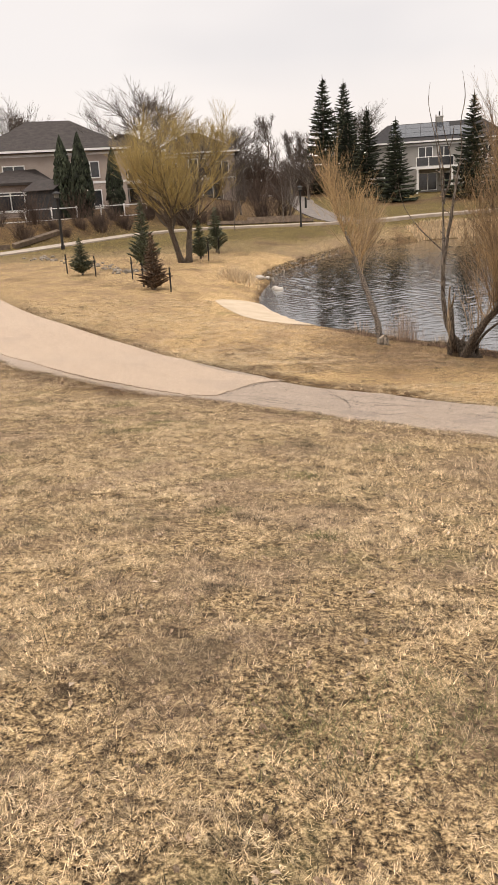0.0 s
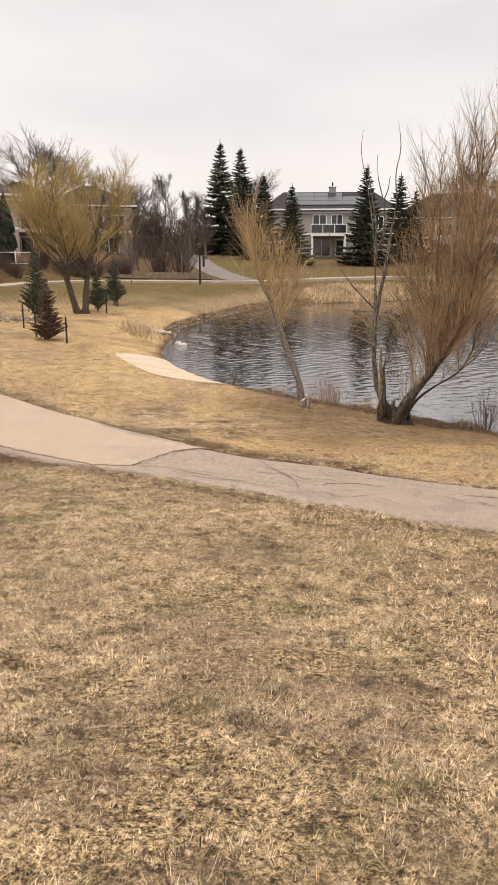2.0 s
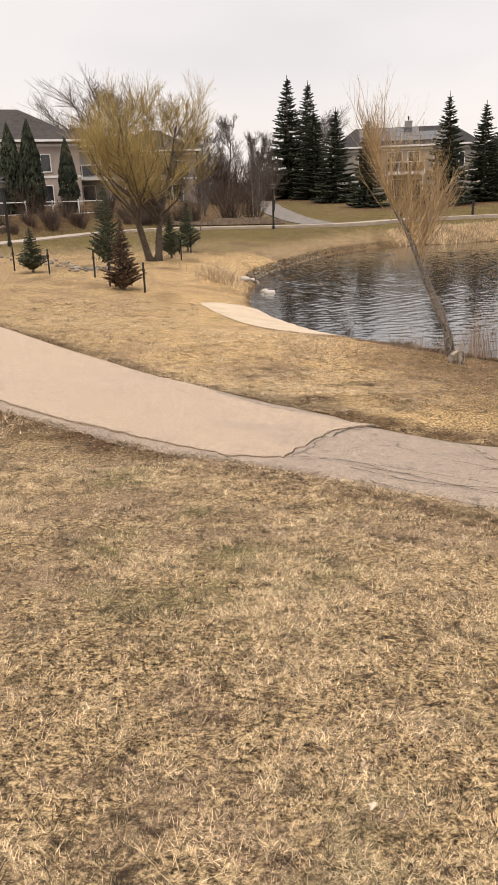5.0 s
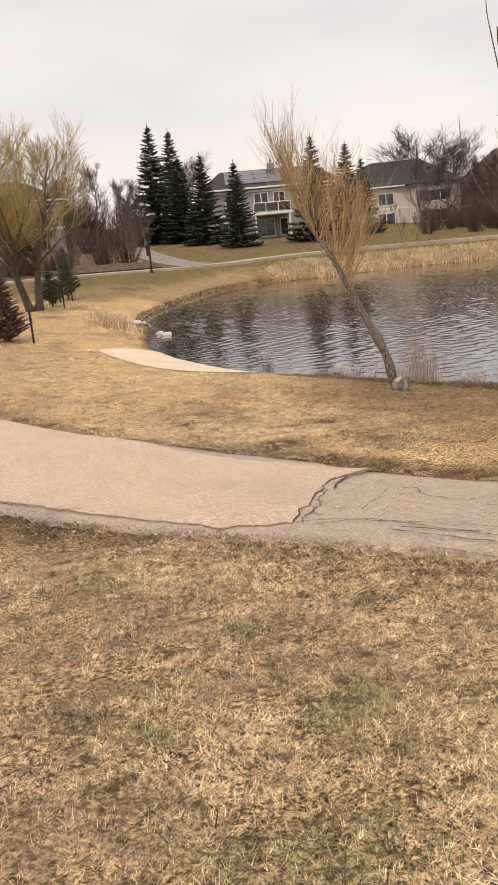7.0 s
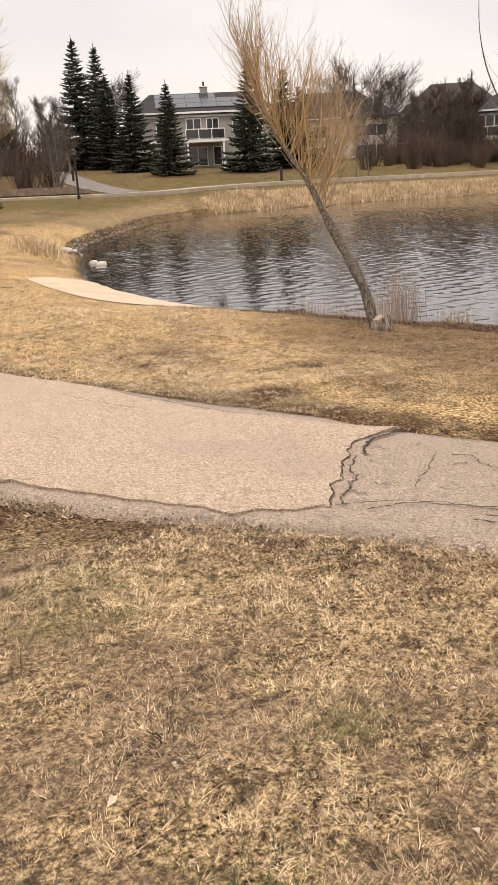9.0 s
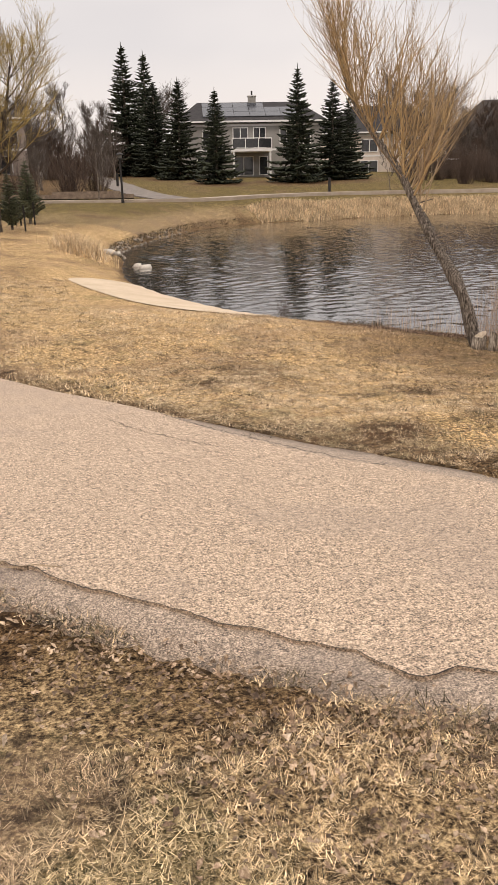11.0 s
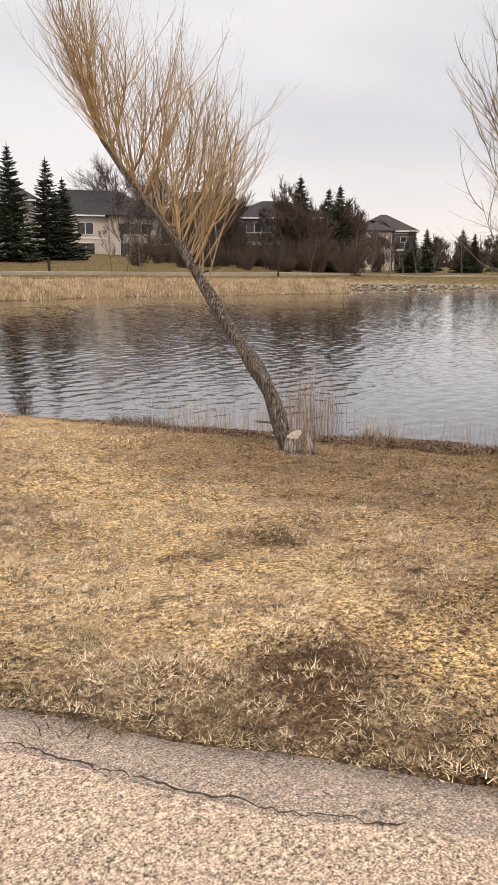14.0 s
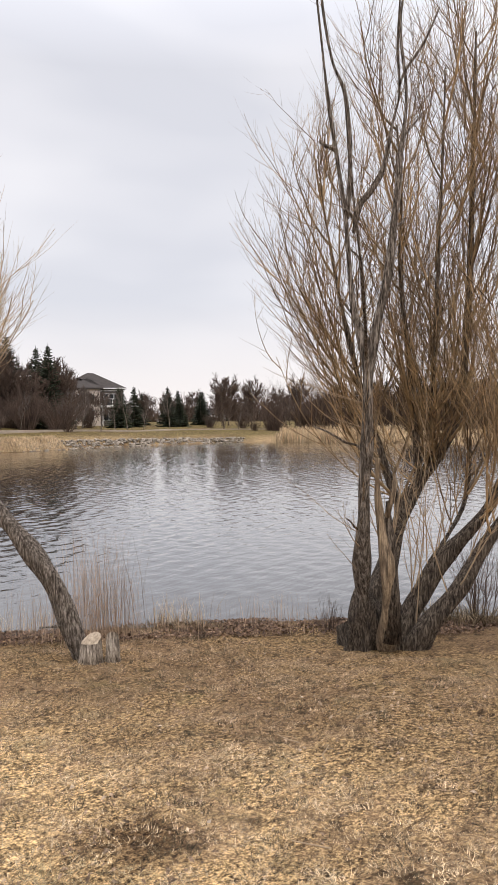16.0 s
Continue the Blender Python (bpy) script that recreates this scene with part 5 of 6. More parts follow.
def window_on(house, x, z, w, h, y=0.0, panes=2, label="", frame_material="trim"):
    fr = Shape()
    b = 0.09
    for yy in (y - 0.09, y + 0.02):
        for inset in (0, b):
            fr.v += [(x - w / 2 + inset, yy, z + inset), (x + w / 2 - inset, yy, z + inset), (x + w / 2 - inset, yy, z + h - inset), (x - w / 2 + inset, yy, z + h - inset)]
    for i in range(4):
        j = (i + 1) % 4
        fr.f += [(i, j, j + 4, i + 4), (i + 8, i + 12, j + 12, j + 8), (i, i + 8, j + 8, j), (i + 4, j + 4, j + 12, i + 12)]
    win = part("window", fr, frame_material, house, label)
    for i in range(1, panes):
        xm = x - w / 2 + w * i / panes
        mu = Shape()
        mu.box(xm - b / 2, y - 0.08, z + b - 0.01, xm + b / 2, y + 0.015, z + h - b + 0.01)
        part("mullion", mu, frame_material, win)
    for i in range(panes):
        g = Shape()
        xa, xb = x - w / 2 + w * i / panes + b * 0.6, x - w / 2 + w * (i + 1) / panes - b * 0.6
        g.box(xa, y - 0.045, z + b, xb, y - 0.012, z + h - b)
        part("pane", g, "glass", win)
    return win


def house(name, m, width, depth, floors, wall, roof, label, rise=2.6, wings=(), windows=(), deck=None, chimney=None, solar=False, walls_to=-1.0, ridge_in=None):
    """Facade along x at y = 0, looking to -y."""
    ob = thing(name, m, label, "house")
    h = 2.75 * floors
    sh = Shape()
    sh.box(-width / 2, 0, walls_to, width / 2, depth, h)
    part("wall", sh, wall, ob)
    for n, z in enumerate([2.75 * (i + 1) for i in range(floors - 1)] + [h - 0.22]):
        b = Shape()
        b.box(-width / 2 - 0.04, -0.05, z - 0.1, width / 2 + 0.04, -0.003, z + 0.1)
        part("band", b, "trim", ob)
    sh = Shape()
    hip(sh, -width / 2, width / 2, 0, depth, h + 0.2, rise, 0.55, ridge_in)
    top = part("roof", sh, roof, ob)
    g = Shape()
    g.box(-width / 2 - 0.6, -0.68, h + 0.02, width / 2 + 0.6, -0.56, h + 0.2)
    part("gutter", g, "trim", top)
    for x0, x1, out, fl, wall2, rise2 in wings:
        sh = Shape()
        hh = 2.75 * fl
        sh.box(x0, -out, walls_to, x1, -0.01, hh)
        part("wall", sh, wall2, ob)
        sh = Shape()
        hip(sh, x0, x1, -out, depth * 0.6, hh + 0.2, rise2, 0.45)
        part("roof", sh, roof, ob)
        window_on(ob, (x0 + x1) / 2, hh - 2.3, (x1 - x0) * 0.62, 1.5, -out, 3)
        window_on(ob, (x0 + x1) / 2, 0.5, (x1 - x0) * 0.62, 1.7, -out, 3)
    for x, z, w, hgt, panes in windows:
        window_on(ob, x, z, w, hgt, 0.0, panes)
    if deck:
        x0, x1, out, z = deck
        fl = Shape()
        fl.box(x0, -out, z - 0.28, x1, -0.02, z)
        dk = part("deck", fl, "trim", ob, "white raised deck")
        for x in np.linspace(x0 + 0.15, x1 - 0.15, 3 if x1 - x0 > 6 else 2):
            p = Shape()
            p.box(x - 0.1, -out + 0.05, walls_to, x + 0.1, -out + 0.25, z - 0.28)
            part("post", p, "trim", dk)
        rl = Shape()
        rl.box(x0, -out + 0.02, z + 1.0, x1, -out + 0.12, z + 1.08)
        rail = part("railing", rl, "trim", dk)
        n = int((x1 - x0) / 1.25)
        for i in range(n + 1):
            x = x0 + (x1 - x0) * i / n
            b = Shape()
            b.box(x - 0.04, -out + 0.03, z, x + 0.04, -out + 0.11, z + 1.0)
            part("baluster", b, "trim", rail)
            if i < n:
                b = Shape()
                b.box(x + 0.06, -out + 0.055, z + 0.1, x + (x1 - x0) / n - 0.06, -out + 0.075, z + 0.94)
                part("pane", b, "glass", rail)
    if chimney:
        x, y = chimney
        c = Shape()
        c.box(x - 0.42, y - 0.35, h + 0.6, x + 0.42, y + 0.35, h + rise + 0.75)
        ch = part("chimney", c, "siding", ob, "pale boxed chimney")
        c = Shape()
        c.box(x - 0.5, y - 0.42, h + rise + 0.755, x + 0.5, y + 0.42, h + rise + 0.86)
        part("cap", c, "trim", ch)
        c = Shape()
        c.tube([(x, y, h + rise + 0.865), (x, y, h + rise + 1.35)], [0.1, 0.1], 8)
        part("flue", c, "iron", ch)
    if solar:
        # dark panels laid on the front slope
        slope = rise / (depth / 2 + 0.55)
        for i in range(6):
            for j in range(3 if i < 4 else 2):
                x0, y0 = -5.2 + i * 1.72, 0.35 + j * 1.24
                s = Shape()
                pts = [(x0, y0), (x0 + 1.68, y0), (x0 + 1.68, y0 + 1.18), (x0, y0 + 1.18)]
                z = lambda yy, up: h + 0.2 + (yy + 0.55) * slope + up  # noqa: E731
                s.v = [(x, y, z(y, 0.06)) for x, y in pts] + [(x, y, z(y, 0.12)) for x, y in pts]
                s.f = [(3, 2, 1, 0), (4, 5, 6, 7), (0, 1, 5, 4), (1, 2, 6, 5), (2, 3, 7, 6), (3, 0, 4, 7)]
                part("solar_panel", s, "solar", top)
    return ob


# house with the white deck
DECK_X = 24.05
house("house", pose(DECK_X, 95.0, 3.45, 0, 0, -12), 15.5, 9.0, 2, "siding", "shingle", "grey two-storey house with a white deck and solar panels", 2.3,
      windows=((-4.6, 3.3, 1.5, 1.5, 2), (-1.2, 2.95, 1.7, 2.1, 2), (0.9, 2.95, 1.4, 2.1, 2), (3.9, 3.3, 1.6, 1.5, 2), (-0.9, 0.1, 2.2, 2.0, 2), (1.3, 0.1, 1.0, 2.0, 1), (5.9, 3.3, 1.3, 1.5, 2), (-5.2, 0.6, 1.6, 1.4, 2)),
      deck=(-2.3, 1.9, 3.0, 2.75), chimney=(0.5, 4.4), solar=True, ridge_in=2.6)
# cream house with tall windows
house("house", pose(45.5, 107.0, 3.2, 0, 0, -22), 17.0, 10.0, 2, "stucco", "shingle", "cream two-storey house with tall windows and a dark hip roof", 3.6,
      wings=((1.5, 8.3, 1.6, 2, "stucco", 2.2),),
      windows=((-5.5, 3.2, 2.2, 1.6, 2), (-1.5, 3.2, 2.2, 1.6, 2), (-5.5, 0.4, 2.4, 1.8, 2), (-1.5, 0.4, 2.4, 1.8, 2)))
# taupe house behind brush
house("house", pose(66.0, 110.0, 2.9, 0, 0, -31), 17.0, 11.0, 2, "stuccobrown", "shinglebrown", "taupe house with a tall hip roof behind bare brush", 5.2,
      windows=((-4.5, 3.2, 2.0, 1.5, 2), (0.0, 3.0, 3.0, 2.0, 3), (4.8, 3.2, 2.0, 1.5, 2), (0.0, 0.3, 3.0, 2.0, 3)), deck=(-2.5, 2.5, 2.6, 2.85))
# house with the white sunroom
house("house", pose(56.5, 83.0, 2.2, 0, 0, -36), 12.0, 9.0, 2, "stuccobrown", "shingle", "dark house with a white-framed sunroom", 2.2,
      windows=((-2.6, 2.9, 3.6, 2.3, 4), (2.8, 3.2, 1.8, 1.5, 2)), deck=(-4.6, -0.6, 2.4, 2.85))
# gabled house by the far lawn
house("house", pose(90.5, 97.5, 2.4, 0, 0, -42), 9.5, 8.5, 2, "stuccobrown", "shinglebrown", "tan house with a balcony above the far lawn", 2.7,
      wings=((-3.8, 1.0, 1.3, 2, "stucco", 1.8),), windows=((2.9, 3.2, 2.6, 1.6, 3), (2.9, 0.4, 2.6, 1.8, 3)), deck=(1.1, 4.6, 2.2, 2.85))
house("house", pose(192.0, 141.0, 1.8, 0, 0, -54), 10.0, 7.0, 1, "stuccobrown", "shingle", "grey house far off behind trees", 2.0,
      windows=((-3, 0.4, 2.0, 1.8, 2), (0, 0.4, 2.0, 1.8, 2), (3, 0.4, 2.0, 1.8, 2)))
# houses up the slope
house("house", pose(-16.4, 74.0, 3.3, 0, 0, 13), 13.0, 9.0, 2, "stuccopink", "shinglebrown", "cream house with a broad dark roof and a pale front wing", 2.9,
      wings=((-6.4, -0.6, 2.2, 1, "stuccopink", 1.9),), windows=((2.8, 3.1, 2.6, 1.5, 3), (2.8, 0.4, 2.6, 1.7, 3), (-3.6, 3.2, 2.0, 1.3, 2)))
house("house", pose(-10.8, 82.0, 3.3, 0, 0, 8), 7.0, 8.0, 2, "siding", "shinglebrown", "pale house with a wooden deck behind trees", 2.0,
      windows=((-1.8, 3.2, 1.6, 1.4, 2), (1.8, 3.0, 1.8, 2.0, 2), (0, 0.4, 2.4, 1.8, 2)), deck=(-2.6, 2.6, 2.4, 2.85))
house("house", pose(-4.5, 94.0, 3.6, 0, 0, 3), 9.5, 8.0, 2, "stuccopink", "shinglebrown", "pinkish cream house with a brown roof behind willows", 2.4,
      windows=((-2.8, 3.2, 1.8, 1.4, 2), (0.4, 3.0, 2.2, 2.0, 2), (3.2, 3.2, 1.6, 1.4, 2), (-2, 0.4, 2.4, 1.8, 2), (2, 0.4, 2.4, 1.8, 2)))

# shed
shx, shy = -15.6, 68.3
shed = thing("shed", pose(shx, shy, gz(shx, shy), 0, 0, -34), "dark-stained wooden garden shed with a shingled gable roof", "shed")
sh = Shape()
sh.box(-1.7, -1.3, -0.3, 1.7, 1.3, 2.35)
n0 = len(sh.v)
sh.v += [(-1.7, -1.3, 2.351), (-1.7, 1.3, 2.351), (-1.7, 0, 3.05), (1.7, -1.3, 2.351), (1.7, 1.3, 2.351), (1.7, 0, 3.05)]
sh.f += [(n0, n0 + 2, n0 + 1), (n0 + 3, n0 + 4, n0 + 5), (n0, n0 + 3, n0 + 5, n0 + 2), (n0 + 1, n0 + 2, n0 + 5, n0 + 4)]
part("wall", sh, "greywood", shed)
for y_sign in (-1, 1):
    for k in range(5):
        a, b = 1.62 - k * 0.33, 1.62 - (k + 1) * 0.33 - 0.05
        za, zb = 3.1 - a * 0.54, 3.1 - max(b, 0) * 0.54
        s = Shape()
        s.v = [(x, y_sign * y, z + up) for up in (0.0, 0.045) for x, y, z in ((-1.95, a, za), (1.95, a, za), (1.95, max(b, 0), zb), (-1.95, max(b, 0), zb))]
        s.f = [(3, 2, 1, 0), (4, 5, 6, 7), (0, 1, 5, 4), (1, 2, 6, 5), (2, 3, 7, 6), (3, 0, 4, 7)]
        part("roof_course", s, "shinglebrown", shed, "weathered dark shingles")
for y0 in np.arange(-1.3, 1.29, 0.26):
    s = Shape()
    s.box(1.703, y0 + 0.012, -0.2, 1.72, y0 + 0.248, 2.33)
    part("board", s, "greywood", shed)
for x0 in np.arange(-1.7, 1.68, 0.34):
    s = Shape()
    s.box(x0 + 0.012, -1.32, -0.2, x0 + 0.328, -1.303, 2.33)
    part("board", s, "greywood", shed)
# a dark panel stands in for the shade inside the arched opening
arch = [(math.cos(a) * 0.62, 1.5 + math.sin(a) * 0.62) for a in np.linspace(0, math.pi, 13)]
s = Shape()
ring_o = [(0.62, -0.1)] + arch + [(-0.62, -0.1)]
s.v = [(1.722, y, z) for y, z in ring_o] + [(1.75, y, z) for y, z in ring_o]
n = len(ring_o)
s.f = [tuple(range(n, 2 * n)), tuple(reversed(range(n)))] + [(i, (i + 1) % n, n + (i + 1) % n, n + i) for i in range(n)]
doorway = part("door", s, "iron", shed, "dark panel for the shaded opening of an arched doorway")
for (ya, za), (yb, zb) in zip(ring_o, ring_o[1:]):
    s = Shape()
    s.tube([(1.765, ya * 1.08, za), (1.765, yb * 1.08, zb)], [0.05, 0.05], 4)
    part("trim", s, "timber", doorway)

# columnar cedars
rng = random.Random(61)


def cedar(rng, height, width):
    ob = thing("cedar", pose(0, 0, 0), "dark narrow columnar cedar beside a house", "tree", "cedars by the house")
    tr, cr = Shape(), Shape()
    tr.tube([(0, 0, -0.1), (0, 0, height * 0.9)], [0.09, 0.02], 7)
    for i in range(1500):
        k = rng.random() ** 0.9
        z = height * (0.03 + 0.96 * k)
        r = width / 2 * min(1.0, 0.55 + 2.2 * k) * (1 - k**2.6) * math.sqrt(rng.uniform(0.3, 1.05)) + 0.02
        a = rng.uniform(0, 6.283)
        s = rng.uniform(0.08, 0.2)
        x, y = r * math.cos(a), r * math.sin(a)
        n0 = len(cr.v)
        b = rng.uniform(0, 6.283)
        cr.v += [(x - s * math.cos(b), y - s * math.sin(b), z - s), (x + s * math.cos(b), y + s * math.sin(b), z - s), (x + 0.03, y, z + s * 1.6), (x - s * math.sin(b) * 0.6, y + s * math.cos(b) * 0.6, z - s * 0.2)]
        cr.f += [(n0, n0 + 1, n0 + 2), (n0 + 1, n0 + 3, n0 + 2), (n0 + 3, n0, n0 + 2)]
    part("trunk", tr, "barkgrey", ob)
    part("crown", cr, "needle", ob)
    return ob


ced = put(cedar(rng, 6.6, 1.9), -12.6, 66.5)
again(ced, -14.2, 67.2, 0.98, 50)
again(ced, -10.2, 68.5, 0.82, 120)

# white fence below the houses
fence = thing("fence", pose(0, 0, 0), "white two-rail fence along the back gardens", "fence")
FENCE = [(-25.0, 61.6), (-16.0, 64.5), (-7.2, 69.2)]
fc = rounded(FENCE, 40)
fs = np.r_[0, np.cumsum(np.hypot(*np.diff(fc, axis=0).T))]
fp = np.stack([np.interp(np.arange(0, fs[-1], 2.1), fs, fc[:, k]) for k in (0, 1)], 1)
FENCE_TOP = 3.92
for i, p in enumerate(fp):
    b = Shape()
    b.box(p[0] - 0.05, p[1] - 0.05, min(gz(*p) - 0.2, 2.7), p[0] + 0.05, p[1] + 0.05, FENCE_TOP + 0.06)
    post_ = part("post", b, "trim", fence)
    b = Shape()
    b.box(p[0] - 0.075, p[1] - 0.075, FENCE_TOP + 0.062, p[0] + 0.075, p[1] + 0.075, FENCE_TOP + 0.1)
    part("cap", b, "trim", post_)
    if i + 1 < len(fp):
        q = fp[i + 1]
        for h in (-0.03, -0.92):
            b = Shape()
            b.tube([(p[0], p[1], FENCE_TOP + h), (q[0], q[1], FENCE_TOP + h)], [0.045, 0.045], 4)
            part("rail", b, "trim", fence)
        b = Shape()
        b.tube([(p[0], p[1] + 0.01, FENCE_TOP - 0.48), (q[0], q[1] + 0.01, FENCE_TOP - 0.48)], [0.012, 0.012], 4)
        part("wire", b, "iron", fence)


# lamp posts
def lamp_post(height, label):
    ob = thing("lamp_post", pose(0, 0, 0), label, "lamp post", "lamp posts along the footpath")
    s = Shape()
    s.tube([(0, 0, -0.1), (0, 0, 0.25), (0, 0, 0.3), (0, 0, height)], [0.11, 0.11, 0.075, 0.065], 10)
    part("pole", s, "iron", ob)
    s = Shape()
    s.box(-0.16, -0.16, height + 0.001, 0.16, 0.16, height + 0.06)
    part("collar", s, "iron", ob)
    s = Shape()
    s.tube([(0, 0, height + 0.062), (0, 0, height + 0.26)], [0.12, 0.15], 10)
    part("lens", s, "lampglass", ob)
    s = Shape()
    s.tube([(0, 0, height + 0.262), (0, 0, height + 0.32), (0, 0, height + 0.40)], [0.24, 0.22, 0.04], 12)
    part("hood", s, "iron", ob)
    return ob


lamp = put(lamp_post(2.75, "short dark lamp post beside the far footpath"), 5.1, 61.9)
again(lamp, -11.8, 52.9, 1.2, 0)
again(lamp, 42.0, 65.0, 0.95, 0)

# stub post
for x, y in ((22.5, 68.9), (7.0, 78.5)):
    post = thing("bollard", pose(x, y, gz(x, y)), "short dark wooden post beside the footpath", "post", "footpath posts")
    s = Shape()
    s.tube([(0, 0, -0.1), (0, 0, 1.02), (0, 0, 1.1)], [0.11, 0.11, 0.07], 9)
    part("post_body", s, "iron", post)

# stakes round the young trees

def stake(height):
    ob = thing("stake", pose(0, 0, 0), "thin dark metal stake beside a young tree", "stake", "tree stakes")
    s = Shape()
    s.tube([(0, 0, -0.15), (0, 0, height - 0.03), (0, 0, height)], [0.032, 0.032, 0.02], 6)
    part("rod", s, "iron", ob)
    s = Shape()
    s.box(-0.05, -0.05, height * 0.72, 0.05, 0.05, height * 0.78)
    part("tie", s, "iron", ob)
    return ob


st = put(stake(0.95), -8.0, 36.1)
for x, y in ((-6.3, 34.0), (-4.45, 32.2), (-3.68, 29.5), (-2.55, 28.35), (-1.6, 42.7), (-1.05, 43.3), (-1.5, 39.4)):
    again(st, x, y)

# low timber edging along the beds
edging = thing("timber_edging", pose(0, 0, 0), "low weathered timber edging round a planting bed", "edging")
for a, b, h in (((0.5, 67.4), (6.5, 66.2), 0.3), ((-2.5, 68.6), (0.5, 67.4), 0.3), ((1.0, 69.0), (5.8, 68.2), 0.4), ((-20, 52.4), (-16.2, 55.6), 0.35), ((-16.0, 56.0), (-13.6, 60.0), 0.35)):
    s = Shape()
    az, bz = gz(*a), gz(*b)
    s.tube([(*a, az + h / 2), (*b, bz + h / 2)], [h * 0.7, h * 0.7], 4)
    part("beam", s, "timber", edging)


# ---------------------------------------------------------------- reeds, brush, stones
def blades(name, xy, zs, heights, width, lean, material, label, category, seed, bend=0.25):
    """Many upright blades, each a narrow strip of two pieces that leans and bends."""
    r = np.random.RandomState(seed)
    n = len(xy)
    a = r.uniform(0, 2 * np.pi, n)
    la = r.uniform(0, 2 * np.pi, n)
    ln = np.abs(r.normal(0, lean, n))
    side = np.stack([np.cos(a), np.sin(a), np.zeros(n)], 1) * (width * r.uniform(0.6, 1.4, n))[:, None] / 2
    way = np.stack([np.cos(la) * ln, np.sin(la) * ln, np.ones(n)], 1)
    base = np.stack([xy[:, 0], xy[:, 1], zs], 1)
    mid = base + way * (heights * 0.55)[:, None]
    tip = mid + (way + np.stack([np.cos(la), np.sin(la), -0.2 * np.ones(n)], 1) * bend) * (heights * 0.45)[:, None]
    v = np.stack([base - side, base + side, mid + side * 0.8, mid - side * 0.8, tip], 1).reshape(-1, 3)
    k = np.arange(n)[:, None] * 5
    f = np.concatenate([k + [[0, 1, 2]], k + [[0, 2, 3]], k + [[3, 2, 4]]], 0)
    ob = new(name, numpy_mesh(name, v, f, material))
    return tagged(ob, label, category, kind="stuff")


def along_shore(i0, i1, count, out0, out1, seed):
    """Random places beside a stretch of the shoreline, out0 to out1 metres on land."""
    r = np.random.RandomState(seed)
    line = POND[i0:i1 + 1]
    s = np.r_[0, np.cumsum(np.hypot(*np.diff(line, axis=0).T))]
    u = r.uniform(0, s[-1], count)
    p = np.stack([np.interp(u, s, line[:, k]) for k in (0, 1)], 1)
    q = np.stack([np.interp(u + 0.2, s, line[:, k]) for k in (0, 1)], 1) - np.stack([np.interp(u - 0.2, s, line[:, k]) for k in (0, 1)], 1)
    q /= np.hypot(*q.T)[:, None] + 1e-9
    n = np.stack([q[:, 1], -q[:, 0]], 1) * (1 if area > 0 else -1)
    return p + n * r.uniform(out0, out1, count)[:, None], u


# cattail belt of the far shore
P, U = along_shore(22 * 4, 27 * 4, 26000, -0.3, 1.6, 71)
clump = np.array([noise.noise(Vector((x * 0.35, y * 0.35, 2))) for x, y in P])
H = 0.98 + 0.4 * clump + np.random.RandomState(1).normal(0, 0.15, len(P))
H = H * np.interp(P[:, 0], [12.5, 14.5, 20, 45], [0.08, 0.55, 0.38, 0.34])
blades("cattails", P, np.maximum(ground_z(P[:, 0], P[:, 1]), -0.1), np.clip(H, 0.08, 2.0), 0.05, 0.2, "reed", "dense belt of dry tan cattails along the far shore", "reeds", 72)
P, U = along_shore(17 * 4, 19 * 4, 5000, -1.0, 1.6, 73)
blades("cattails", P, np.maximum(ground_z(P[:, 0], P[:, 1]), -0.1), np.random.RandomState(3).uniform(0.7, 1.5, len(P)), 0.06, 0.2, "reed", "dry tan cattails on the far bank", "reeds", 74)
# rough dry grass on the banks
P, U = along_shore(27 * 4, 32 * 4 - 1, 3000, 0.0, 0.4, 75)
blades("bank_grass", P, ground_z(P[:, 0], P[:, 1]), np.random.RandomState(4).uniform(0.03, 0.12, len(P)), 0.02, 0.8, "weed", "rough dry grass on the pond bank", "grass", 76)
r = np.random.RandomState(77)
P = np.stack([r.normal(-0.1, 0.35, 1300), r.normal(33.4, 0.75, 1300)], 1)
P = P[pond_distance(P[:, 0], P[:, 1]) > 0.1]
blades("tall_grass", P, ground_z(P[:, 0], P[:, 1]), r.uniform(0.12, 0.5, len(P)), 0.018, 0.6, "reed", "clump of tall golden dry grass on the bank", "grass", 78)
# brown weeds along the near shore
P, U = along_shore(5 * 4, 10 * 4, 20000, 0.02, 0.75, 79)
keep = (np.array([noise.noise(Vector((x * 1.3, y * 1.3, 8))) for x, y in P]) + r.uniform(-0.35, 0.35, len(P))) > -0.02
P = P[keep]
blades("bank_weeds", P, ground_z(P[:, 0], P[:, 1]), np.random.RandomState(5).uniform(0.02, 0.09, len(P)) * np.clip(0.8 + 2.4 * vnoise(P[:, 0], P[:, 1], 0.55, 33), 0.3, 2.8), 0.0065, 1.1, "weed", "low brown dead weeds along the water's edge", "weeds", 80)
P, U = along_shore(5 * 4 + 2, 10 * 4, 3000, -0.15, 0.4, 81)
P = P[np.array([noise.noise(Vector((x * 1.1, y * 1.1, 4))) for x, y in P]) > 0.14]
blades("thin_reeds", P, np.maximum(ground_z(P[:, 0], P[:, 1]), -0.1), np.random.RandomState(6).uniform(0.08, 0.36, len(P)), 0.003, 0.3, "reed", "thin dry reeds standing at the water's edge", "reeds", 82)
r = np.random.RandomState(83)
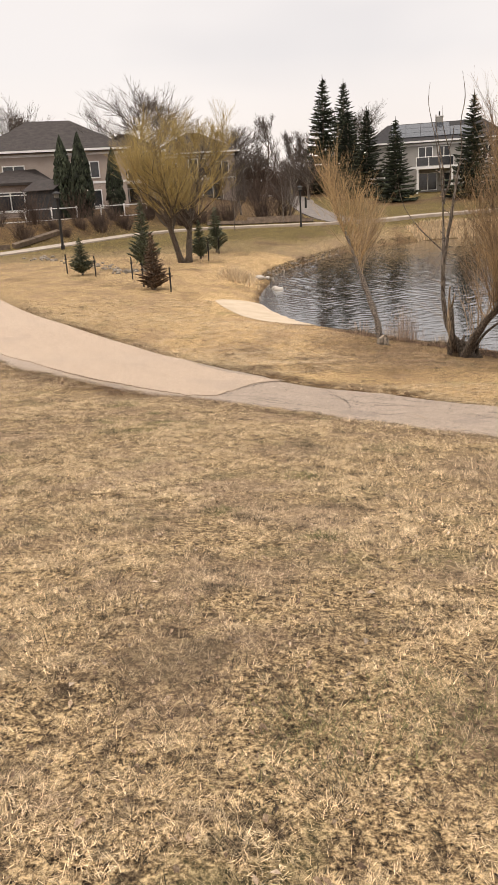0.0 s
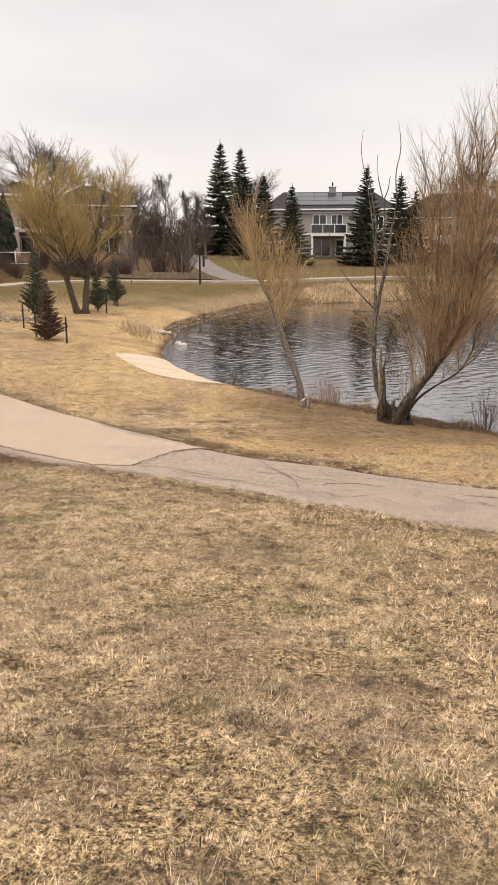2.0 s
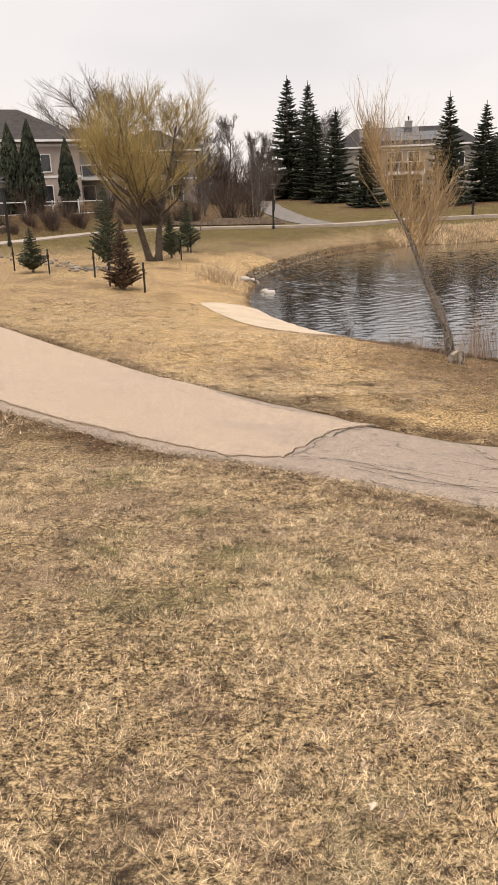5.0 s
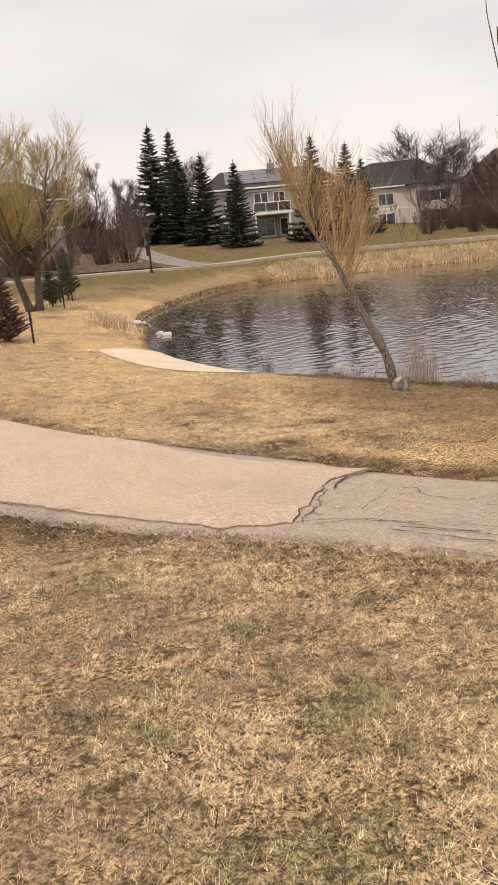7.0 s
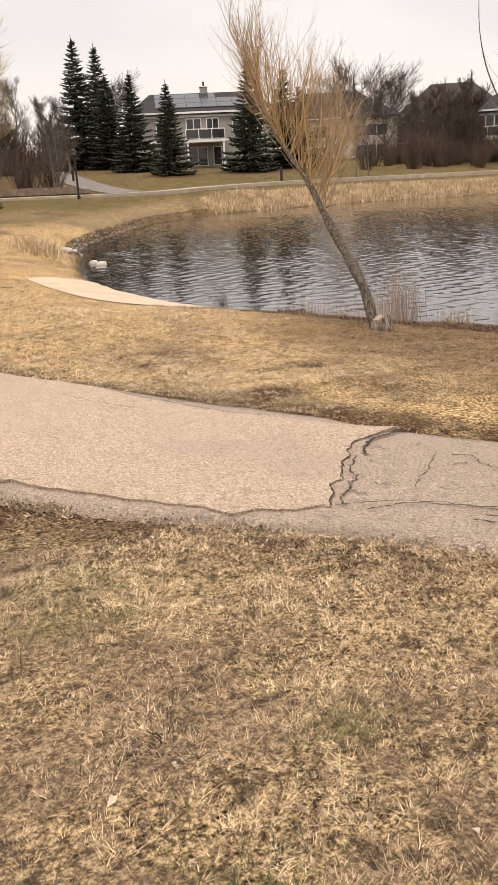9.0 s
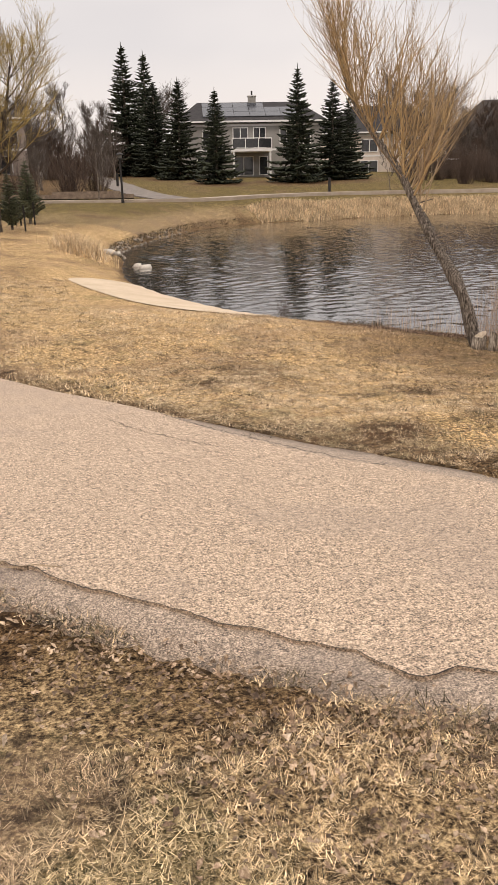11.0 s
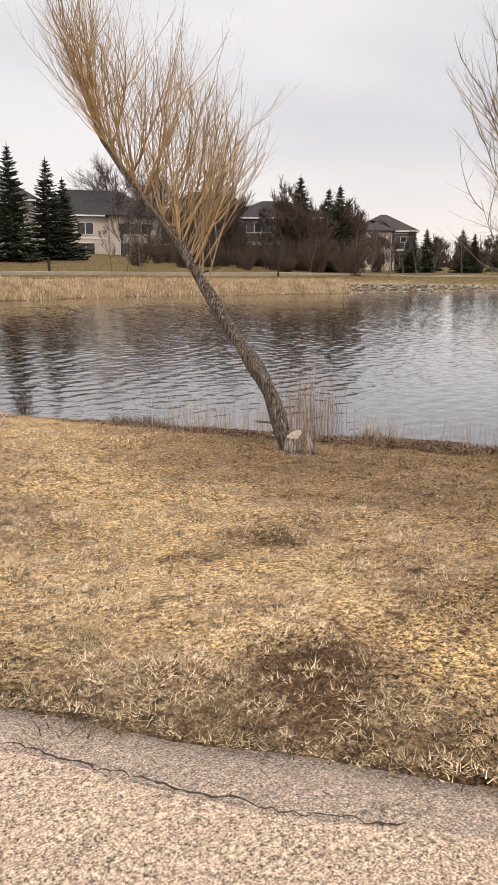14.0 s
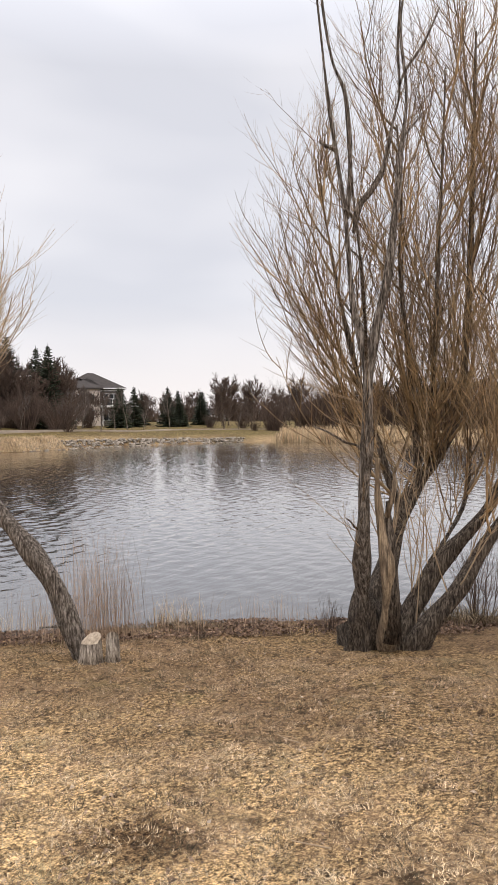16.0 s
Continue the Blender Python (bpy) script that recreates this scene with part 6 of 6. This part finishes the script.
for cx, cy, n, hi, sd, wd in ((3.98, 18.35, 330, 1.1, 0.19, 0.0028), (3.1, 19.3, 170, 0.55, 0.32, 0.0028), (3.8, 18.5, 170, 0.75, 0.27, 0.0028), (5.2, 17.3, 100, 0.4, 0.25, 0.0028), (4.5, 17.75, 80, 0.45, 0.25, 0.0028)):
    P = np.stack([r.normal(cx, sd, n), r.normal(cy, sd, n)], 1)
    blades("reed_clump", P, np.maximum(ground_z(P[:, 0], P[:, 1]), -0.05), r.uniform(0.35, 1.0, n) * hi, wd, 0.13, "stalk", "clump of thin dry reeds beside the stump", "reeds", int(n + cx * 7), 0.12)


# shrubs: many thin stems from one foot
def shrub(rng, height, spread, stems, material, label, twig_r=0.012, name="bare_shrub"):
    ob = thing(name, pose(0, 0, 0), label, "shrub")
    sh = Shape()
    for i in range(stems):
        a = rng.uniform(0, 6.283)
        k = spread * rng.uniform(0.1, 1)
        st_ = (math.cos(a) * k * 0.35, math.sin(a) * k * 0.35, -0.05)
        shoot_with_twigs(sh, rng, st_, (math.cos(a) * k, math.sin(a) * k, height), height * rng.uniform(0.7, 1.15), twig_r, 7, 0.03, 0.09, 6, 0.45, 0.6)
    part("crown", sh, material, ob)
    return ob


rng = random.Random(91)
dark_shrub = put(shrub(rng, 2.2, 1.6, 60, "brush", "dense brown leafless shrub", 0.022), -0.8, 69.5)
for x, y, s in ((-4, 70, 1.0), (-7.5, 69, 0.9), (2.5, 71, 1.1), (4.5, 72, 0.9), (-11, 63.5, 0.8), (-15.5, 61, 0.9), (-18, 59, 0.9), (-13.0, 66, 0.9), (47.0, 72, 1.0), (50, 73, 1.0), (45, 74, 0.9), (41.5, 76, 1.1), (38, 74, 0.9),
                (56, 73.5, 1.1), (59, 75, 1.0), (53, 74, 1.1), (62, 77, 1.0), (43, 81, 1.2), (47, 78, 1.3), (51, 84, 1.3), (65, 84, 1.2), (69, 87, 1.2), (73, 88, 1.3), (77, 86, 1.1), (34, 76, 0.8), (37, 80, 1.0), (57, 80, 1.4), (60, 82, 1.4),
                (5.5, 98, 1.3)):
    again(dark_shrub, x, y, s * 1.15, x * 53 % 360, rng.uniform(0.8, 1.3))
for x, y, s in ((2.5, 96, 1.3), (-1, 98, 1.5), (9, 103, 1.4), (0.5, 110, 1.8), (5, 112, 1.8), (10, 115, 1.7), (-4, 84, 1.2), (-14, 80, 1.3)):
    again(dark_shrub, x, y, s * 1.15, x * 53 % 360, rng.uniform(0.8, 1.3))
small = put(shrub(rng, 0.95, 0.5, 26, "brush", "small leafless shrub at the water's edge", 0.006), 6.55, 15.75)
again(small, 2.35, 22.25, 0.55, 40)
again(small, 5.25, 16.75, 0.35, 140)
for x, y, s in ((98, 74, 1.0), (102, 71, 1.1), (106, 68, 1.0), (95, 78, 0.9), (110, 62, 1.2), (88, 66, 0.6), (90, 65, 0.6)):
    again(dark_shrub, x, y, s, x * 31 % 360)

# thick brush between the far footpath and the houses
for i in range(70):
    a, d = rng.uniform(29, 44.2), rng.uniform(72, 96)
    x, y = 1.5 + d * math.sin(radians(a)), 13 + d * math.cos(radians(a))
    again(dark_shrub, x, y, rng.uniform(0.55, 1.0) if a < 39.4 else rng.uniform(1.0, 1.7), rng.uniform(0, 360), rng.uniform(0.8, 1.3))
for i in range(20):
    a, d = radians(rng.uniform(38.6, 46) if i < 13 else rng.uniform(31, 36.4)), rng.uniform(84, 104)
    x, y = 1.5 + d * math.sin(a), 13 + d * math.cos(a)
    again(ash, x, y, rng.uniform(0.45, 0.7), rng.uniform(0, 360))
for i in range(46):
    a = radians(rng.uniform(60, 82))
    d = rng.uniform(100, 125)
    again(dark_shrub, d * math.sin(a), 13 + d * math.cos(a), rng.uniform(1.2, 2.3), rng.uniform(0, 360), rng.uniform(0.9, 1.5))
for i in range(34):
    a = radians(rng.uniform(56, 80))
    d = rng.uniform(105, 135)
    again(thicket_tree, d * math.sin(a), 13 + d * math.cos(a), rng.uniform(0.8, 1.35), rng.uniform(0, 360))
for a, d, s in ((67, 118, 0.9), (69, 122, 1.0), (70.5, 120, 1.1), (71.5, 123, 1.05), (73, 121, 0.95), (76, 120, 1.0), (78, 121, 0.9)):
    again(spr2, d * math.sin(radians(a)), 13 + d * math.cos(radians(a)), s, a * 91 % 360, 0.85)
# hedge on the garden bank
for i in range(26):
    x = rng.uniform(-23, -1)
    y = float(np.interp(x, [-24, -20, -13, -9, -4, 2], [44, 51.5, 58.5, 65.0, 67.5, 68.5])) + rng.uniform(0.8, 3.0)
    again(dark_shrub, x, y, rng.uniform(0.4, 0.75), rng.uniform(0, 360), rng.uniform(0.7, 1.2))

# boulders at the cove
rng = random.Random(95)
for x, y, s in ((1.5, 33.0, 0.2), (1.62, 32.4, 0.21), (0.95, 35.0, 0.2), (1.3, 35.9, 0.15)):
    sh = Shape()
    sh.stone(0, 0, 0.1 * s, s * 1.15, s * 0.8, s * 0.6, rng)
    b = part("boulder", sh, "stonepale", None, "", True)
    b.matrix_basis = pose(x, y, max(gz(x, y), -0.08) + 0.06)
    tagged(b, "pale rounded boulder in the shallows", "boulder", "boulders at the cove")

sh = Shape()
P, U = along_shore(19 * 4 + 2, 23 * 4, 900, -0.3, 1.1, 97)
for x, y in P:
    s = rng.uniform(0.08, 0.22)
    sh.stone(x, y, max(gz(x, y), -0.02) + s * 0.2, s, s * rng.uniform(0.6, 1), s * 0.6, rng)
tagged(part("shore_stones", sh, "stone", None, "", True), "loose grey stones lining the far shore", "stones", kind="stuff")
sh = Shape()
line = rounded([(-12.4, 47.3), (-9.0, 42.6), (-6.3, 37.4), (-4.9, 34.9)], 12)
for i in range(85):
    p = line[rng.randrange(len(line))]
    x, y = p[0] + rng.gauss(0, 0.35), p[1] + rng.gauss(0, 0.5)
    s = rng.uniform(0.05, 0.15)
    sh.stone(x, y, gz(x, y) + s * 0.25, s, s * rng.uniform(0.6, 1), s * 0.6, rng)
tagged(part("bed_stones", sh, "stone", None, "", True), "scattered pale stones of a dry creek bed", "stones", kind="stuff")
sh = Shape()
P, U = along_shore(29 * 4, 32 * 4 - 1, 160, -0.15, 0.3, 99)
for x, y in P:
    s = rng.uniform(0.03, 0.09)
    sh.stone(x, y, max(gz(x, y), -0.02) + s * 0.2, s, s * 0.8, s * 0.6, rng)
tagged(part("shore_pebbles", sh, "stone", None, "", True), "small stones along the cove's edge", "stones", kind="stuff")

# far treeline that closes the view
rng = random.Random(101)
sh = Shape()
for i in range(620):
    a = rng.uniform(-0.5, 1.6)
    d = rng.uniform(190, 330)
    x, y = d * math.sin(a), 20 + d * math.cos(a)
    h = rng.uniform(6, 11)
    g = gz(x, y)
    for k in range(26):
        q = bent(rng, (x + rng.gauss(0, 1.2), y + rng.gauss(0, 1.2), g), (rng.gauss(0, 0.5), rng.gauss(0, 0.5), 1), h * (0.35 + 0.65 * rng.random() ** 0.7), 4, 0.02, 0.16)
        sh.tube(q, taper(0.17, 0.03, 5), 3, False)
tagged(part("far_woods", sh, "brush"), "distant bare woods on the horizon", "woods", kind="stuff")

# ---------------------------------------------------------------- lawn close by
def strew(count, x0, x1, y0, y1, seed):
    r = np.random.RandomState(seed)
    p = np.stack([r.uniform(x0, x1, count), r.uniform(y0, y1, count)], 1)
    ok = ground_z(p[:, 0], p[:, 1]) > 0.07 if y1 > 15 else np.ones(count, bool)
    ok &= ~inside_ring(lr, p[:, 0], p[:, 1]) if y1 > 20 else True
    ok &= ~(inside_ring(PATH_RING, p[:, 0], p[:, 1]) & (r.uniform(0, 1, count) > 0.004))
    return p[ok], r


HX, HY = np.arange(-9.0, 8.01, 0.2), np.arange(0.0, 28.01, 0.2)
HGX, HGY = np.meshgrid(HX, HY)
HD = pond_distance(HGX, HGY)
HZ = ground_z(HGX, HGY, HD)


def shore_d(x, y):
    return HD[np.clip(((y - HY[0]) / 0.2).astype(int), 0, len(HY) - 1), np.clip(((x - HX[0]) / 0.2).astype(int), 0, len(HX) - 1)]


def lawn_z(x, y):
    u, v = (x - HX[0]) / 0.2, (y - HY[0]) / 0.2
    i, j = np.clip(u.astype(int), 0, len(HX) - 2), np.clip(v.astype(int), 0, len(HY) - 2)
    u, v = u - i, v - j
    low = HZ[j, i] * (1 - u) + HZ[j, i + 1] * u
    high = HZ[j + 1, i] * (1 - u) + HZ[j + 1, i + 1] * u
    return low * (1 - v) + high * v + 0.016 * (vnoise(x, y, 0.45, 1) + 0.6 * vnoise(x, y, 0.19, 2))


def lawn(count, x0, x1, y0, y1, seed, length, width, flat=0.55):
    p, r = strew(count, x0, x1, y0, y1, seed)
    if y1 > 15:
        # the turf thins out towards the water
        p = p[r.uniform(0, 1, len(p)) < np.clip(0.1 + shore_d(p[:, 0], p[:, 1]) / 1.9 + 0.35 * vnoise(p[:, 0], p[:, 1], 0.5, 14), 0.08, 1)]
    for bx, by, bs in BARE:
        p = p[r.uniform(0, 1, len(p)) > 1.4 * np.exp(-((p[:, 0] - bx) ** 2 + (p[:, 1] - by) ** 2) / bs**2) - 0.25]
    # grass stands in tufts
    t = 0.6 * vnoise(p[:, 0], p[:, 1], 0.22, 11) + 0.6 * vnoise(p[:, 0], p[:, 1], 0.08, 12) + 0.35 * vnoise(p[:, 0], p[:, 1], 0.9, 13)
    n = len(p)
    z = lawn_z(p[:, 0], p[:, 1]) - 0.004
    a, up = r.uniform(0, 2 * np.pi, n), np.abs(r.normal(0, flat, n)) + 0.12
    ln = length * r.uniform(0.5, 1.5, n) * (1 + 0.5 * np.clip(t, -0.8, 1))
    way = np.stack([np.cos(a), np.sin(a), up], 1)
    way /= np.linalg.norm(way, axis=1)[:, None]
    side = np.stack([-np.sin(a), np.cos(a), np.zeros(n)], 1) * (width * r.uniform(0.6, 1.4, n))[:, None] / 2
    base = np.stack([p[:, 0], p[:, 1], z + 0.012 * np.clip(t, -1, 1)], 1)
    v = np.stack([base - side, base + side, base + way * ln[:, None]], 1).reshape(-1, 3)
    return v


def tufts(count, x0, x1, y0, y1, seed, per, height, width, reach=0.022):
    """Small tufts: blades that fan out from shared feet."""
    c, r = strew(count, x0, x1, y0, y1, seed)
    if y1 > 15:
        c = c[r.uniform(0, 1, len(c)) < np.clip(0.1 + shore_d(c[:, 0], c[:, 1]) / 1.9 + 0.35 * vnoise(c[:, 0], c[:, 1], 0.5, 14), 0.08, 1)]
    big_ = np.repeat(np.exp(r.normal(0, 0.35, len(c))), per)
    c = np.repeat(c, per, axis=0)
    n = len(c)
    a = r.uniform(0, 2 * np.pi, n)
    off = np.stack([np.cos(a), np.sin(a)], 1) * (reach * np.sqrt(r.uniform(0, 1, n)) * big_)[:, None]
    foot = c + off * 0.5
    z = lawn_z(foot[:, 0], foot[:, 1]) - 0.004
    b = a + r.normal(0, 0.5, n)
    up = r.uniform(0.12, 1.3, n)
    way = np.stack([np.cos(b), np.sin(b), up], 1)
    way /= np.linalg.norm(way, axis=1)[:, None]
    ln = height * r.uniform(0.5, 1.4, n) * big_
    side = np.stack([-np.sin(b), np.cos(b), np.zeros(n)], 1) * (width * r.uniform(0.6, 1.4, n))[:, None] / 2
    base = np.stack([foot[:, 0], foot[:, 1], z], 1)
    return np.stack([base - side, base + side, base + way * ln[:, None]], 1).reshape(-1, 3)


def fringe(edge, count, seed):
    """Grass that hangs over the path's edges."""
    r = np.random.RandomState(seed)
    e = edge[(edge[:, 0] > -7) & (edge[:, 0] < 6)]
    k = r.randint(0, len(e) - 1, count)
    p = e[k] + (e[k + 1] - e[k]) * r.uniform(0, 1, count)[:, None] + r.normal(0, 0.035, (count, 2))
    thick = vnoise(p[:, 0], p[:, 1], 0.35, 31) + r.uniform(-0.4, 0.4, count) > -0.05
    p = p[thick]
    n = len(p)
    a = r.uniform(0, 2 * np.pi, n)
    way = np.stack([np.cos(a), np.sin(a), r.uniform(0.1, 1.0, n)], 1)
    way /= np.linalg.norm(way, axis=1)[:, None]
    side = np.stack([-np.sin(a), np.cos(a), np.zeros(n)], 1) * 0.0022
    base = np.stack([p[:, 0], p[:, 1], lawn_z(p[:, 0], p[:, 1]) + 0.004], 1)
    return np.stack([base - side, base + side, base + way * r.uniform(0.015, 0.045, n)[:, None]], 1).reshape(-1, 3)


parts_v = [lawn(620000, -3.2, 1.0, 1.1, 11.6, 201, 0.022, 0.0026, 0.4), lawn(90000, -5.0, -3.2, 3.0, 13.5, 205, 0.033, 0.0045), lawn(150000, 1.0, 5.6, 2.5, 12.0, 202, 0.036, 0.0045),
           lawn(240000, -1.0, 4.4, 13.3, 18.6, 203, 0.022, 0.0028, 0.35), lawn(110000, -7.5, -1.0, 13.0, 27.0, 204, 0.045, 0.006), lawn(30000, -1.0, 3.0, 18.6, 22.0, 206, 0.045, 0.006),
           tufts(25000, -3.2, 1.0, 1.1, 11.6, 207, 16, 0.026, 0.0024), tufts(10000, -1.0, 4.4, 13.3, 18.6, 208, 14, 0.024, 0.0027), tufts(6000, 1.0, 5.0, 3.0, 12.0, 209, 10, 0.045, 0.005),
           fringe(PATH_UP, 4000, 210), fringe(PATH_LOW, 8000, 212)]
beyond = (3, 4, 5, 7)
beyond_v = []
for i in beyond:
    b = parts_v[i].reshape(-1, 3, 3)
    near = b[:, 0, 0] + 0.5 * vnoise(b[:, 0, 0], b[:, 0, 1], 0.5, 9) + np.random.RandomState(i).normal(0, 0.45, len(b)) > 1.75
    beyond_v.append((b, near))
for pick, material, label in (([p for i, p in enumerate(parts_v) if i not in beyond], "blade", "matted dry straw-yellow grass with faint green patches"),
                              ([b[~near] for b, near in beyond_v], "bladegold", "golden dry grass between the path and the pond"),
                              ([b[near] for b, near in beyond_v], "bladebrown", "thin brown grass round the foot of the willow, partly darkened as its shade")):
    v = np.concatenate(pick).reshape(-1, 3)
    tagged(new("grass", numpy_mesh("grass", v, np.arange(len(v)).reshape(-1, 3), material)), label, "grass", kind="stuff")

# dark matted tufts in the turf; their colour also stands for shade in its relief
pieces = [tufts(420, -3.2, 1.0, 1.1, 11.6, 231, 70, 0.028, 0.004, 0.13), tufts(3600, -3.2, 1.0, 1.1, 11.6, 232, 22, 0.026, 0.0032, 0.045), tufts(300, -1.0, 4.4, 13.3, 18.6, 233, 70, 0.026, 0.0045, 0.15),
          tufts(1900, -1.0, 4.4, 13.3, 18.6, 234, 22, 0.026, 0.0035, 0.05), tufts(420, -7.5, -1.0, 14.0, 27.0, 235, 70, 0.03, 0.007, 0.2), tufts(200, 1.0, 5.0, 3.0, 12.0, 236, 60, 0.03, 0.006, 0.15), fringe(PATH_LOW, 16000, 213), fringe(PATH_UP, 5000, 214)]
v = np.concatenate(pieces)
tagged(new("grass_tufts", numpy_mesh("grass_tufts", v, np.arange(len(v)).reshape(-1, 3), "tuft")), "dark matted brown-green tufts in the dry lawn", "grass", kind="stuff")

# fresh green sprigs among the straw
SPRIGS = [(0.54, 1.9, 0.22), (0.14, 1.8, 0.16), (-1.67, 9.3, 0.14), (-1.05, 8.75, 0.24), (-1.23, 9.76, 0.1), (-1.93, 10.74, 0.13), (-1.64, 10.77, 0.1), (-0.97, 8.92, 0.13), (-1.73, 8.95, 0.1), (-0.19, 4.33, 0.1), (0.36, 3.7, 0.1), (-1.2, 8.2, 0.2),
          (0.4, 5.6, 0.16), (-2.3, 6.6, 0.13), (1.3, 6.8, 0.2), (0.9, 9.0, 0.14)]
pieces = []
for n_, (cx, cy, cr_) in enumerate(SPRIGS):
    r = np.random.RandomState(400 + n_)
    n = int(4200 * cr_)
    p = np.stack([r.normal(cx, cr_ * 0.75, n), r.normal(cy, cr_ * 0.75, n)], 1)
    a = r.uniform(0, 6.283, n)
    way = np.stack([np.cos(a), np.sin(a), r.uniform(0.3, 1.6, n)], 1)
    way /= np.linalg.norm(way, axis=1)[:, None]
    side = np.stack([-np.sin(a), np.cos(a), np.zeros(n)], 1) * 0.0016
    base = np.stack([p[:, 0], p[:, 1], lawn_z(p[:, 0], p[:, 1])], 1)
    pieces.append(np.stack([base - side, base + side, base + way * r.uniform(0.015, 0.05, n)[:, None]], 1).reshape(-1, 3))
v = np.concatenate(pieces)
tagged(new("green_sprigs", numpy_mesh("green_sprigs", v, np.arange(len(v)).reshape(-1, 3), "sprig")), "sparse fresh green sprigs in the dry lawn", "grass", kind="stuff")

# dead leaves
p, r = strew(34000, -4.5, 5.5, 0.8, 19.0, 211)
dens = 0.7 * vnoise(p[:, 0], p[:, 1], 1.2, 21) + sum(1.6 * np.exp(-((p[:, 0] - bx) ** 2 + (p[:, 1] - by) ** 2) / bs**2) for bx, by, bs in BARE) + 0.5 * np.clip(1.3 - shore_d(p[:, 0], p[:, 1]) / 1.5, 0, 1) + 0.55 * np.exp(-((p[:, 1] + 0.62 * p[:, 0] - 10.6) / 0.45) ** 2)
p = p[dens + r.uniform(-0.5, 0.5, len(p)) > 0.12]


def leaves(name, p, r, small, large, material, label):
    n = len(p)
    z = ground_z(p[:, 0], p[:, 1]) + r.uniform(0.008, 0.03, n)
    a, s = r.uniform(0, 6.283, n), r.uniform(small, large, n)
    e1 = np.stack([np.cos(a), np.sin(a), r.normal(0, 0.35, n)], 1) * s[:, None]
    e2 = np.stack([-np.sin(a), np.cos(a), r.normal(0, 0.35, n)], 1) * (s * 0.55)[:, None]
    c = np.stack([p[:, 0], p[:, 1], z], 1)
    curl = np.stack([np.zeros(n), np.zeros(n), s * 0.35], 1)
    v = np.stack([c - e1, c - e1 * 0.2 - e2 + curl, c + e1, c - e1 * 0.1 + e2 + curl, c - e1 * 0.1], 1).reshape(-1, 3)
    k = np.arange(n)[:, None] * 5
    f = np.concatenate([k + [[0, 1, 4]], k + [[1, 2, 4]], k + [[2, 3, 4]], k + [[3, 0, 4]]], 0)
    tagged(new(name, numpy_mesh(name, v, f, material)), label, "leaves", kind="stuff")


leaves("dead_leaves", p, r, 0.006, 0.017, "leaf", "scattered curled brown dead leaves on the grass")
p, r = strew(900, -4.0, 4.5, 1.2, 18.0, 215)
p = p[(vnoise(p[:, 0], p[:, 1], 1.0, 23) + r.uniform(-0.6, 0.6, len(p)) > 0.0) & (shore_d(p[:, 0], p[:, 1]) > 0.3)]
leaves("pale_leaves", p, r, 0.008, 0.019, "paleleaf", "pale tan dry leaves caught in the grass")
P, U = along_shore(5 * 4, 10 * 4, 26000, 0.05, 1.15, 241)
r = np.random.RandomState(242)
P = P[vnoise(P[:, 0], P[:, 1], 0.5, 37) + r.uniform(-0.6, 0.6, len(P)) > -0.1]
leaves("bank_litter", P, r, 0.008, 0.022, "litter", "matted red-brown leaf litter along the water's edge")

# leaf litter blown against the path's lower edge
r = np.random.RandomState(251)
pick = np.where((PATH_LOW[:, 0] > -4.5) & (PATH_LOW[:, 0] < 4.5))[0]
k = r.choice(pick, 13000)
away = PATH_LOW[k] - PATH_UP[k]
away /= np.hypot(*away.T)[:, None]
P = PATH_LOW[k] + away * (np.abs(r.normal(0, 0.4, len(k))) + 0.02)[:, None] + r.normal(0, 0.06, (len(k), 2))
P = P[vnoise(P[:, 0], P[:, 1], 0.45, 39) + r.uniform(-0.7, 0.7, len(P)) > 0.0]
leaves("edge_litter", P, r, 0.006, 0.015, "leaf", "red-brown leaf litter along the path's edge")

# fallen twigs
rng = random.Random(221)
sh = Shape()
for i in range(60):
    x, y = rng.uniform(-4, 4), rng.uniform(3, 18)
    if pond_distance(np.array([x]), np.array([y]))[0] < 0.4:
        continue
    a = rng.uniform(0, 6.283)
    q = [Vector((px, py, gz(px, py) + 0.035)) for px, py in ((x + math.cos(a) * s_i, y + math.sin(a) * s_i + 0.02 * math.sin(s_i * 20)) for s_i in np.linspace(0, rng.uniform(0.08, 0.4), 4))]
    sh.tube(q, [0.003, 0.003, 0.0025, 0.0015], 4)
tagged(part("fallen_twigs", sh, "bare"), "thin fallen twigs lying in the grass", "twigs", kind="stuff")
